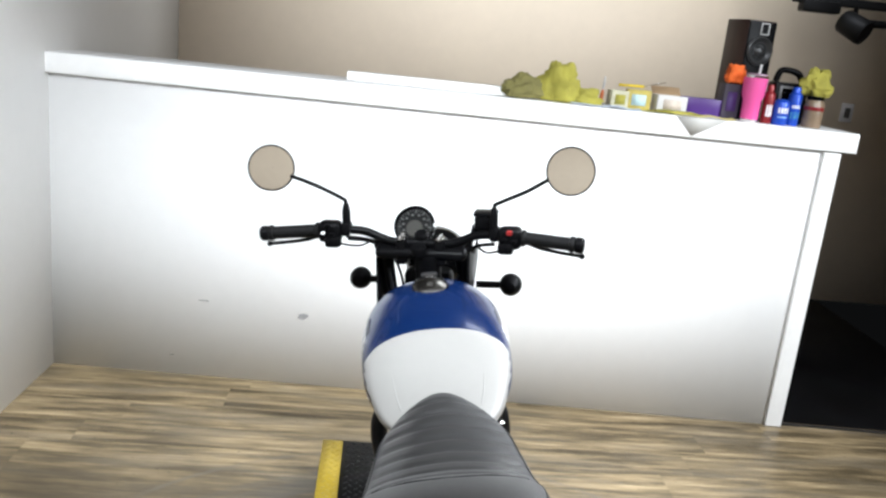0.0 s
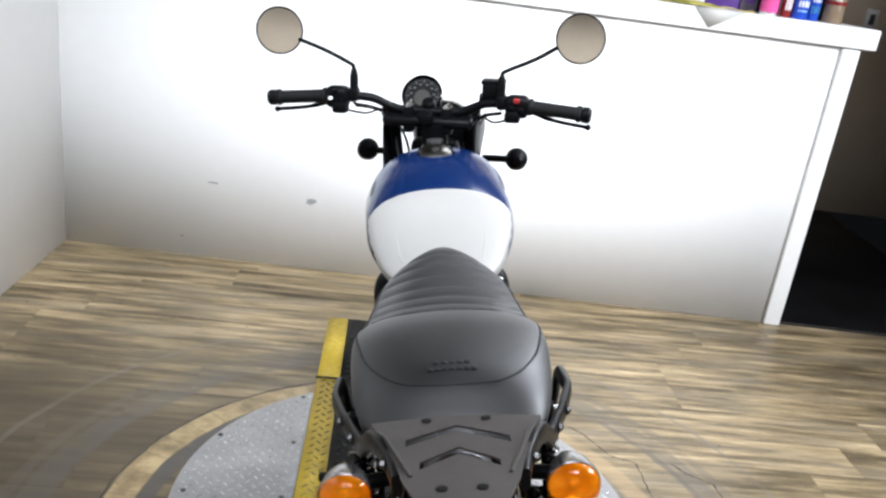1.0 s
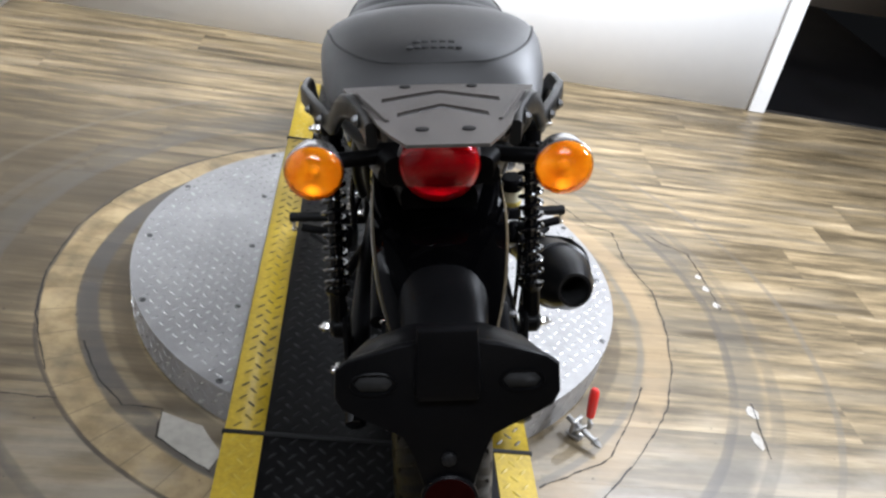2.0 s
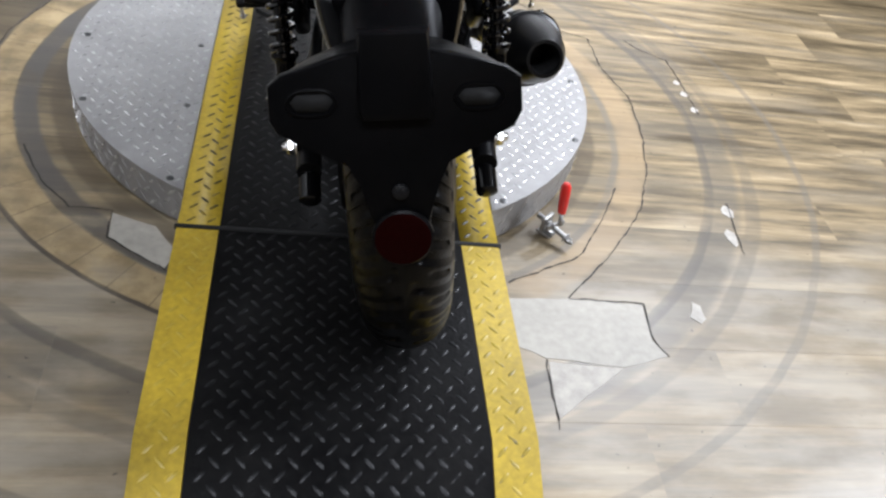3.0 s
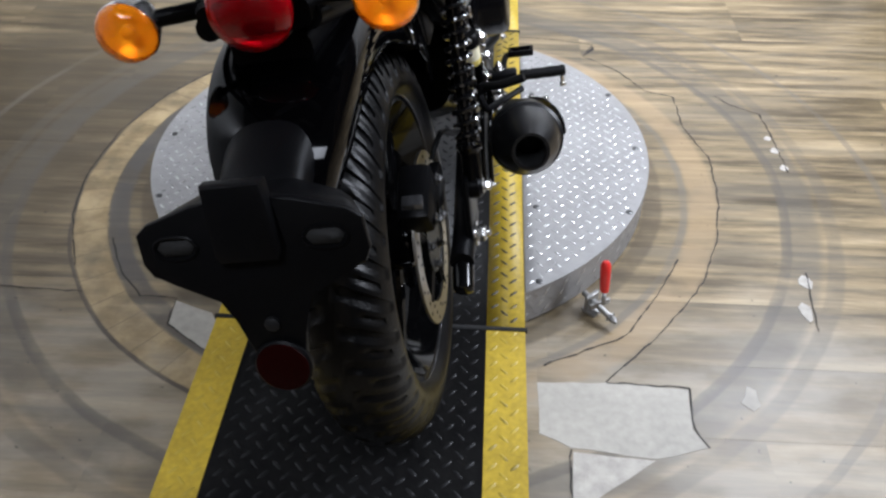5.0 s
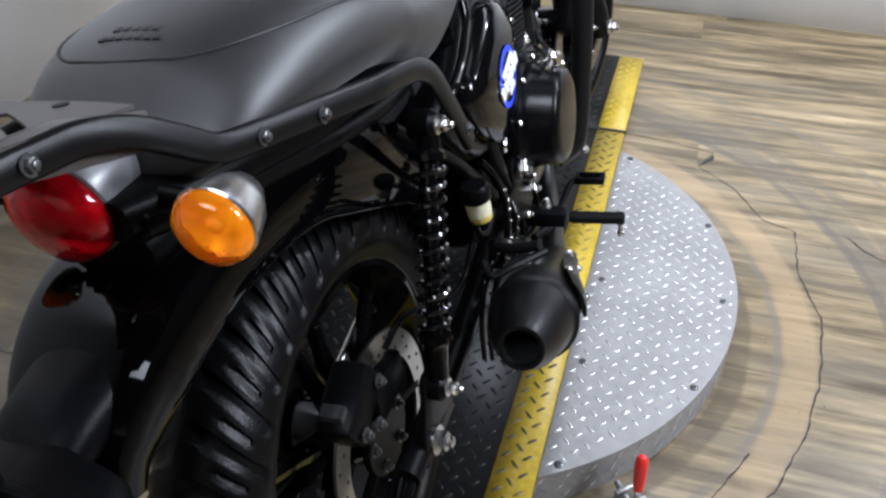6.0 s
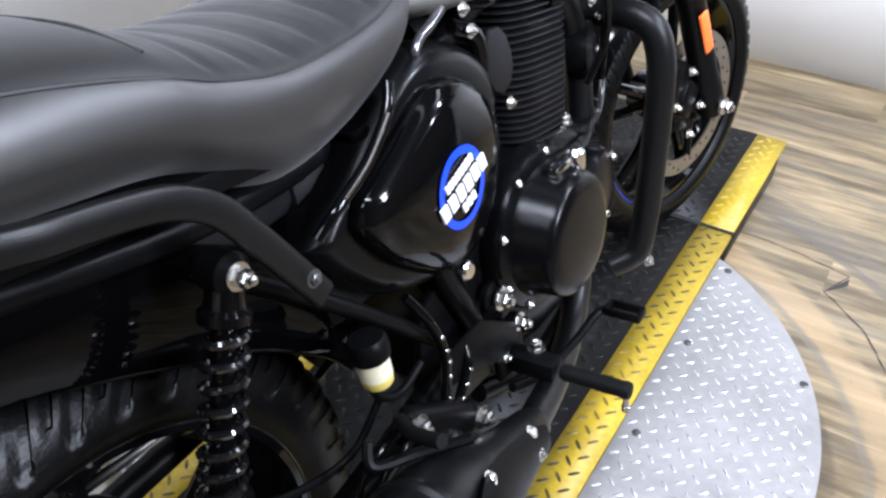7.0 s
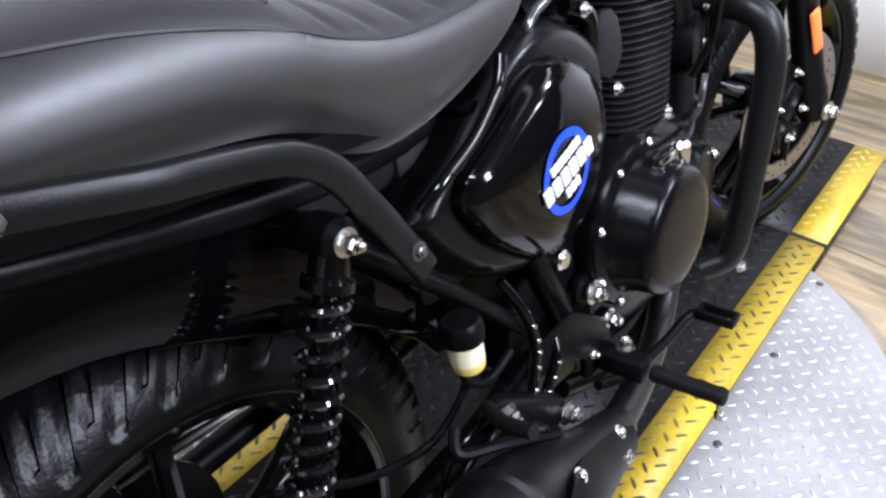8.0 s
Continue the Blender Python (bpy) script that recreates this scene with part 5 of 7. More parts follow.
out = [(-0.03, 0.03), (-0.05, 0.028), (-0.1, 0.012), (-0.113, 0.002), (-0.115, -0.03), (-0.108, -0.045), (-0.09, -0.05), (-0.045, -0.075), (-0.034, -0.1), (-0.026, -0.15), (0.026, -0.15), (0.034, -0.1), (0.045, -0.075), (0.09, -0.05), (0.108, -0.045), (0.115, -0.03), (0.113, 0.002), (0.1, 0.012), (0.05, 0.028), (0.03, 0.03)]
bm = B()
put_plate(bm, out, 0.01, on_hold, 0.003)
lobes = [(a, b) for a, b in out if b > -0.06]
put_plate(bm, lobes, 0.05, lambda a, b, c: on_hold(a * (0.8 + 4.0 * c), b - 0.002, c - 0.045), 0.004)
put_plate(bm, [(-0.03, 0.05), (0.03, 0.05), (0.034, -0.02), (0.03, -0.03), (-0.03, -0.03), (-0.034, -0.02)], 0.024, on_hold, 0.006)
holder = part("plate_holder", bm, M_PLASTIC, BIKE, "black plastic number-plate holder without a plate")
for s in (-1, 1):
    # black inlay laid on the holder, painting in the slot's shaded inside
    bm = B()
    put_plate(bm, [(s * 0.055, -0.012), (s * 0.062, -0.006), (s * 0.088, -0.006), (s * 0.094, -0.013), (s * 0.088, -0.022), (s * 0.062, -0.022)], 0.0014, lambda a, b, c: on_hold(a, b, 0.0095 + c))
    slot = part("slot_inlay", bm, M_HOLE, holder)
    bm = B()
    put_tube(bm, [on_hold(s * 0.053, -0.014, 0.0105), on_hold(s * 0.062, -0.0035, 0.0105), on_hold(s * 0.088, -0.0035, 0.0105), on_hold(s * 0.097, -0.014, 0.0105), on_hold(s * 0.088, -0.0245, 0.0105), on_hold(s * 0.062, -0.0245, 0.0105), on_hold(s * 0.053, -0.014, 0.0105)], 0.002, 6, 4)
    part("slot_rim", bm, M_PLASTIC, slot)
bm = B()
put_lathe(bm, [(0.008, 0), (0.008, 0.004), (0.005, 0.006)], on_hold(0, -0.105, 0.01), HN, seg=14)
part("holder_screw", bm, M_MATTE, holder)
RC = on_hold(0, -0.155, 0.012)
bm = B()
ra = Vector((0, -0.97, 0.24)).normalized()
put_lathe(bm, [(0.027, -0.008), (0.0305, -0.004), (0.0305, 0.002), (0.028, 0.004)], RC, ra, seg=36)
rf = part("reflector_shell", bm, M_PLASTIC, BIKE, "black reflector cup")
bm = B()
put_lathe(bm, [(0.028, 0.003), (0.0275, 0.005), (0.012, 0.0062), (0.001, 0.0065)], RC, ra, seg=36)
part("reflector", bm, M_RED_REFL, rf, "round red reflector")

# swingarm, axle ends, shocks
for s in (-1, 1):
    tube("swingarm", [(s * 0.1, -0.25, 0.34), (s * 0.12, -0.45, 0.33), (s * 0.13, -0.7, 0.318), (s * 0.13, -0.815, 0.313)], 0.0185, M_SATIN, BIKE, "black swingarm tube", seg=14)
    bm = B()
    put_plate(bm, [(-0.68, 0.30), (-0.7, 0.4), (-0.715, 0.412), (-0.742, 0.405), (-0.775, 0.345), (-0.785, 0.3)], 0.008, lambda a, b, c, s=s: Vector((s * (0.14 + c), a, b)), 0.002)
    part("axle_plate", bm, M_SATIN, BIKE)
    bm = B()
    put_tube(bm, [(s * 0.13, -0.79, 0.31), (s * 0.13, -0.845, 0.286)], 0.0165, 14, curved=False)
    put_lathe(bm, [(0.016, 0), (0.0165, 0.004), (0.01, 0.008), (0.003, 0.008)], (s * 0.13, -0.843, 0.287), (0, -1, -0.42), seg=14)
    part("swingarm_end", bm, M_GLOSS, BIKE)
    bolt(rear_wheel, (s * 0.148, AX_R.y, AX_R.z), X * s, 0.013, 0.014, name="axle_nut")
    top, low = Vector((s * 0.155, -0.603, 0.677)), Vector((s * 0.155, -0.727, 0.386))
    ax = (top - low)
    L = ax.length
    ad = ax.normalized()
    bm = B()
    put_lathe(bm, [(0.014, 0.0), (0.015, 0.05), (0.0165, 0.055), (0.021, 0.06), (0.021, 0.066), (0.0105, 0.068), (0.0105, L - 0.042), (0.021, L - 0.038), (0.021, L - 0.03), (0.0165, L - 0.026), (0.014, L)], low, ax, seg=22)
    sh = part("shock_absorber", bm, M_GLOSS, BIKE, "black rear shock absorber")
    q = frame_of(ad)
    bm = B()
    turns, rr = 11, 0.0172
    pts = [low + q @ Vector((rr * math.cos(2 * math.pi * t * turns), rr * math.sin(2 * math.pi * t * turns), 0.068 + (L - 0.115) * t)) for t in [k / (turns * 20) for k in range(turns * 20 + 1)]]
    put_tube(bm, pts, 0.0038, 7, curved=False)
    part("spring", bm, mat("black_spring_paint", (0.004, 0.004, 0.0044), 0.09, vary=0.2, coat=0.5), sh, "glossy black coil spring")
    for p in (top, low):
        bm = B()
        put_lathe(bm, [(0.017, -0.018), (0.018, -0.012), (0.018, 0.008), (0.012, 0.014)], p, X * s, seg=18)
        part("shock_eye", bm, M_SATIN, sh)
        bolt(sh, p + X * s * 0.012, X * s, 0.0078, 0.012)
# rear brake caliper and hose on the right
bm = B()
put_box(bm, AX_R + Vector((0.085, -0.06, 0.12)), (0.05, 0.09, 0.055), 0.012, Matrix.Rotation(radians(25), 3, "X"))
put_box(bm, AX_R + Vector((0.1, 0.0, 0.09)), (0.02, 0.08, 0.05), 0.006)
rc = part("rear_caliper", bm, M_SATIN, BIKE, "black rear brake caliper")
for dy, dz in ((-0.085, 0.1), (-0.03, 0.13), (-0.055, 0.085)):
    bolt(rc, AX_R + Vector((0.112, dy, dz)), X, 0.006, 0.006, M_DULL)
bm = B()
put_plate(bm, [(-0.1, 0.1), (-0.1, 0.14), (-0.085, 0.145), (-0.085, 0.1)], 0.03, lambda a, b, c: AX_R + Vector((0.07 + c, a, b)), 0.002)
part("brake_pad_backing", bm, M_SMOKE, rc, "grey pad backing")
tube("brake_hose", [AX_R + Vector((0.1, 0.02, 0.13)), AX_R + Vector((0.115, 0.06, 0.15)), AX_R + Vector((0.12, 0.15, 0.09)), AX_R + Vector((0.12, 0.24, 0.06)), AX_R + Vector((0.125, 0.3, 0.1))], 0.0045, M_PLASTIC, BIKE, seg=8)
for hub, c, w, m, lab, xf in ((rear_wheel, AX_R, 0.052, M_SMOKE, "thin grey rim edge", None), (front_wheel, AX_F, 0.041, M_DECAL_BLUE, "thin blue rim stripe", STEER)):
    tube("wheel_stripe", [c + Vector((w, math.sin(a) * 0.2235, math.cos(a) * 0.2235)) for a in [(2 * math.pi if hub is rear_wheel else radians(75)) * k / 48 + (0 if hub is rear_wheel else radians(220)) for k in range(49)]], 0.0014, m, hub, lab, xf, seg=6, steps=1)
# chain side
tube("chain_guard", [(-0.085, -0.45, 0.44), (-0.09, -0.6, 0.43), (-0.09, -0.75, 0.41)], 0.014, M_PLASTIC, BIKE)
bm = B()
put_lathe(bm, [(0.1, -0.003), (0.1, 0.003)], AX_R - X * 0.082, X, seg=40)
part("sprocket", bm, M_SATIN, rear_wheel)
for z in (0.41, 0.22):
    tube("chain", [(-0.082, -0.3, 0.36 if z > 0.3 else 0.3), (-0.082, -0.752, z)], 0.007, M_STEEL, BIKE, seg=6, curved=False)

# engine
bm = B()
rings = []
for y, w, z0, z1 in ((-0.3, 0.08, 0.27, 0.45), (-0.24, 0.11, 0.22, 0.5), (-0.1, 0.125, 0.19, 0.52), (0.05, 0.125, 0.19, 0.5), (0.14, 0.11, 0.2, 0.46), (0.18, 0.07, 0.24, 0.4)):
    rings.append([Vector((x, y, z)) for x, z in oval(36, w, z1, (z0 + z1) / 2, z0, 4, 3)])
put_rings(bm, rings)
part("crankcase", bm, M_ENGINE, BIKE, "black engine crankcase")
# round clutch cover with a stepped rim
CC = Vector((0.12, -0.115, 0.425))
bm = B()
put_lathe(bm, [(0.111, -0.01), (0.111, 0.012), (0.107, 0.018), (0.1, 0.02), (0.092, 0.022), (0.087, 0.03), (0.083, 0.064), (0.08, 0.072), (0.074, 0.076), (0.06, 0.078), (0.01, 0.079)], CC, X, seg=56)
cover = part("clutch_cover", bm, M_ENGINE, BIKE, "round black clutch cover")
for k in range(9):
    a = 2 * math.pi * k / 9 + 0.2
    bm = B()
    put_lathe(bm, [(0.006, 0), (0.006, 0.004), (0.004, 0.006), (0.003, 0.003)], CC + Vector((0.018, math.sin(a) * 0.104, math.cos(a) * 0.104)), X, seg=10)
    part("cover_screw", bm, M_STEEL, cover)
# second cover ahead of it, oil filter cap
bm = B()
put_lathe(bm, [(0.058, -0.02), (0.058, 0.02), (0.052, 0.03), (0.03, 0.034), (0.003, 0.034)], (0.115, 0.055, 0.395), (1, 0.12, 0), seg=36)
oil = part("oil_filter_cover", bm, M_ENGINE, BIKE, "small round black oil filter cover")
for k in range(3):
    a = 2 * math.pi * k / 3 + 0.9
    bolt(oil, (0.14, 0.055 + math.sin(a) * 0.05, 0.395 + math.cos(a) * 0.05), X, 0.006, 0.006)
# clutch arm and cable
bm = B()
put_box(bm, (0.168, -0.1, 0.516), (0.016, 0.055, 0.014), 0.004)
put_lathe(bm, [(0.012, -0.012), (0.013, 0.0), (0.013, 0.01), (0.008, 0.016)], (0.172, -0.075, 0.511), Z, seg=14)
part("clutch_arm", bm, M_CHROME, BIKE, "bright clutch arm")
tube("clutch_cable", [(0.17, -0.08, 0.513), (0.14, 0.02, 0.487), (0.1, 0.12, 0.462), (0.075, 0.2, 0.45), (0.055, 0.26, 0.5), (0.045, 0.28, 0.65)], 0.0045, M_SMOKE, BIKE, "grey clutch cable", seg=8)
# cylinder barrel with fins, head with fins
q = Matrix.Rotation(radians(-4), 4, "X")
bm = B()
put_lathe(bm, [(0.062, 0.47), (0.062, 0.78)], (0, 0.0, 0), (0, 0.03, 1), seg=28)
barrel = part("cylinder_barrel", bm, M_ENGINE, BIKE, "black air-cooled cylinder")
for k in range(25):
    z = 0.485 + k * 0.0094
    w, d = (0.092, 0.085) if k < 16 else (0.088, 0.092)
    bm = B()
    ring = oval(40, w, d, 0, -d, 4.2, 4.2)
    yc = 0.015 + 0.12 * (z - 0.58)
    rows = []
    for dz, sc in ((-0.0018, 0.97), (-0.0013, 1.0), (0.001, 1.0), (0.0015, 0.975)):
        rows.append([Vector((x * sc, yc + yy * sc, z + dz - 0.17 * yy * sc)) for x, yy in ring])
    put_rings(bm, rows)
    part("cooling_fin", bm, M_FIN, barrel)
bm = B()
put_box(bm, (0, 0.03, 0.735), (0.14, 0.16, 0.05), 0.018, seg=3)
put_box(bm, (0.07, 0.07, 0.69), (0.05, 0.06, 0.06), 0.012)
part("rocker_cover", bm, M_ENGINE, BIKE, "black rocker cover")
for dx, dy in ((0.085, 0.065), (0.085, -0.06), (0.06, -0.085)):
    bolt(barrel, (dx, dy, 0.486), Z, 0.008, 0.01)
# header pipe, under the engine to the silencer
tube("exhaust_header", [(0.03, 0.1, 0.66), (0.045, 0.15, 0.645), (0.05, 0.18, 0.55), (0.055, 0.17, 0.4), (0.075, 0.11, 0.27), (0.11, 0.0, 0.19), (0.155, -0.15, 0.195), (0.195, -0.3, 0.24)], 0.021, M_MUFFLER, BIKE, "black exhaust header pipe", seg=16)
MU0, MU1 = Vector((0.2, -0.3, 0.25)), Vector((0.241, -0.65, 0.386))
md = (MU1 - MU0)
ML = md.length
bm = B()
put_lathe(bm, [(0.022, -0.02), (0.027, 0.0), (0.032, 0.06), (0.041, 0.12), (0.053, 0.18), (0.06, 0.22), (0.0615, ML - 0.115), (0.063, ML - 0.112), (0.063, ML - 0.104), (0.058, ML - 0.1), (0.045, ML - 0.035), (0.033, ML - 0.008), (0.03, ML), (0.025, ML), (0.0235, ML - 0.006)], MU0, md, seg=44, caps=False)
muf = part("silencer", bm, M_MUFFLER, BIKE, "short black silencer with a tapered end")
bm = B()
put_lathe(bm, [(0.0235, ML - 0.005), (0.022, ML - 0.09), (0.001, ML - 0.09)], MU0, md, seg=28, caps=False)
part("outlet", bm, M_HOLE, muf, "sooty outlet")
# heat shield over the silencer's side
bm = B()
mdn = md.normalized()
side_v = (X - mdn * X.dot(mdn)).normalized()
up_v = side_v.cross(mdn)
if up_v.z < 0:
    up_v = -up_v
rings = []
for k in range(13):
    h = 0.02 + (ML - 0.15) * k / 12
    ring = []
    r0 = float(np.interp(h, (0.0, 0.06, 0.12, 0.18, 0.22, 0.3), (0.027, 0.032, 0.041, 0.053, 0.06, 0.0615))) + 0.0065
    spread = 40 - 18 * abs(k / 6 - 1) ** 3
    for r in (r0, r0 + 0.003):
        row = []
        for j in range(11):
            a = radians(20 + (-1 + j / 5) * spread)
            row.append(MU0 + mdn * h + (side_v * math.cos(a) + up_v * math.sin(a)) * r)
        ring += row if r == r0 else row[::-1]
    rings.append(ring)
put_rings(bm, rings)
shield = part("heat_shield", bm, M_SATIN, muf, "dark grey heat shield")
for h in (0.06, ML - 0.17):
    for a in (10, 50):
        p = MU0 + mdn * h + (side_v * math.cos(radians(a)) + up_v * math.sin(radians(a))) * (0.0415 if h < 0.1 else 0.066)
        n = (side_v * math.cos(radians(a)) + up_v * math.sin(radians(a)))
        bolt(shield, p, n, 0.0055, 0.004)

# frame: downtube, cradle, side plates
tube("frame_downtube", [HEAD + Vector((0, -0.01, -0.17)), (0, 0.28, 0.6), (0, 0.2, 0.4), (0, 0.17, 0.3)], 0.019, M_SATIN, BIKE, "black frame downtube", seg=14)
for s in (-1, 1):
    tube("frame_spine", [HEAD + Vector((s * 0.02, -0.02, -0.15)), (s * 0.04, 0.1, 0.76), (s * 0.05, -0.15, 0.69), (s * 0.06, -0.4, 0.66)], 0.016, M_PLASTIC, BIKE, seg=12)
    tube("frame_rear", [(s * 0.1, -0.38, 0.69), (s * 0.115, -0.34, 0.55), (s * 0.115, -0.28, 0.4), (s * 0.1, -0.22, 0.26)], 0.016, M_SATIN, BIKE, seg=12)
    tube("frame_cradle", [(s * 0.02, 0.18, 0.33), (s * 0.07, 0.12, 0.2), (s * 0.1, -0.1, 0.18), (s * 0.1, -0.26, 0.24)], 0.014, M_SATIN, BIKE, seg=12)
# engine guard on both sides
for s in (-1, 1):
    tube("engine_guard", [(s * 0.015, 0.25, 0.585), (s * 0.06, 0.245, 0.59), (s * 0.115, 0.24, 0.59), (s * 0.15, 0.24, 0.568), (s * 0.162, 0.24, 0.515), (s * 0.157, 0.238, 0.43), (s * 0.147, 0.232, 0.33), (s * 0.137, 0.225, 0.24), (s * 0.125, 0.21, 0.18), (s * 0.09, 0.18, 0.16)], 0.0225, M_RAIL, BIKE, "thick black engine guard tube", seg=18, steps=8)
    bolt(BIKE, (s * 0.15, 0.205, 0.17), Vector((s, -0.4, 0)), 0.007, 0.006)
    bolt(BIKE, (s * 0.07, 0.228, 0.59), Vector((0, -1, 0.3)), 0.007, 0.006)
# side cover with badge
for s in (-1, 1):
    OUT = [(-0.444, 0.616), (-0.432, 0.638), (-0.4, 0.655), (-0.353, 0.677), (-0.318, 0.692), (-0.288, 0.698), (-0.255, 0.69), (-0.218, 0.664), (-0.195, 0.626), (-0.197, 0.572), (-0.232, 0.512), (-0.28, 0.486), (-0.335, 0.493), (-0.4, 0.543), (-0.433, 0.588)]
    cy, cz = -0.325, 0.61
    line = [(p.y, p.z) for p in spline([(0, *p) for p in OUT + OUT[:1]], 5)][:-1]
    bm = B()
    rings = []
    for sc, dx in ((0.99, 0.0), (1.0, 0.012), (0.975, 0.022), (0.9, 0.031), (0.72, 0.038), (0.45, 0.042), (0.15, 0.043)):
        rings.append([Vector((s * (0.118 + dx), cy + (y - cy) * sc, cz + (z - cz) * sc)) for y, z in line])
    put_rings(bm, rings)
    sc_ob = part("side_cover", bm, M_GLOSS, BIKE, "glossy black side cover", sharp=55)
    bm = B()
    SUR = [(-0.49, 0.61), (-0.46, 0.635), (-0.42, 0.658), (-0.375, 0.69), (-0.33, 0.717), (-0.273, 0.729), (-0.218, 0.714), (-0.171, 0.681), (-0.149, 0.636), (-0.17, 0.56), (-0.23, 0.49), (-0.3, 0.465), (-0.4, 0.5), (-0.465, 0.565)]
    ring2 = [(p.y, p.z) for p in spline([(0, *p) for p in SUR + SUR[:1]], 4)][:-1]
    put_rings(bm, [[Vector((s * (0.06 + dx), cy + (y - cy) * q, cz + (z - cz) * q)) for y, z in ring2] for q, dx in ((0.98, 0.0), (1.0, 0.03), (0.985, 0.045), (0.95, 0.056), (0.9, 0.063), (0.84, 0.066), (0.7, 0.066))])
    part("airbox", bm, M_AIRBOX, BIKE, "black airbox surround with a rounded rim", sharp=60)
    tube("airbox_rim", [(s * 0.128, -0.485, 0.628), (s * 0.135, -0.458, 0.647), (s * 0.137, -0.412, 0.667), (s * 0.136, -0.37, 0.698), (s * 0.128, -0.35, 0.722)], 0.0065, M_GLOSS, BIKE, "glossy black rim beside the side cover", seg=10)
    bm = B()
    put_tube(bm, [(s * 0.1415, -0.452, 0.654), (s * 0.1425, -0.412, 0.672), (s * 0.1415, -0.372, 0.702)], 0.0018, 6)
    part("trim_strip", bm, M_CHROME, BIKE, "bright trim strip")
    # badge ring and slanted mark, bars instead of letters; both lie on the cover's curved face
    BC = Vector((0, -0.305, 0.591))
    PROF = ((1.0, 0.012), (0.975, 0.022), (0.9, 0.031), (0.72, 0.038), (0.45, 0.042), (0.15, 0.043), (0.0, 0.043))

    def on_cover(p, lift, s=s, line=line, cy=cy, cz=cz, PROF=PROF):
        a = math.atan2(p.z - cz, p.y - cy)
        near = min(line, key=lambda q: abs((math.atan2(q[1] - cz, q[0] - cy) - a + math.pi) % (2 * math.pi) - math.pi))
        f = math.hypot(p.y - cy, p.z - cz) / math.hypot(near[0] - cy, near[1] - cz)
        return Vector((s * (0.118 + float(np.interp(f, [q[0] for q in PROF[::-1]], [q[1] for q in PROF[::-1]])) + lift), p.y, p.z))

    bm = B()
    for k in range(48):
        a0, a1 = 2 * math.pi * k / 48, 2 * math.pi * (k + 1) / 48
        for r0, r1 in ((0.0365, 0.0455),):
            g = [on_cover(BC + Vector((0, math.sin(a) * r * 0.94, math.cos(a) * r)), 0.0022) for r, a in ((r0, a0), (r1, a0), (r1, a1), (r0, a1))]
            vs = [bm.verts.new(p) for p in g]
            bm.faces.new(vs)
    part("badge_ring", bm, M_DECAL_BLUE, sc_ob, "bright blue badge ring")
    if s > 0:
        tilt = Matrix.Rotation(radians(16), 3, "X")
        for dz, w, h, n in ((0.02, 0.056, 0.009, 8), (0.0, 0.094, 0.018, 6), (-0.02, 0.028, 0.01, 3)):
            for k in range(n):
                p = tilt @ Vector((0, (k - (n - 1) / 2) * w / n, dz))
                bm = B()
                put_box(bm, on_cover(BC + p, 0.0035), (0.003, w / n * 0.8, h), 0.0006, tilt)
                part("badge_bar", bm, M_DECAL, sc_ob, "white slanted bar of the badge")
    bm = B()
    put_lathe(bm, [(0.0125, 0), (0.0125, 0.004), (0.009, 0.007), (0.002, 0.007)], (s * 0.133, -0.286, 0.466), X * s, seg=20)
    part("cover_plug", bm, M_CHROME, BIKE, "bright round plug")
    bolt(BIKE, (s * 0.135, -0.228, 0.386), X * s, 0.0105, 0.012)
    bm = B()
    put_lathe(bm, [(0.022, 0), (0.022, 0.008), (0.015, 0.012)], (s * 0.118, -0.228, 0.386), X * s, seg=20)
    part("pivot_boss", bm, M_SATIN, BIKE)
    bm = B()
    put_plate(bm, [(-0.2, 0.3), (-0.2, 0.46), (-0.27, 0.48), (-0.35, 0.44), (-0.38, 0.34), (-0.34, 0.27), (-0.24, 0.26)], 0.012, lambda a, b, c, s=s: Vector((s * (0.098 + c), a, b)), 0.003)
    part("frame_plate", bm, M_SATIN, BIKE)
# battery box and inner mudguard, filling the space under the seat
bm = B()
put_box(bm, (0, -0.41, 0.58), (0.17, 0.1, 0.2), 0.02)
put_box(bm, (0, -0.52, 0.66), (0.15, 0.2, 0.07), 0.02)
part("battery_box", bm, M_MATTE, BIKE, "matt black battery box under the seat")
# airbox snorkel and throttle body behind the cylinder
bm = B()
put_lathe(bm, [(0.045, 0), (0.05, 0.01), (0.05, 0.05), (0.035, 0.07), (0.03, 0.1)], (0.0, -0.18, 0.68), (0, 1, 0.05), seg=24)
part("intake_boot", bm, M_GRIP, BIKE)
bm = B()
put_plate(bm, [(-0.141, 0.698), (-0.122, 0.696), (-0.108, 0.682), (-0.1, 0.66), (-0.099, 0.64), (-0.108, 0.622), (-0.128, 0.614), (-0.146, 0.625), (-0.156, 0.65), (-0.155, 0.68)], 0.012, lambda a, b, c: Vector((0.1 + c, a, b)), 0.004)
part("injector_cover", bm, M_MATTE, BIKE, "grey-black trim plate")
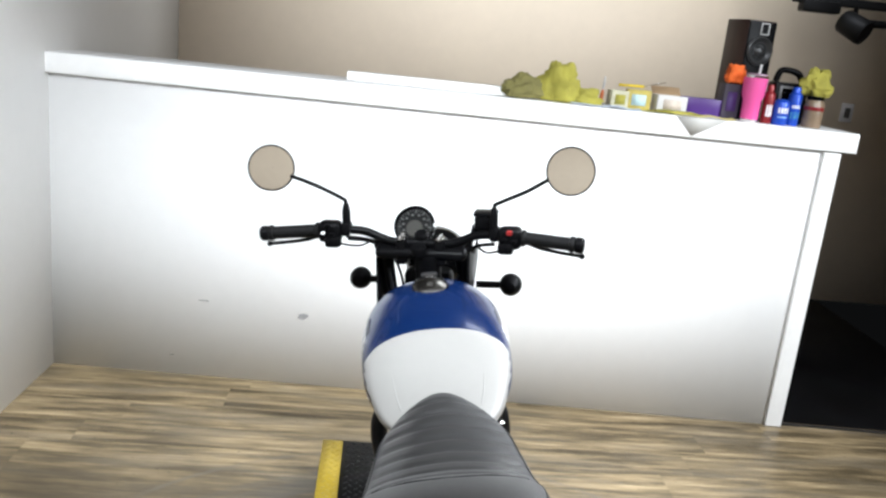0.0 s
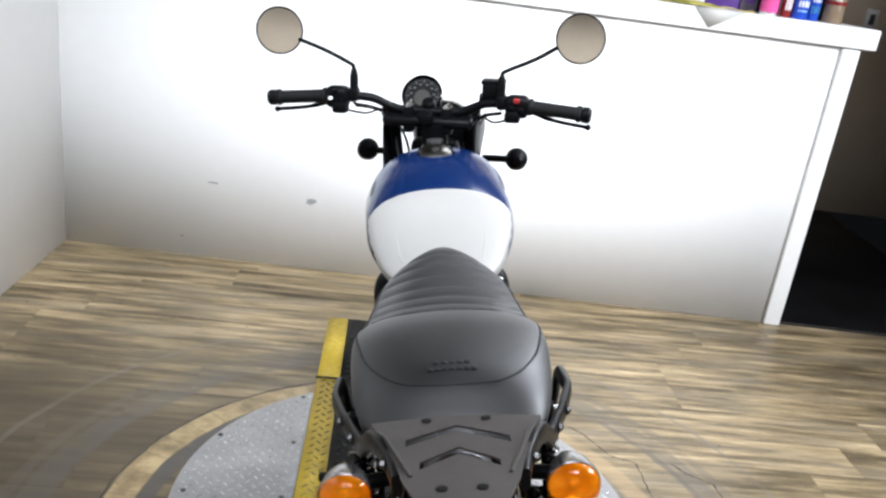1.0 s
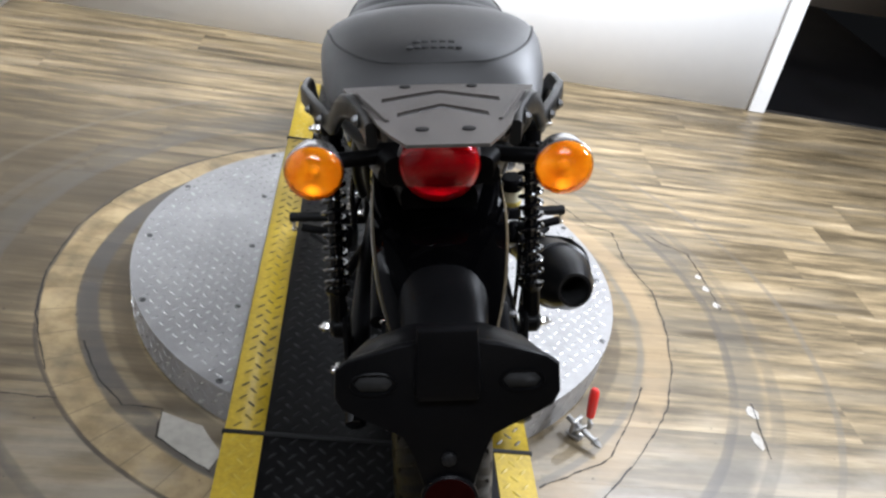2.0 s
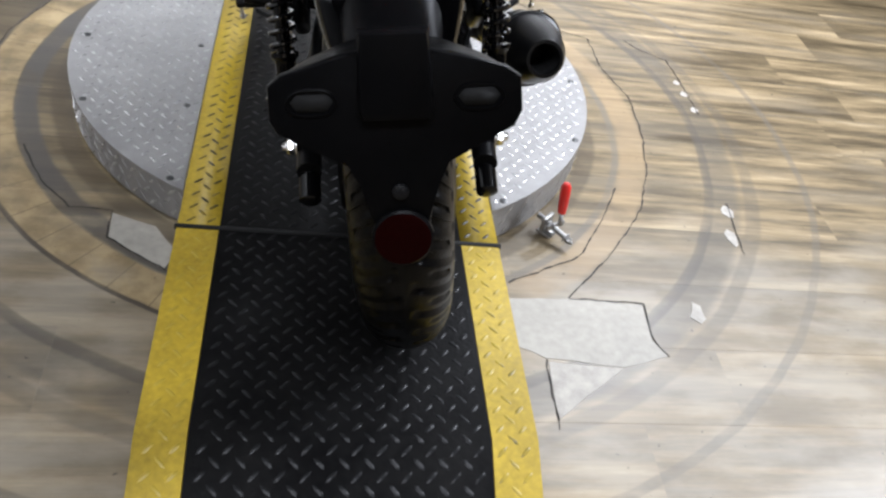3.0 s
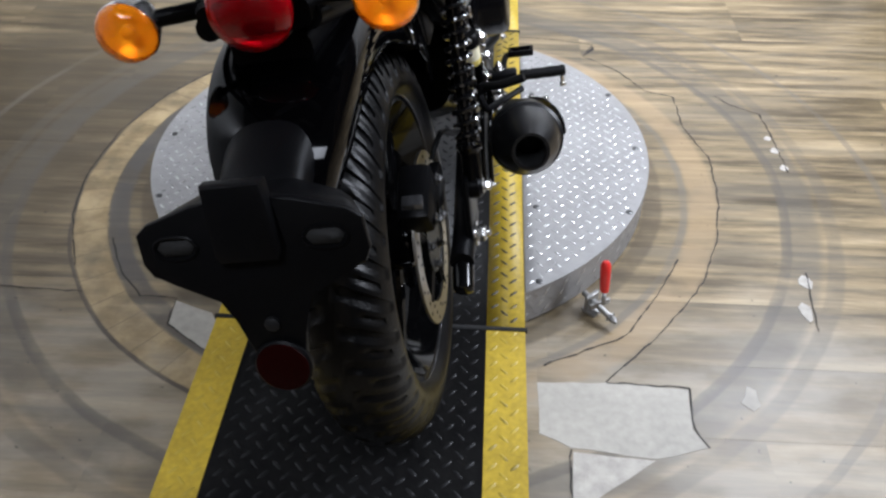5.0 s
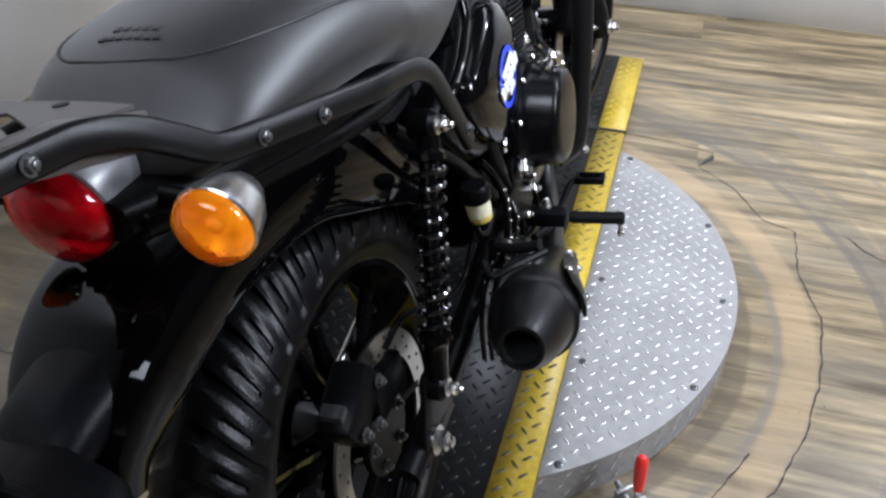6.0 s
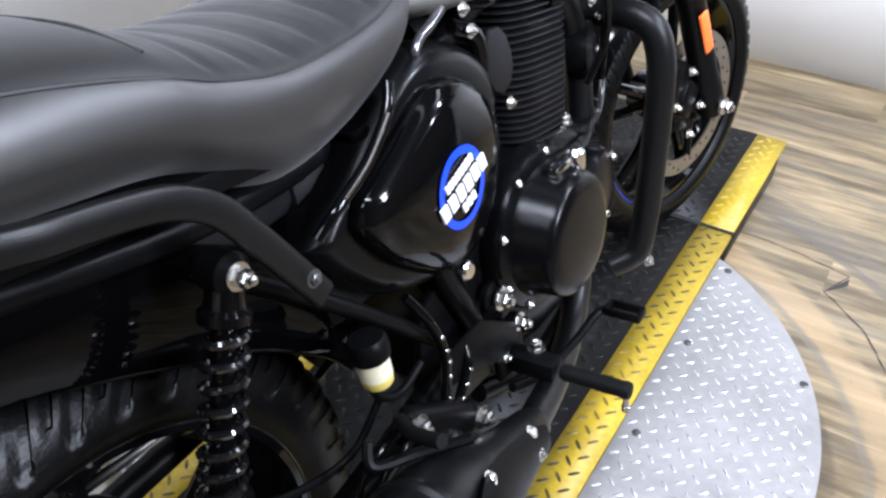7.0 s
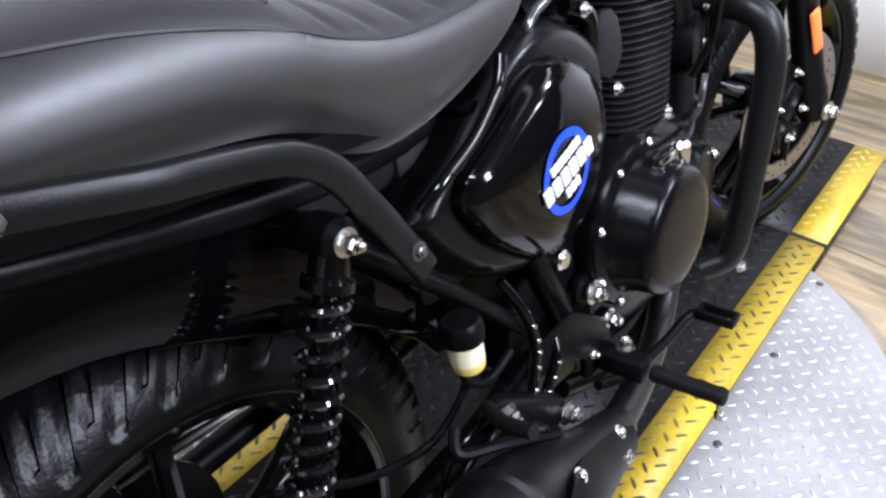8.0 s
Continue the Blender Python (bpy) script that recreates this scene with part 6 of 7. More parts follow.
# latch bracket, hoses and clips under the tank
tube("latch_bracket", [(0.112, -0.228, 0.752), (0.112, -0.25, 0.742), (0.112, -0.272, 0.735), (0.112, -0.284, 0.722), (0.114, -0.272, 0.712), (0.114, -0.252, 0.713)], 0.0055, M_SMOKE, BIKE, "bright bent bracket under the tank", seg=10)
for pts, r in (
    ([(0.1, -0.2, 0.72), (0.11, -0.175, 0.705), (0.108, -0.165, 0.67), (0.1, -0.17, 0.63)], 0.011),
    ([(0.09, -0.16, 0.735), (0.1, -0.12, 0.725), (0.085, -0.06, 0.735)], 0.007),
    ([(0.1, 0.1, 0.69), (0.12, 0.14, 0.66), (0.11, 0.16, 0.58), (0.09, 0.13, 0.52)], 0.006),
    ([(0.07, 0.26, 0.75), (0.1, 0.25, 0.7), (0.09, 0.22, 0.62), (0.08, 0.2, 0.5)], 0.006),
):
    tube("hose", pts, r, M_GLOSS, BIKE, "glossy black hose", seg=10)
for y, z in ((-0.19, 0.715), (-0.128, 0.605), (-0.2, 0.742), (0.1, 0.655)):
    bolt(BIKE, (0.118, y, z), X, 0.0055, 0.005)
# horn before the cylinder
bm = B()
put_lathe(bm, [(0.02, -0.03), (0.042, -0.02), (0.045, 0.0), (0.043, 0.012), (0.03, 0.016), (0.012, 0.018), (0.002, 0.018)], (0.06, 0.185, 0.55), (1, 0.3, 0), seg=28)
part("horn", bm, M_PLASTIC, BIKE, "round black horn")
bolt(BIKE, (0.08, 0.19, 0.55), (1, 0.3, 0), 0.006, 0.008)
# rear brake reservoir
bm = B()
put_lathe(bm, [(0.0145, 0), (0.0165, 0.003), (0.0172, 0.011)], (0.15, -0.476, 0.458), (-0.06, 0, 1), seg=22)
cup = part("fluid_cup", bm, M_FLUID_Y, BIKE, "amber brake fluid in its cup")
bm = B()
put_lathe(bm, [(0.0173, 0.011), (0.018, 0.036)], (0.15, -0.476, 0.458), (-0.06, 0, 1), seg=22)
part("cup_wall", bm, M_FLUID, cup, "translucent white cup")
bm = B()
put_lathe(bm, [(0.0205, 0.034), (0.0215, 0.04), (0.0215, 0.052), (0.018, 0.057), (0.004, 0.057)], (0.15, -0.476, 0.458), (-0.06, 0, 1), seg=22)
part("cup_lid", bm, M_PLASTIC, cup, "black screw lid")
# passenger footrest hangers, footrests, pedal
for s in (-1, 1):
    for pts, beads in (([(s * 0.13, -0.392, 0.5), (s * 0.143, -0.38, 0.467), (s * 0.15, -0.371, 0.425), (s * 0.15, -0.372, 0.391), (s * 0.15, -0.386, 0.345)], 5), ([(s * 0.14, -0.322, 0.39), (s * 0.15, -0.333, 0.368), (s * 0.15, -0.354, 0.34), (s * 0.15, -0.375, 0.322)], 4)):
        stay = tube("stay", pts, 0.0062, M_GLOSS, BIKE, "glossy black stay with small steel studs", seg=10)
        line = spline(pts, 6)
        for k in range(beads):
            bm = B()
            put_lathe(bm, [(0.0032, 0.0), (0.0026, 0.002), (0.001, 0.0028)], line[len(line) - 3 - 3 * k] + X * s * 0.0055, X * s, seg=10)
            part("stud", bm, M_STEEL, stay)
    bm = B()
    put_box(bm, (s * 0.16, -0.415, 0.352), (0.03, 0.14, 0.045), 0.012, Matrix.Rotation(radians(-37), 3, "X"), 3)
    hg = part("hanger_block", bm, M_SATIN, BIKE, "black footrest hanger")
    for y, z in ((-0.463, 0.396), (-0.358, 0.316), (-0.411, 0.322)):
        bolt(hg, (s * 0.176, y, z), X * s, 0.01, 0.011)
    tube("passenger_footrest", [(s * 0.165, -0.475, 0.412), (s * 0.195, -0.49, 0.42), (s * 0.235, -0.495, 0.432)], 0.0078, M_GRIP, BIKE, "folded passenger footrest", seg=12)
    tube("exhaust_hanger", [(s * 0.16, -0.52, 0.42), (s * 0.17, -0.53, 0.4), (s * 0.19, -0.49, 0.388), (s * 0.225, -0.44, 0.38)], 0.006, M_SATIN, BIKE, seg=8)
    # rider's footrest
    bm = B()
    put_lathe(bm, [(0.009, 0), (0.0115, 0.006), (0.0105, 0.02), (0.0115, 0.03), (0.0105, 0.05), (0.0115, 0.06), (0.0105, 0.078), (0.0118, 0.086), (0.01, 0.092), (0.004, 0.093)], (s * 0.21, -0.222, 0.287), (s, 0.02, 0.0), seg=16)
    fr = part("footrest", bm, M_GRIP, BIKE, "black rubber rider's footrest")
    bm = B()
    put_lathe(bm, [(0.004, 0), (0.004, 0.018), (0.006, 0.019), (0.006, 0.026), (0.002, 0.028)], (s * 0.295, -0.22, 0.279), (0, 0, -1), seg=10)
    part("feeler_bolt", bm, M_STEEL, fr)
    bm = B()
    put_box(bm, (s * 0.17, -0.222, 0.287), (0.07, 0.03, 0.03), 0.006)
    put_box(bm, (s * 0.13, -0.22, 0.3), (0.014, 0.06, 0.08), 0.005)
    fb = part("footrest_bracket", bm, M_SATIN, BIKE)
    bolt(fb, (s * 0.168, -0.21, 0.3), Z, 0.008, 0.01)
    bolt(fb, (s * 0.138, -0.2, 0.33), X * s, 0.009, 0.012)
    bolt(fb, (s * 0.138, -0.25, 0.31), X * s, 0.007, 0.01)
# heel guard and brake pedal
bm = B()
put_plate(bm, [(-0.375, 0.36), (-0.365, 0.4), (-0.29, 0.4), (-0.22, 0.345), (-0.215, 0.32), (-0.25, 0.31), (-0.33, 0.345)], 0.005, lambda a, b, c: Vector((0.142 + c, a, b)), 0.0015)
part("heel_guard", bm, M_SATIN, BIKE, "black heel guard")
tube("brake_pedal", [(0.15, -0.25, 0.26), (0.16, -0.18, 0.235), (0.165, -0.1, 0.228), (0.17, -0.03, 0.232), (0.19, -0.022, 0.234)], 0.007, M_SATIN, BIKE, "black brake pedal")
bm = B()
for dy in (-0.011, 0.011):
    put_box(bm, (0.205, -0.018 + dy, 0.236), (0.056, 0.006, 0.014), 0.002)
for dx in (-0.025, 0.025):
    put_box(bm, (0.205 + dx, -0.018, 0.236), (0.007, 0.026, 0.013), 0.002)
part("pedal_pad", bm, M_SATIN, BIKE)
tube("gear_lever", [(-0.15, -0.2, 0.27), (-0.16, -0.08, 0.27), (-0.17, 0.01, 0.29), (-0.2, 0.01, 0.29)], 0.007, M_SATIN, BIKE)
for dx in (0.0, 0.012):
    tube("hose", [(0.15 + dx, -0.56, 0.27), (0.155 + dx, -0.555, 0.34), (0.16 + dx, -0.53 + dx, 0.39 - dx), (0.165 + dx, -0.49, 0.4 - dx), (0.165, -0.45, 0.385)], 0.0042, M_GLOSS, BIKE, "glossy black hose", seg=10)
tube("hose", [(0.14, -0.478, 0.46), (0.14, -0.47, 0.43), (0.14, -0.44, 0.41), (0.14, -0.4, 0.42)], 0.005, M_PLASTIC, BIKE)
# side stand on the left
tube("side_stand", [(-0.1, -0.12, 0.2), (-0.17, -0.1, 0.1), (-0.235, -0.08, -0.032)], 0.0125, M_SATIN, BIKE, "black side stand", curved=False)
bm = B()
put_plate(bm, [(-0.03, -0.025), (0.03, -0.025), (0.035, 0.02), (-0.035, 0.02)], 0.006, lambda a, b, c: Vector((-0.238 + a * 0.98, -0.075 + b, -0.0405 + c + a * 0.19)), 0.0015)
part("stand_foot", bm, M_SATIN, BIKE)

# ---- things on the ledge (placed along the partition: x along, y behind, z from the ledge) ----
LEDGE_Z = WALL_TOP + LEDGE + 0.002


def at_ledge(x, y, turn=0.0, z=0.0):
    return M_ALONG @ pose(x, y, LEDGE_Z + z, 0, 0, turn)


def cloth(name, size, height, material, label, m, seed, folds=4.0):
    """A crumpled cloth: a thick, folded heap with an uneven rim."""
    n, m2 = 44, 26
    bm = B()
    rings = []
    for i in range(1, m2):
        b = math.pi * i / m2 - math.pi / 2
        ring = []
        for k in range(n):
            a = 2 * math.pi * k / n
            d = Vector((math.cos(a) * math.cos(b), math.sin(a) * math.cos(b), math.sin(b)))
            lump = 1 + 0.45 * noise.noise(d * 1.3 + Vector((seed, 0, 0)))
            fold = abs(noise.noise(Vector((d.x * folds * 0.5, d.y * folds * 0.9, d.z * folds * 0.7 + seed))))
            crease = abs(noise.noise(Vector((d.x * 6, d.y * 4, d.z * 5 - seed))))
            r = lump - 0.5 * (0.35 - min(0.35, fold)) - 0.16 * (0.3 - min(0.3, crease))
            p = Vector((d.x * size[0], d.y * size[1], d.z * height * 0.62)) * r
            p.z = max(0.002 + 0.004 * fold, p.z + height * 0.42)
            ring.append(p)
        rings.append(ring)
    put_rings(bm, rings)
    ob = part(name, bm, material, sharp=70)
    ob.matrix_world = m
    return tagged(ob, label, "cloth", "cloths on the ledge")


M_CLOTH = mat("yellow_microfibre", (0.3, 0.27, 0.045), 0.95, vary=0.22, scale=20, bump=0.6, bump_scale=260)
M_CLOTH_D = mat("olive_microfibre", (0.14, 0.125, 0.04), 0.95, vary=0.25, scale=20, bump=0.6, bump_scale=260)
M_CLOTH_O = mat("orange_cloth", (0.75, 0.13, 0.02), 0.95, vary=0.15, scale=20, bump=0.5, bump_scale=260)
M_PAPER = mat("white_card", (0.55, 0.54, 0.52), 0.7, vary=0.05, scale=9)
M_CARD = mat("brown_card", (0.3, 0.2, 0.11), 0.8, vary=0.15, scale=12)
cloth("cloth", (0.11, 0.06), 0.105, M_CLOTH_D, "olive microfibre cloth heaped on the ledge", at_ledge(1.985, 0.09, 20), 1.3)
cloth("cloth", (0.085, 0.045), 0.165, M_CLOTH, "yellow microfibre cloth bunched into a tall lump", at_ledge(2.12, 0.08, -25), 4.7, 7.0)
cloth("cloth", (0.075, 0.04), 0.07, M_CLOTH, "crumpled yellow cloth on the ledge", at_ledge(2.25, 0.07, 0), 6.6, 7.0)
cloth("cloth", (0.12, 0.035), 0.018, M_CLOTH, "flat yellow cloth hanging to the ledge's edge", at_ledge(2.62, 0.035, 3), 2.2)


def crate(name, size, material, label, m, category="box", lid=None, print_m=None):
    """A small open-topped carton with thick walls, flaps and a printed panel."""
    w, d, h = size
    ob = thing(name, label, category, m=m)
    bm = B()
    t = 0.0025
    put_box(bm, (0, 0, t / 2), (w, d, t))
    for sx, sy, lx, ly in ((0, -d / 2, w, t), (0, d / 2, w, t), (-w / 2, 0, t, d), (w / 2, 0, t, d)):
        put_box(bm, (sx, sy, h / 2), (lx, ly, h), 0.0006)
    part("body", bm, material, ob)
    if lid:
        bm = B()
        put_box(bm, (0, d / 2 + 0.02, h + 0.015), (w, 0.0025, 0.055), 0.0006, Matrix.Rotation(radians(-50), 3, "X"))
        part("flap", bm, lid, ob)
    if print_m:
        bm = B()
        put_box(bm, (0, -d / 2 - 0.0022, h * 0.5), (w * 0.62, 0.001, h * 0.55))
        part("printed_panel", bm, print_m, ob)
    return ob


crate("small_box", (0.13, 0.08, 0.075), M_PAPER, "small white carton with an open flap", at_ledge(2.62, 0.1, 4), lid=M_CARD, print_m=mat("cream_print", (0.58, 0.5, 0.42), 0.6))
crate("small_box", (0.1, 0.07, 0.085), mat("yellow_card", (0.42, 0.34, 0.08), 0.7, vary=0.2, scale=30), "yellow packet with a pale blue note", at_ledge(2.48, 0.1, -6), print_m=mat("pale_blue_note", (0.45, 0.6, 0.6), 0.7))
crate("small_box", (0.075, 0.06, 0.075), mat("cream_card", (0.42, 0.4, 0.28), 0.7, vary=0.2, scale=30), "cream packet beside the yellow one", at_ledge(2.39, 0.09, 8), print_m=M_CLOTH)
crate("purple_case", (0.2, 0.1, 0.075), mat("purple_plastic", (0.06, 0.02, 0.15), 0.4, vary=0.2), "flat purple plastic case", at_ledge(2.78, 0.17, 0), "case")
# paper sheets
for x, y, w, d, turn, col, lab in ((2.33, 0.03, 0.3, 0.06, -2, (0.5, 0.56, 0.66), "pale blue folded paper on the ledge"), (2.75, 0.02, 0.28, 0.05, 2, (0.66, 0.58, 0.2), "yellow paper sheet on the ledge")):
    bm = B()
    n = 14
    rings = []
    for i in range(n + 1):
        xx = -w / 2 + w * i / n
        z = 0.004 + 0.005 * math.sin(i * 0.9) * (i / n)
        rings.append([Vector((xx, -d / 2, z)), Vector((xx, d / 2, z + 0.003)), Vector((xx, d / 2, z + 0.0045)), Vector((xx, -d / 2, z + 0.0015))])
    put_rings(bm, rings)
    ob = part("paper", bm, mat("paper_sheet", col, 0.7, vary=0.1))
    ob.matrix_world = at_ledge(x, y, turn)
    tagged(ob, lab, "paper", "papers on the ledge")
bm = B()
put_plate(bm, [(-0.11, 0.0), (0.11, 0.0), (-0.035, -0.078)], 0.0012, lambda a, b, c: Vector((a, -c, b)))
ob = part("paper_corner", bm, mat("grey_paper", (0.5, 0.49, 0.46), 0.7, vary=0.06))
ob.matrix_world = at_ledge(2.735, -0.033, 0)
tagged(ob, "corner of a grey paper sheet hanging over the ledge", "paper")
slab("trim_board", (1.565, 0.12, 0.02), (0.7, 0.07, 0.038), M_TRIM, "white painted board lying on the ledge", "board", at_ledge(0, 0), 0.004)

# marker brush standing up
br = thing("brush", "slim brush with an orange handle on the ledge", "brush", m=at_ledge(2.32, 0.1))
bm = B()
put_lathe(bm, [(0.007, 0), (0.008, 0.05), (0.005, 0.07)], (0, 0, 0), (0.05, 0, 1), seg=12)
part("handle", bm, mat("orange_plastic", (0.5, 0.12, 0.03), 0.4), br)
bm = B()
put_lathe(bm, [(0.005, 0.07), (0.006, 0.1), (0.004, 0.125), (0.002, 0.128)], (0, 0, 0), (0.05, 0, 1), seg=12)
part("tip", bm, mat("pale_tip", (0.4, 0.38, 0.36), 0.5), br)
tool = thing("scraper", "metal scraper with a yellow handle lying on the packets", "tool", m=at_ledge(2.46, 0.1, 0, 0.092))
bm = B()
put_tube(bm, [(-0.07, 0, 0.006), (0.04, 0, 0.008)], 0.006, 8, curved=False)
part("handle", bm, mat("yellow_handle", (0.7, 0.5, 0.02), 0.4), tool)
bm = B()
put_plate(bm, [(0.04, -0.008), (0.13, -0.014), (0.13, 0.014), (0.04, 0.008)], 0.002, lambda a, b, c: Vector((a, b, 0.008 + c + (a - 0.04) * 0.28)))
part("blade", bm, M_STEEL, tool)


def bottle(name, prof, material, label, m, category, parts=()):
    ob = thing(name, label, category, m=m)
    bm = B()
    put_lathe(bm, prof, (0, 0, 0), (0, 0, 1), seg=30)
    part("body", bm, material, ob)
    for nm, pr, mt in parts:
        bm = B()
        put_lathe(bm, pr, (0, 0, 0), (0, 0, 1), seg=26)
        part(nm, bm, mt, ob)
    return ob


def bars(ob, r, z, w, h, n, material, turn=-90):
    """Writing that cannot be read: bars bent round a can."""
    bm = B()
    for k in range(n):
        a0 = radians(turn) + (k - (n - 1) / 2) * w / n / r
        half_w = w / n * 0.36 / r
        f = [Vector((r * math.cos(a), r * math.sin(a), zz)) for a, zz in ((a0 - half_w, z), (a0 + half_w, z), (a0 + half_w, z + h), (a0 - half_w, z + h))]
        bm.faces.new([bm.verts.new(v) for v in f])
    part("print", bm, material, ob)


M_PINK = mat("pink_powder_coat", (0.7, 0.09, 0.3), 0.4, vary=0.06)
tum = bottle("tumbler", [(0.036, 0), (0.037, 0.005), (0.038, 0.09), (0.047, 0.115), (0.05, 0.19)], M_PINK, "bright pink steel tumbler on the ledge", at_ledge(2.965, 0.06), "tumbler",
             (("base_ring", [(0.0365, -0.001), (0.038, 0.002), (0.0385, 0.012)], M_CHROME), ("rim", [(0.0502, 0.188), (0.0505, 0.196), (0.047, 0.198)], M_CHROME), ("lid", [(0.047, 0.196), (0.046, 0.205), (0.03, 0.207), (0.002, 0.207)], mat("clear_lid", (0.6, 0.4, 0.5), 0.1, trans=0.5))))
bm = B()
put_tube(bm, [(0.01, 0.0, 0.2), (0.012, 0, 0.245)], 0.005, 10, curved=False)
part("straw", bm, M_PAPER, tum)
cloth("cloth", (0.048, 0.045), 0.085, M_CLOTH_O, "orange cloth stuffed behind the tumbler", at_ledge(2.9, 0.13, 0, 0.152), 9.3)
M_CANBLUE = mat("blue_can", (0.01, 0.06, 0.42), 0.3, 0.2, vary=0.12)
M_CANRED = mat("red_can", (0.2, 0.012, 0.015), 0.3, 0.2, vary=0.12)
crate("carton", (0.07, 0.08, 0.15), mat("dark_card", (0.05, 0.04, 0.06), 0.6, vary=0.3, scale=25), "dark carton standing behind the tumbler", at_ledge(2.895, 0.15, 0), print_m=mat("violet_print", (0.1, 0.05, 0.2), 0.5))
spray = [(0.026, 0), (0.027, 0.004), (0.027, 0.12), (0.024, 0.13), (0.018, 0.135)]
cap_p = [(0.018, 0.133), (0.018, 0.16), (0.014, 0.166), (0.002, 0.166)]
o = bottle("spray_can", [(r * 0.85, z) for r, z in spray], M_CANRED, "red spray can with a red cap", at_ledge(3.043, 0.07), "can", (("cap", [(r * 0.75, z) for r, z in cap_p], M_CANRED),))
bars(o, 0.0235, 0.03, 0.03, 0.05, 3, M_DECAL)
o = bottle("spray_can", [(r * 1.25, z * 0.78) for r, z in spray], M_CANBLUE, "squat blue can with white lettering", at_ledge(3.098, 0.06), "can", (("cap", [(0.024, 0.1), (0.024, 0.108), (0.002, 0.11)], M_CANBLUE),))
bars(o, 0.0342, 0.05, 0.05, 0.024, 4, M_DECAL)
bars(o, 0.0342, 0.03, 0.045, 0.008, 6, mat("pale_blue_print", (0.3, 0.5, 0.8), 0.4))
o = bottle("spray_can", [(r * 1.05, z * 1.05) for r, z in spray], M_CANBLUE, "tall blue spray can with a pale label", at_ledge(3.163, 0.085), "can", (("cap", cap_p, M_CANBLUE),))
bars(o, 0.0288, 0.075, 0.04, 0.014, 4, M_DECAL)
bars(o, 0.0288, 0.03, 0.04, 0.03, 2, mat("green_print", (0.1, 0.4, 0.35), 0.4))
o = bottle("jar", [(0.04, 0), (0.042, 0.006), (0.042, 0.1), (0.036, 0.112), (0.034, 0.12)], mat("amber_plastic", (0.28, 0.2, 0.13), 0.25, trans=0.3, vary=0.2), "cloudy brown jar with a red band", at_ledge(3.25, 0.08), "jar", (("band", [(0.0424, 0.075), (0.0428, 0.078), (0.0428, 0.088), (0.0424, 0.091)], M_CANRED), ("lid", [(0.034, 0.118), (0.036, 0.122), (0.036, 0.135), (0.002, 0.137)], M_PLASTIC)))
cloth("cloth", (0.085, 0.055), 0.12, M_CLOTH, "yellow cloth draped over the jar", at_ledge(3.255, 0.1, 25, 0.13), 12.2, 8.0)
# dark machine behind the cans
mach = thing("bench_tool", "dark grey bench tool with a black screen behind the cans", "tool", m=at_ledge(3.17, 0.2))
bm = B()
put_box(bm, (0, 0, 0.09), (0.15, 0.1, 0.18), 0.012)
part("body", bm, M_MATTE, mach)
bm = B()
put_box(bm, (0, -0.052, 0.13), (0.11, 0.006, 0.07), 0.003)
part("bezel", bm, mat("grey_bezel", (0.25, 0.25, 0.25), 0.4), mach)
bm = B()
put_box(bm, (0, -0.056, 0.13), (0.09, 0.003, 0.05), 0.001)
part("screen", bm, M_GLOSS, mach)
bm = B()
put_tube(bm, [(-0.06, 0, 0.18), (-0.04, 0, 0.23), (0.03, 0, 0.225), (0.06, 0, 0.19)], 0.014, 10)
part("handle", bm, M_PLASTIC, mach)
# loudspeaker
spk = thing("loudspeaker", "tall dark brown wooden loudspeaker with a round driver", "loudspeaker", m=at_ledge(2.975, 0.25, 14))
bm = B()
put_box(bm, (0, 0, 0.215), (0.14, 0.16, 0.43), 0.003)
part("cabinet", bm, mat("dark_walnut", (0.035, 0.016, 0.012), 0.45, vary=0.4, scale=4, stretch=(6, 6, 0.6)), spk)
bm = B()
put_box(bm, (0.0, -0.083, 0.215), (0.134, 0.008, 0.42), 0.002)
part("baffle", bm, M_PLASTIC, spk)
bm = B()
put_lathe(bm, [(0.062, 0.0), (0.064, 0.008), (0.056, 0.012), (0.05, 0.006), (0.03, -0.004), (0.022, 0.004), (0.012, 0.01), (0.001, 0.012)], (0.0, -0.087, 0.3), (0, -1, 0), seg=36)
part("driver", bm, mat("driver_cone", (0.03, 0.03, 0.03), 0.35, 0.3), spk, "round grey driver")
bm = B()
for x0, z0, lx, lz in ((0.025, 0.418, 0.044, 0.006), (0.025, 0.372, 0.044, 0.006), (0.006, 0.395, 0.006, 0.05), (0.044, 0.395, 0.006, 0.05)):
    put_box(bm, (x0 - 0.015, -0.089, z0), (lx, 0.006, lz), 0.001)
part("horn_frame", bm, mat("grey_frame", (0.3, 0.3, 0.29), 0.4), spk, "grey rectangular horn frame")

# light switch on the far wall, dark track with a spotlight above
sw2 = thing("wall_socket", "small grey socket plate on the far wall", "socket")
bm = B()
put_box(bm, (3.08, 3.885, 1.386), (0.09, 0.012, 0.13), 0.004)
part("plate", bm, mat("grey_plate", (0.3, 0.28, 0.27), 0.5), sw2)
bm = B()
put_box(bm, (3.08, 3.877, 1.386), (0.04, 0.008, 0.07), 0.003)
part("rocker", bm, M_SMOKE, sw2)
trk = thing("track_light", "black ceiling track with a switched-off spotlight head", "spotlight")
bm = B()
put_box(bm, (3.1, 3.3, 2.06), (1.7, 0.06, 0.05), 0.006)
for x in (2.4, 3.7):
    put_tube(bm, [(x, 3.3, 2.08), (x, 3.3, 2.92)], 0.012, 8, curved=False)
part("track", bm, M_MATTE, trk)
bm = B()
put_box(bm, (2.41, 3.28, 2.02), (0.24, 0.08, 0.07), 0.01)
part("driver_box", bm, M_MATTE, trk)
bm = B()
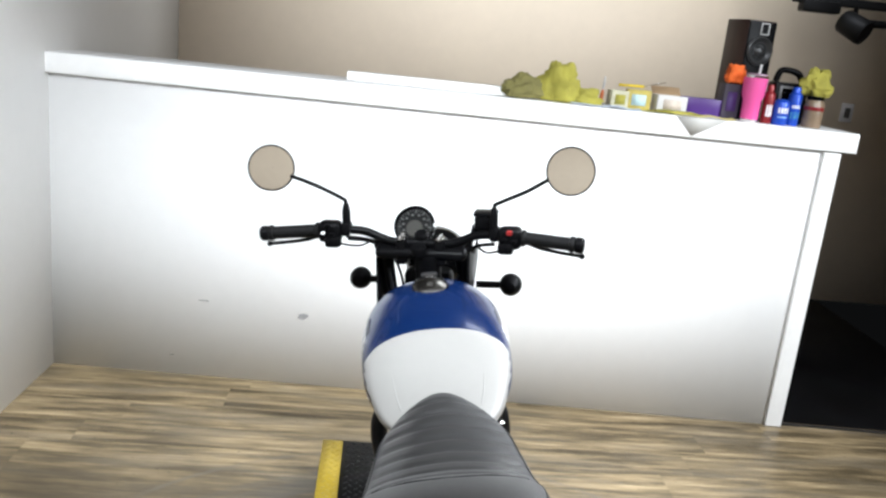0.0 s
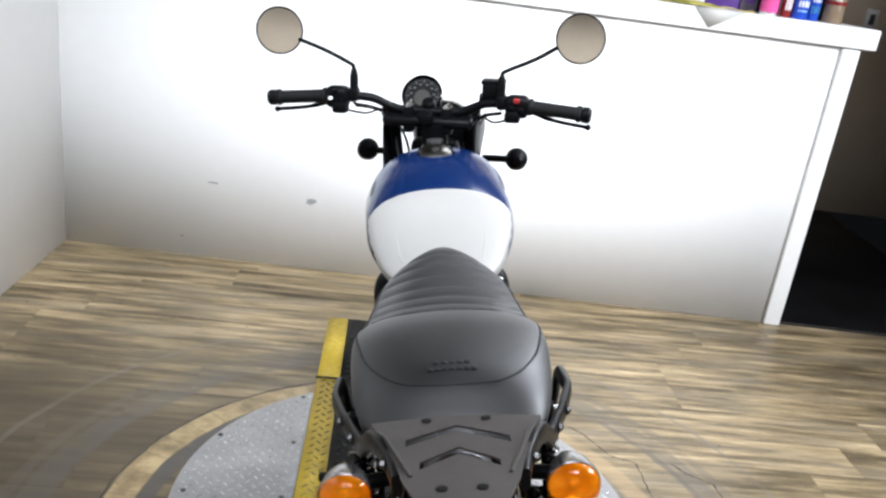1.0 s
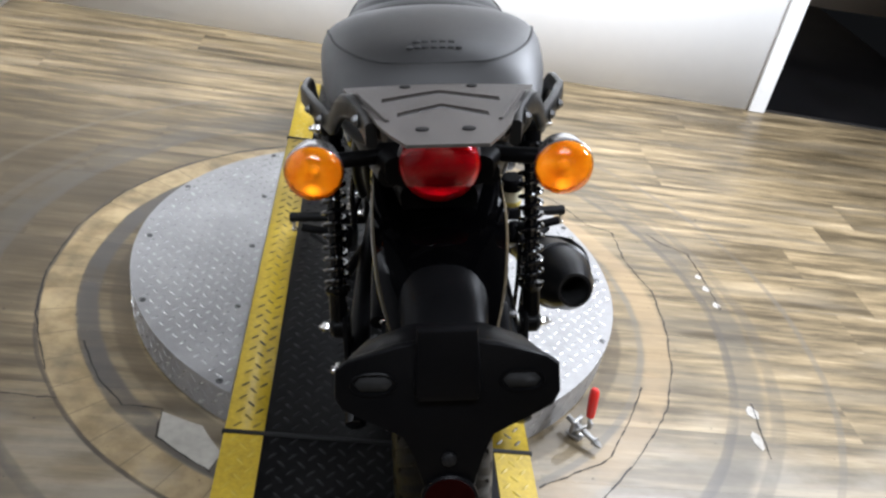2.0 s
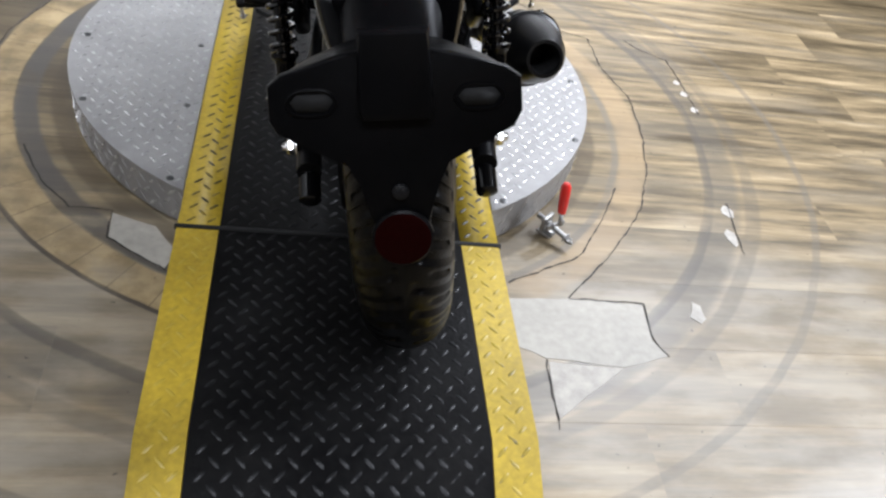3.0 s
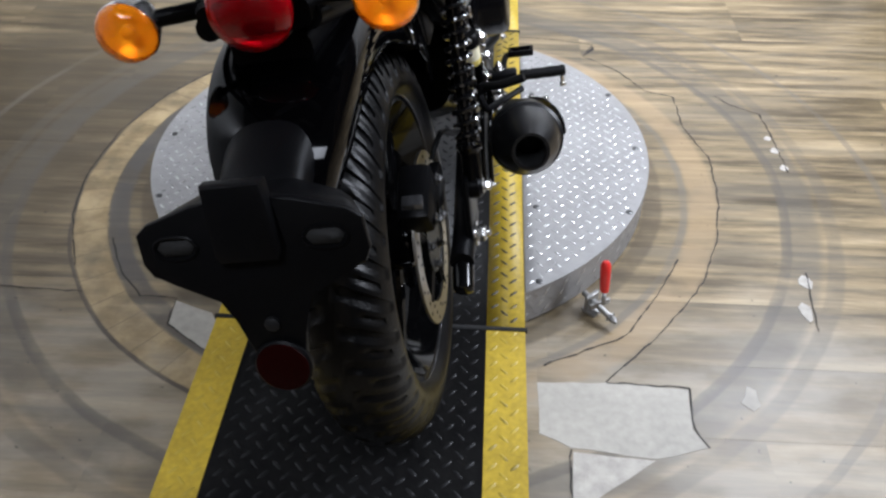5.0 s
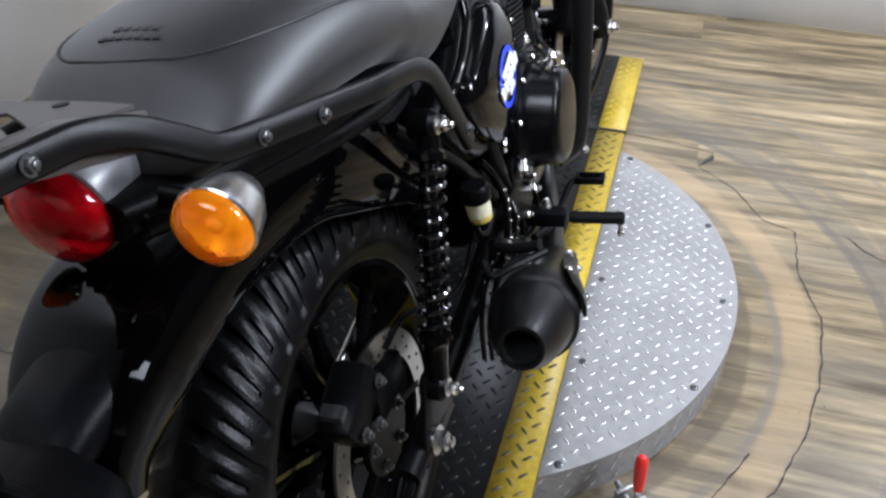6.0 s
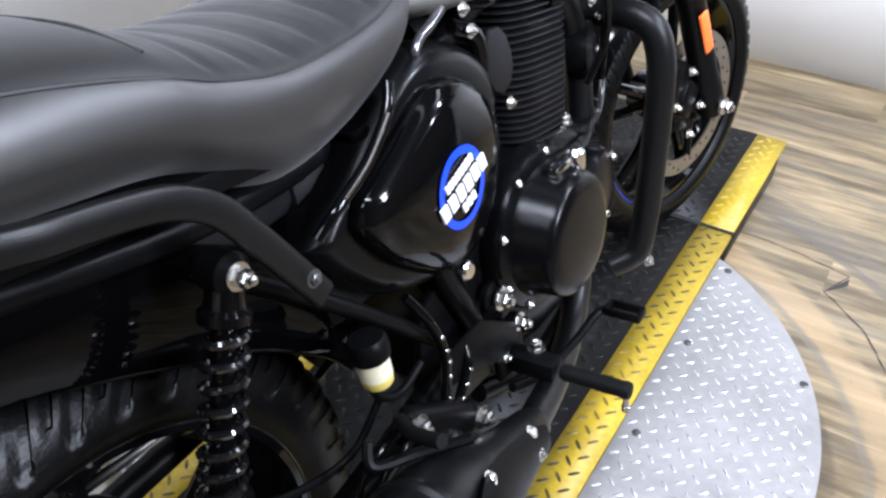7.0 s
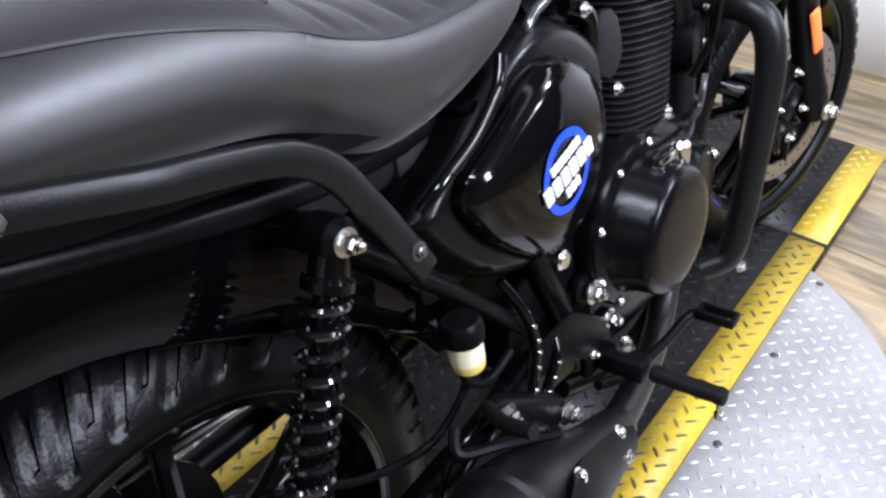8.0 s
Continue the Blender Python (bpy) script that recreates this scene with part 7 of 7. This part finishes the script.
put_lathe(bm, [(0.06, -0.09), (0.072, -0.075), (0.078, 0.06), (0.074, 0.08), (0.066, 0.07)], (2.655, 3.28, 1.925), (0.55, -0.7, -0.45), seg=26)
put_tube(bm, [(2.655, 3.3, 1.96), (2.655, 3.3, 2.05)], 0.015, 8, curved=False)
part("spot_head", bm, M_MATTE, trk)
bm = B()
put_tube(bm, [(2.7, 3.3, 1.952), (3.85, 3.3, 1.99)], 0.024, 12, curved=False)
part("arm", bm, M_MATTE, trk)

# ---- vinyl planks of the floor ----
floor_base = slab("floor", (1.15, -2.2, -0.06), (5.7, 7.6, 0.1), M_SUBFLOOR, "wood-look vinyl plank floor with round worn tracks", "floor")
floor_base.location.z = 0.0
PLANK_W, PLANK_L = 0.178, 1.22
shared = {}


def plank_mesh(x0, x1):
    key = round(x1 - x0, 3)
    if key not in shared:
        bm = B()
        g = 0.0002
        w, l = PLANK_W - g, key
        put_rings(bm, [[Vector((-l / 2, -w / 2 + i, z)), Vector((l / 2, -w / 2 + i, z)), Vector((l / 2, w / 2 - i, z)), Vector((-l / 2, w / 2 - i, z))] for z, i in ((-0.008, 0), (-0.0002, 0), (0.0, 0.0003))])
        shared[key] = finish("plank", bm, M_FLOOR, 20)
        shared[key].polygons.foreach_set("use_smooth", [False] * len(shared[key].polygons))
    return shared[key]


rp = random.Random(11)
y, row = -5.6, 0
while y < 2.2:
    x = -1.62 - rp.uniform(0.05, 1.0)
    while x < 4.0:
        x0, x1 = max(x, -1.62), min(x + PLANK_L, 3.95)
        yc = y + PLANK_W / 2
        edge = 1.851 - 0.0507 * ((x0 + x1) / 2 + 1.559) + 0.1
        far = yc < -2.6 or (x0 > 2.6)
        if x1 - x0 > 0.03 and yc - PLANK_W / 2 < edge - 0.02 and not (far and yc < -3.2):
            top = min(yc + PLANK_W / 2, edge)
            ob = new("plank", plank_mesh(x0, x1))
            ob.location = ((x0 + x1) / 2, yc, 0)
            ob.parent = floor_base
        x += PLANK_L
    y += PLANK_W
    row += 1
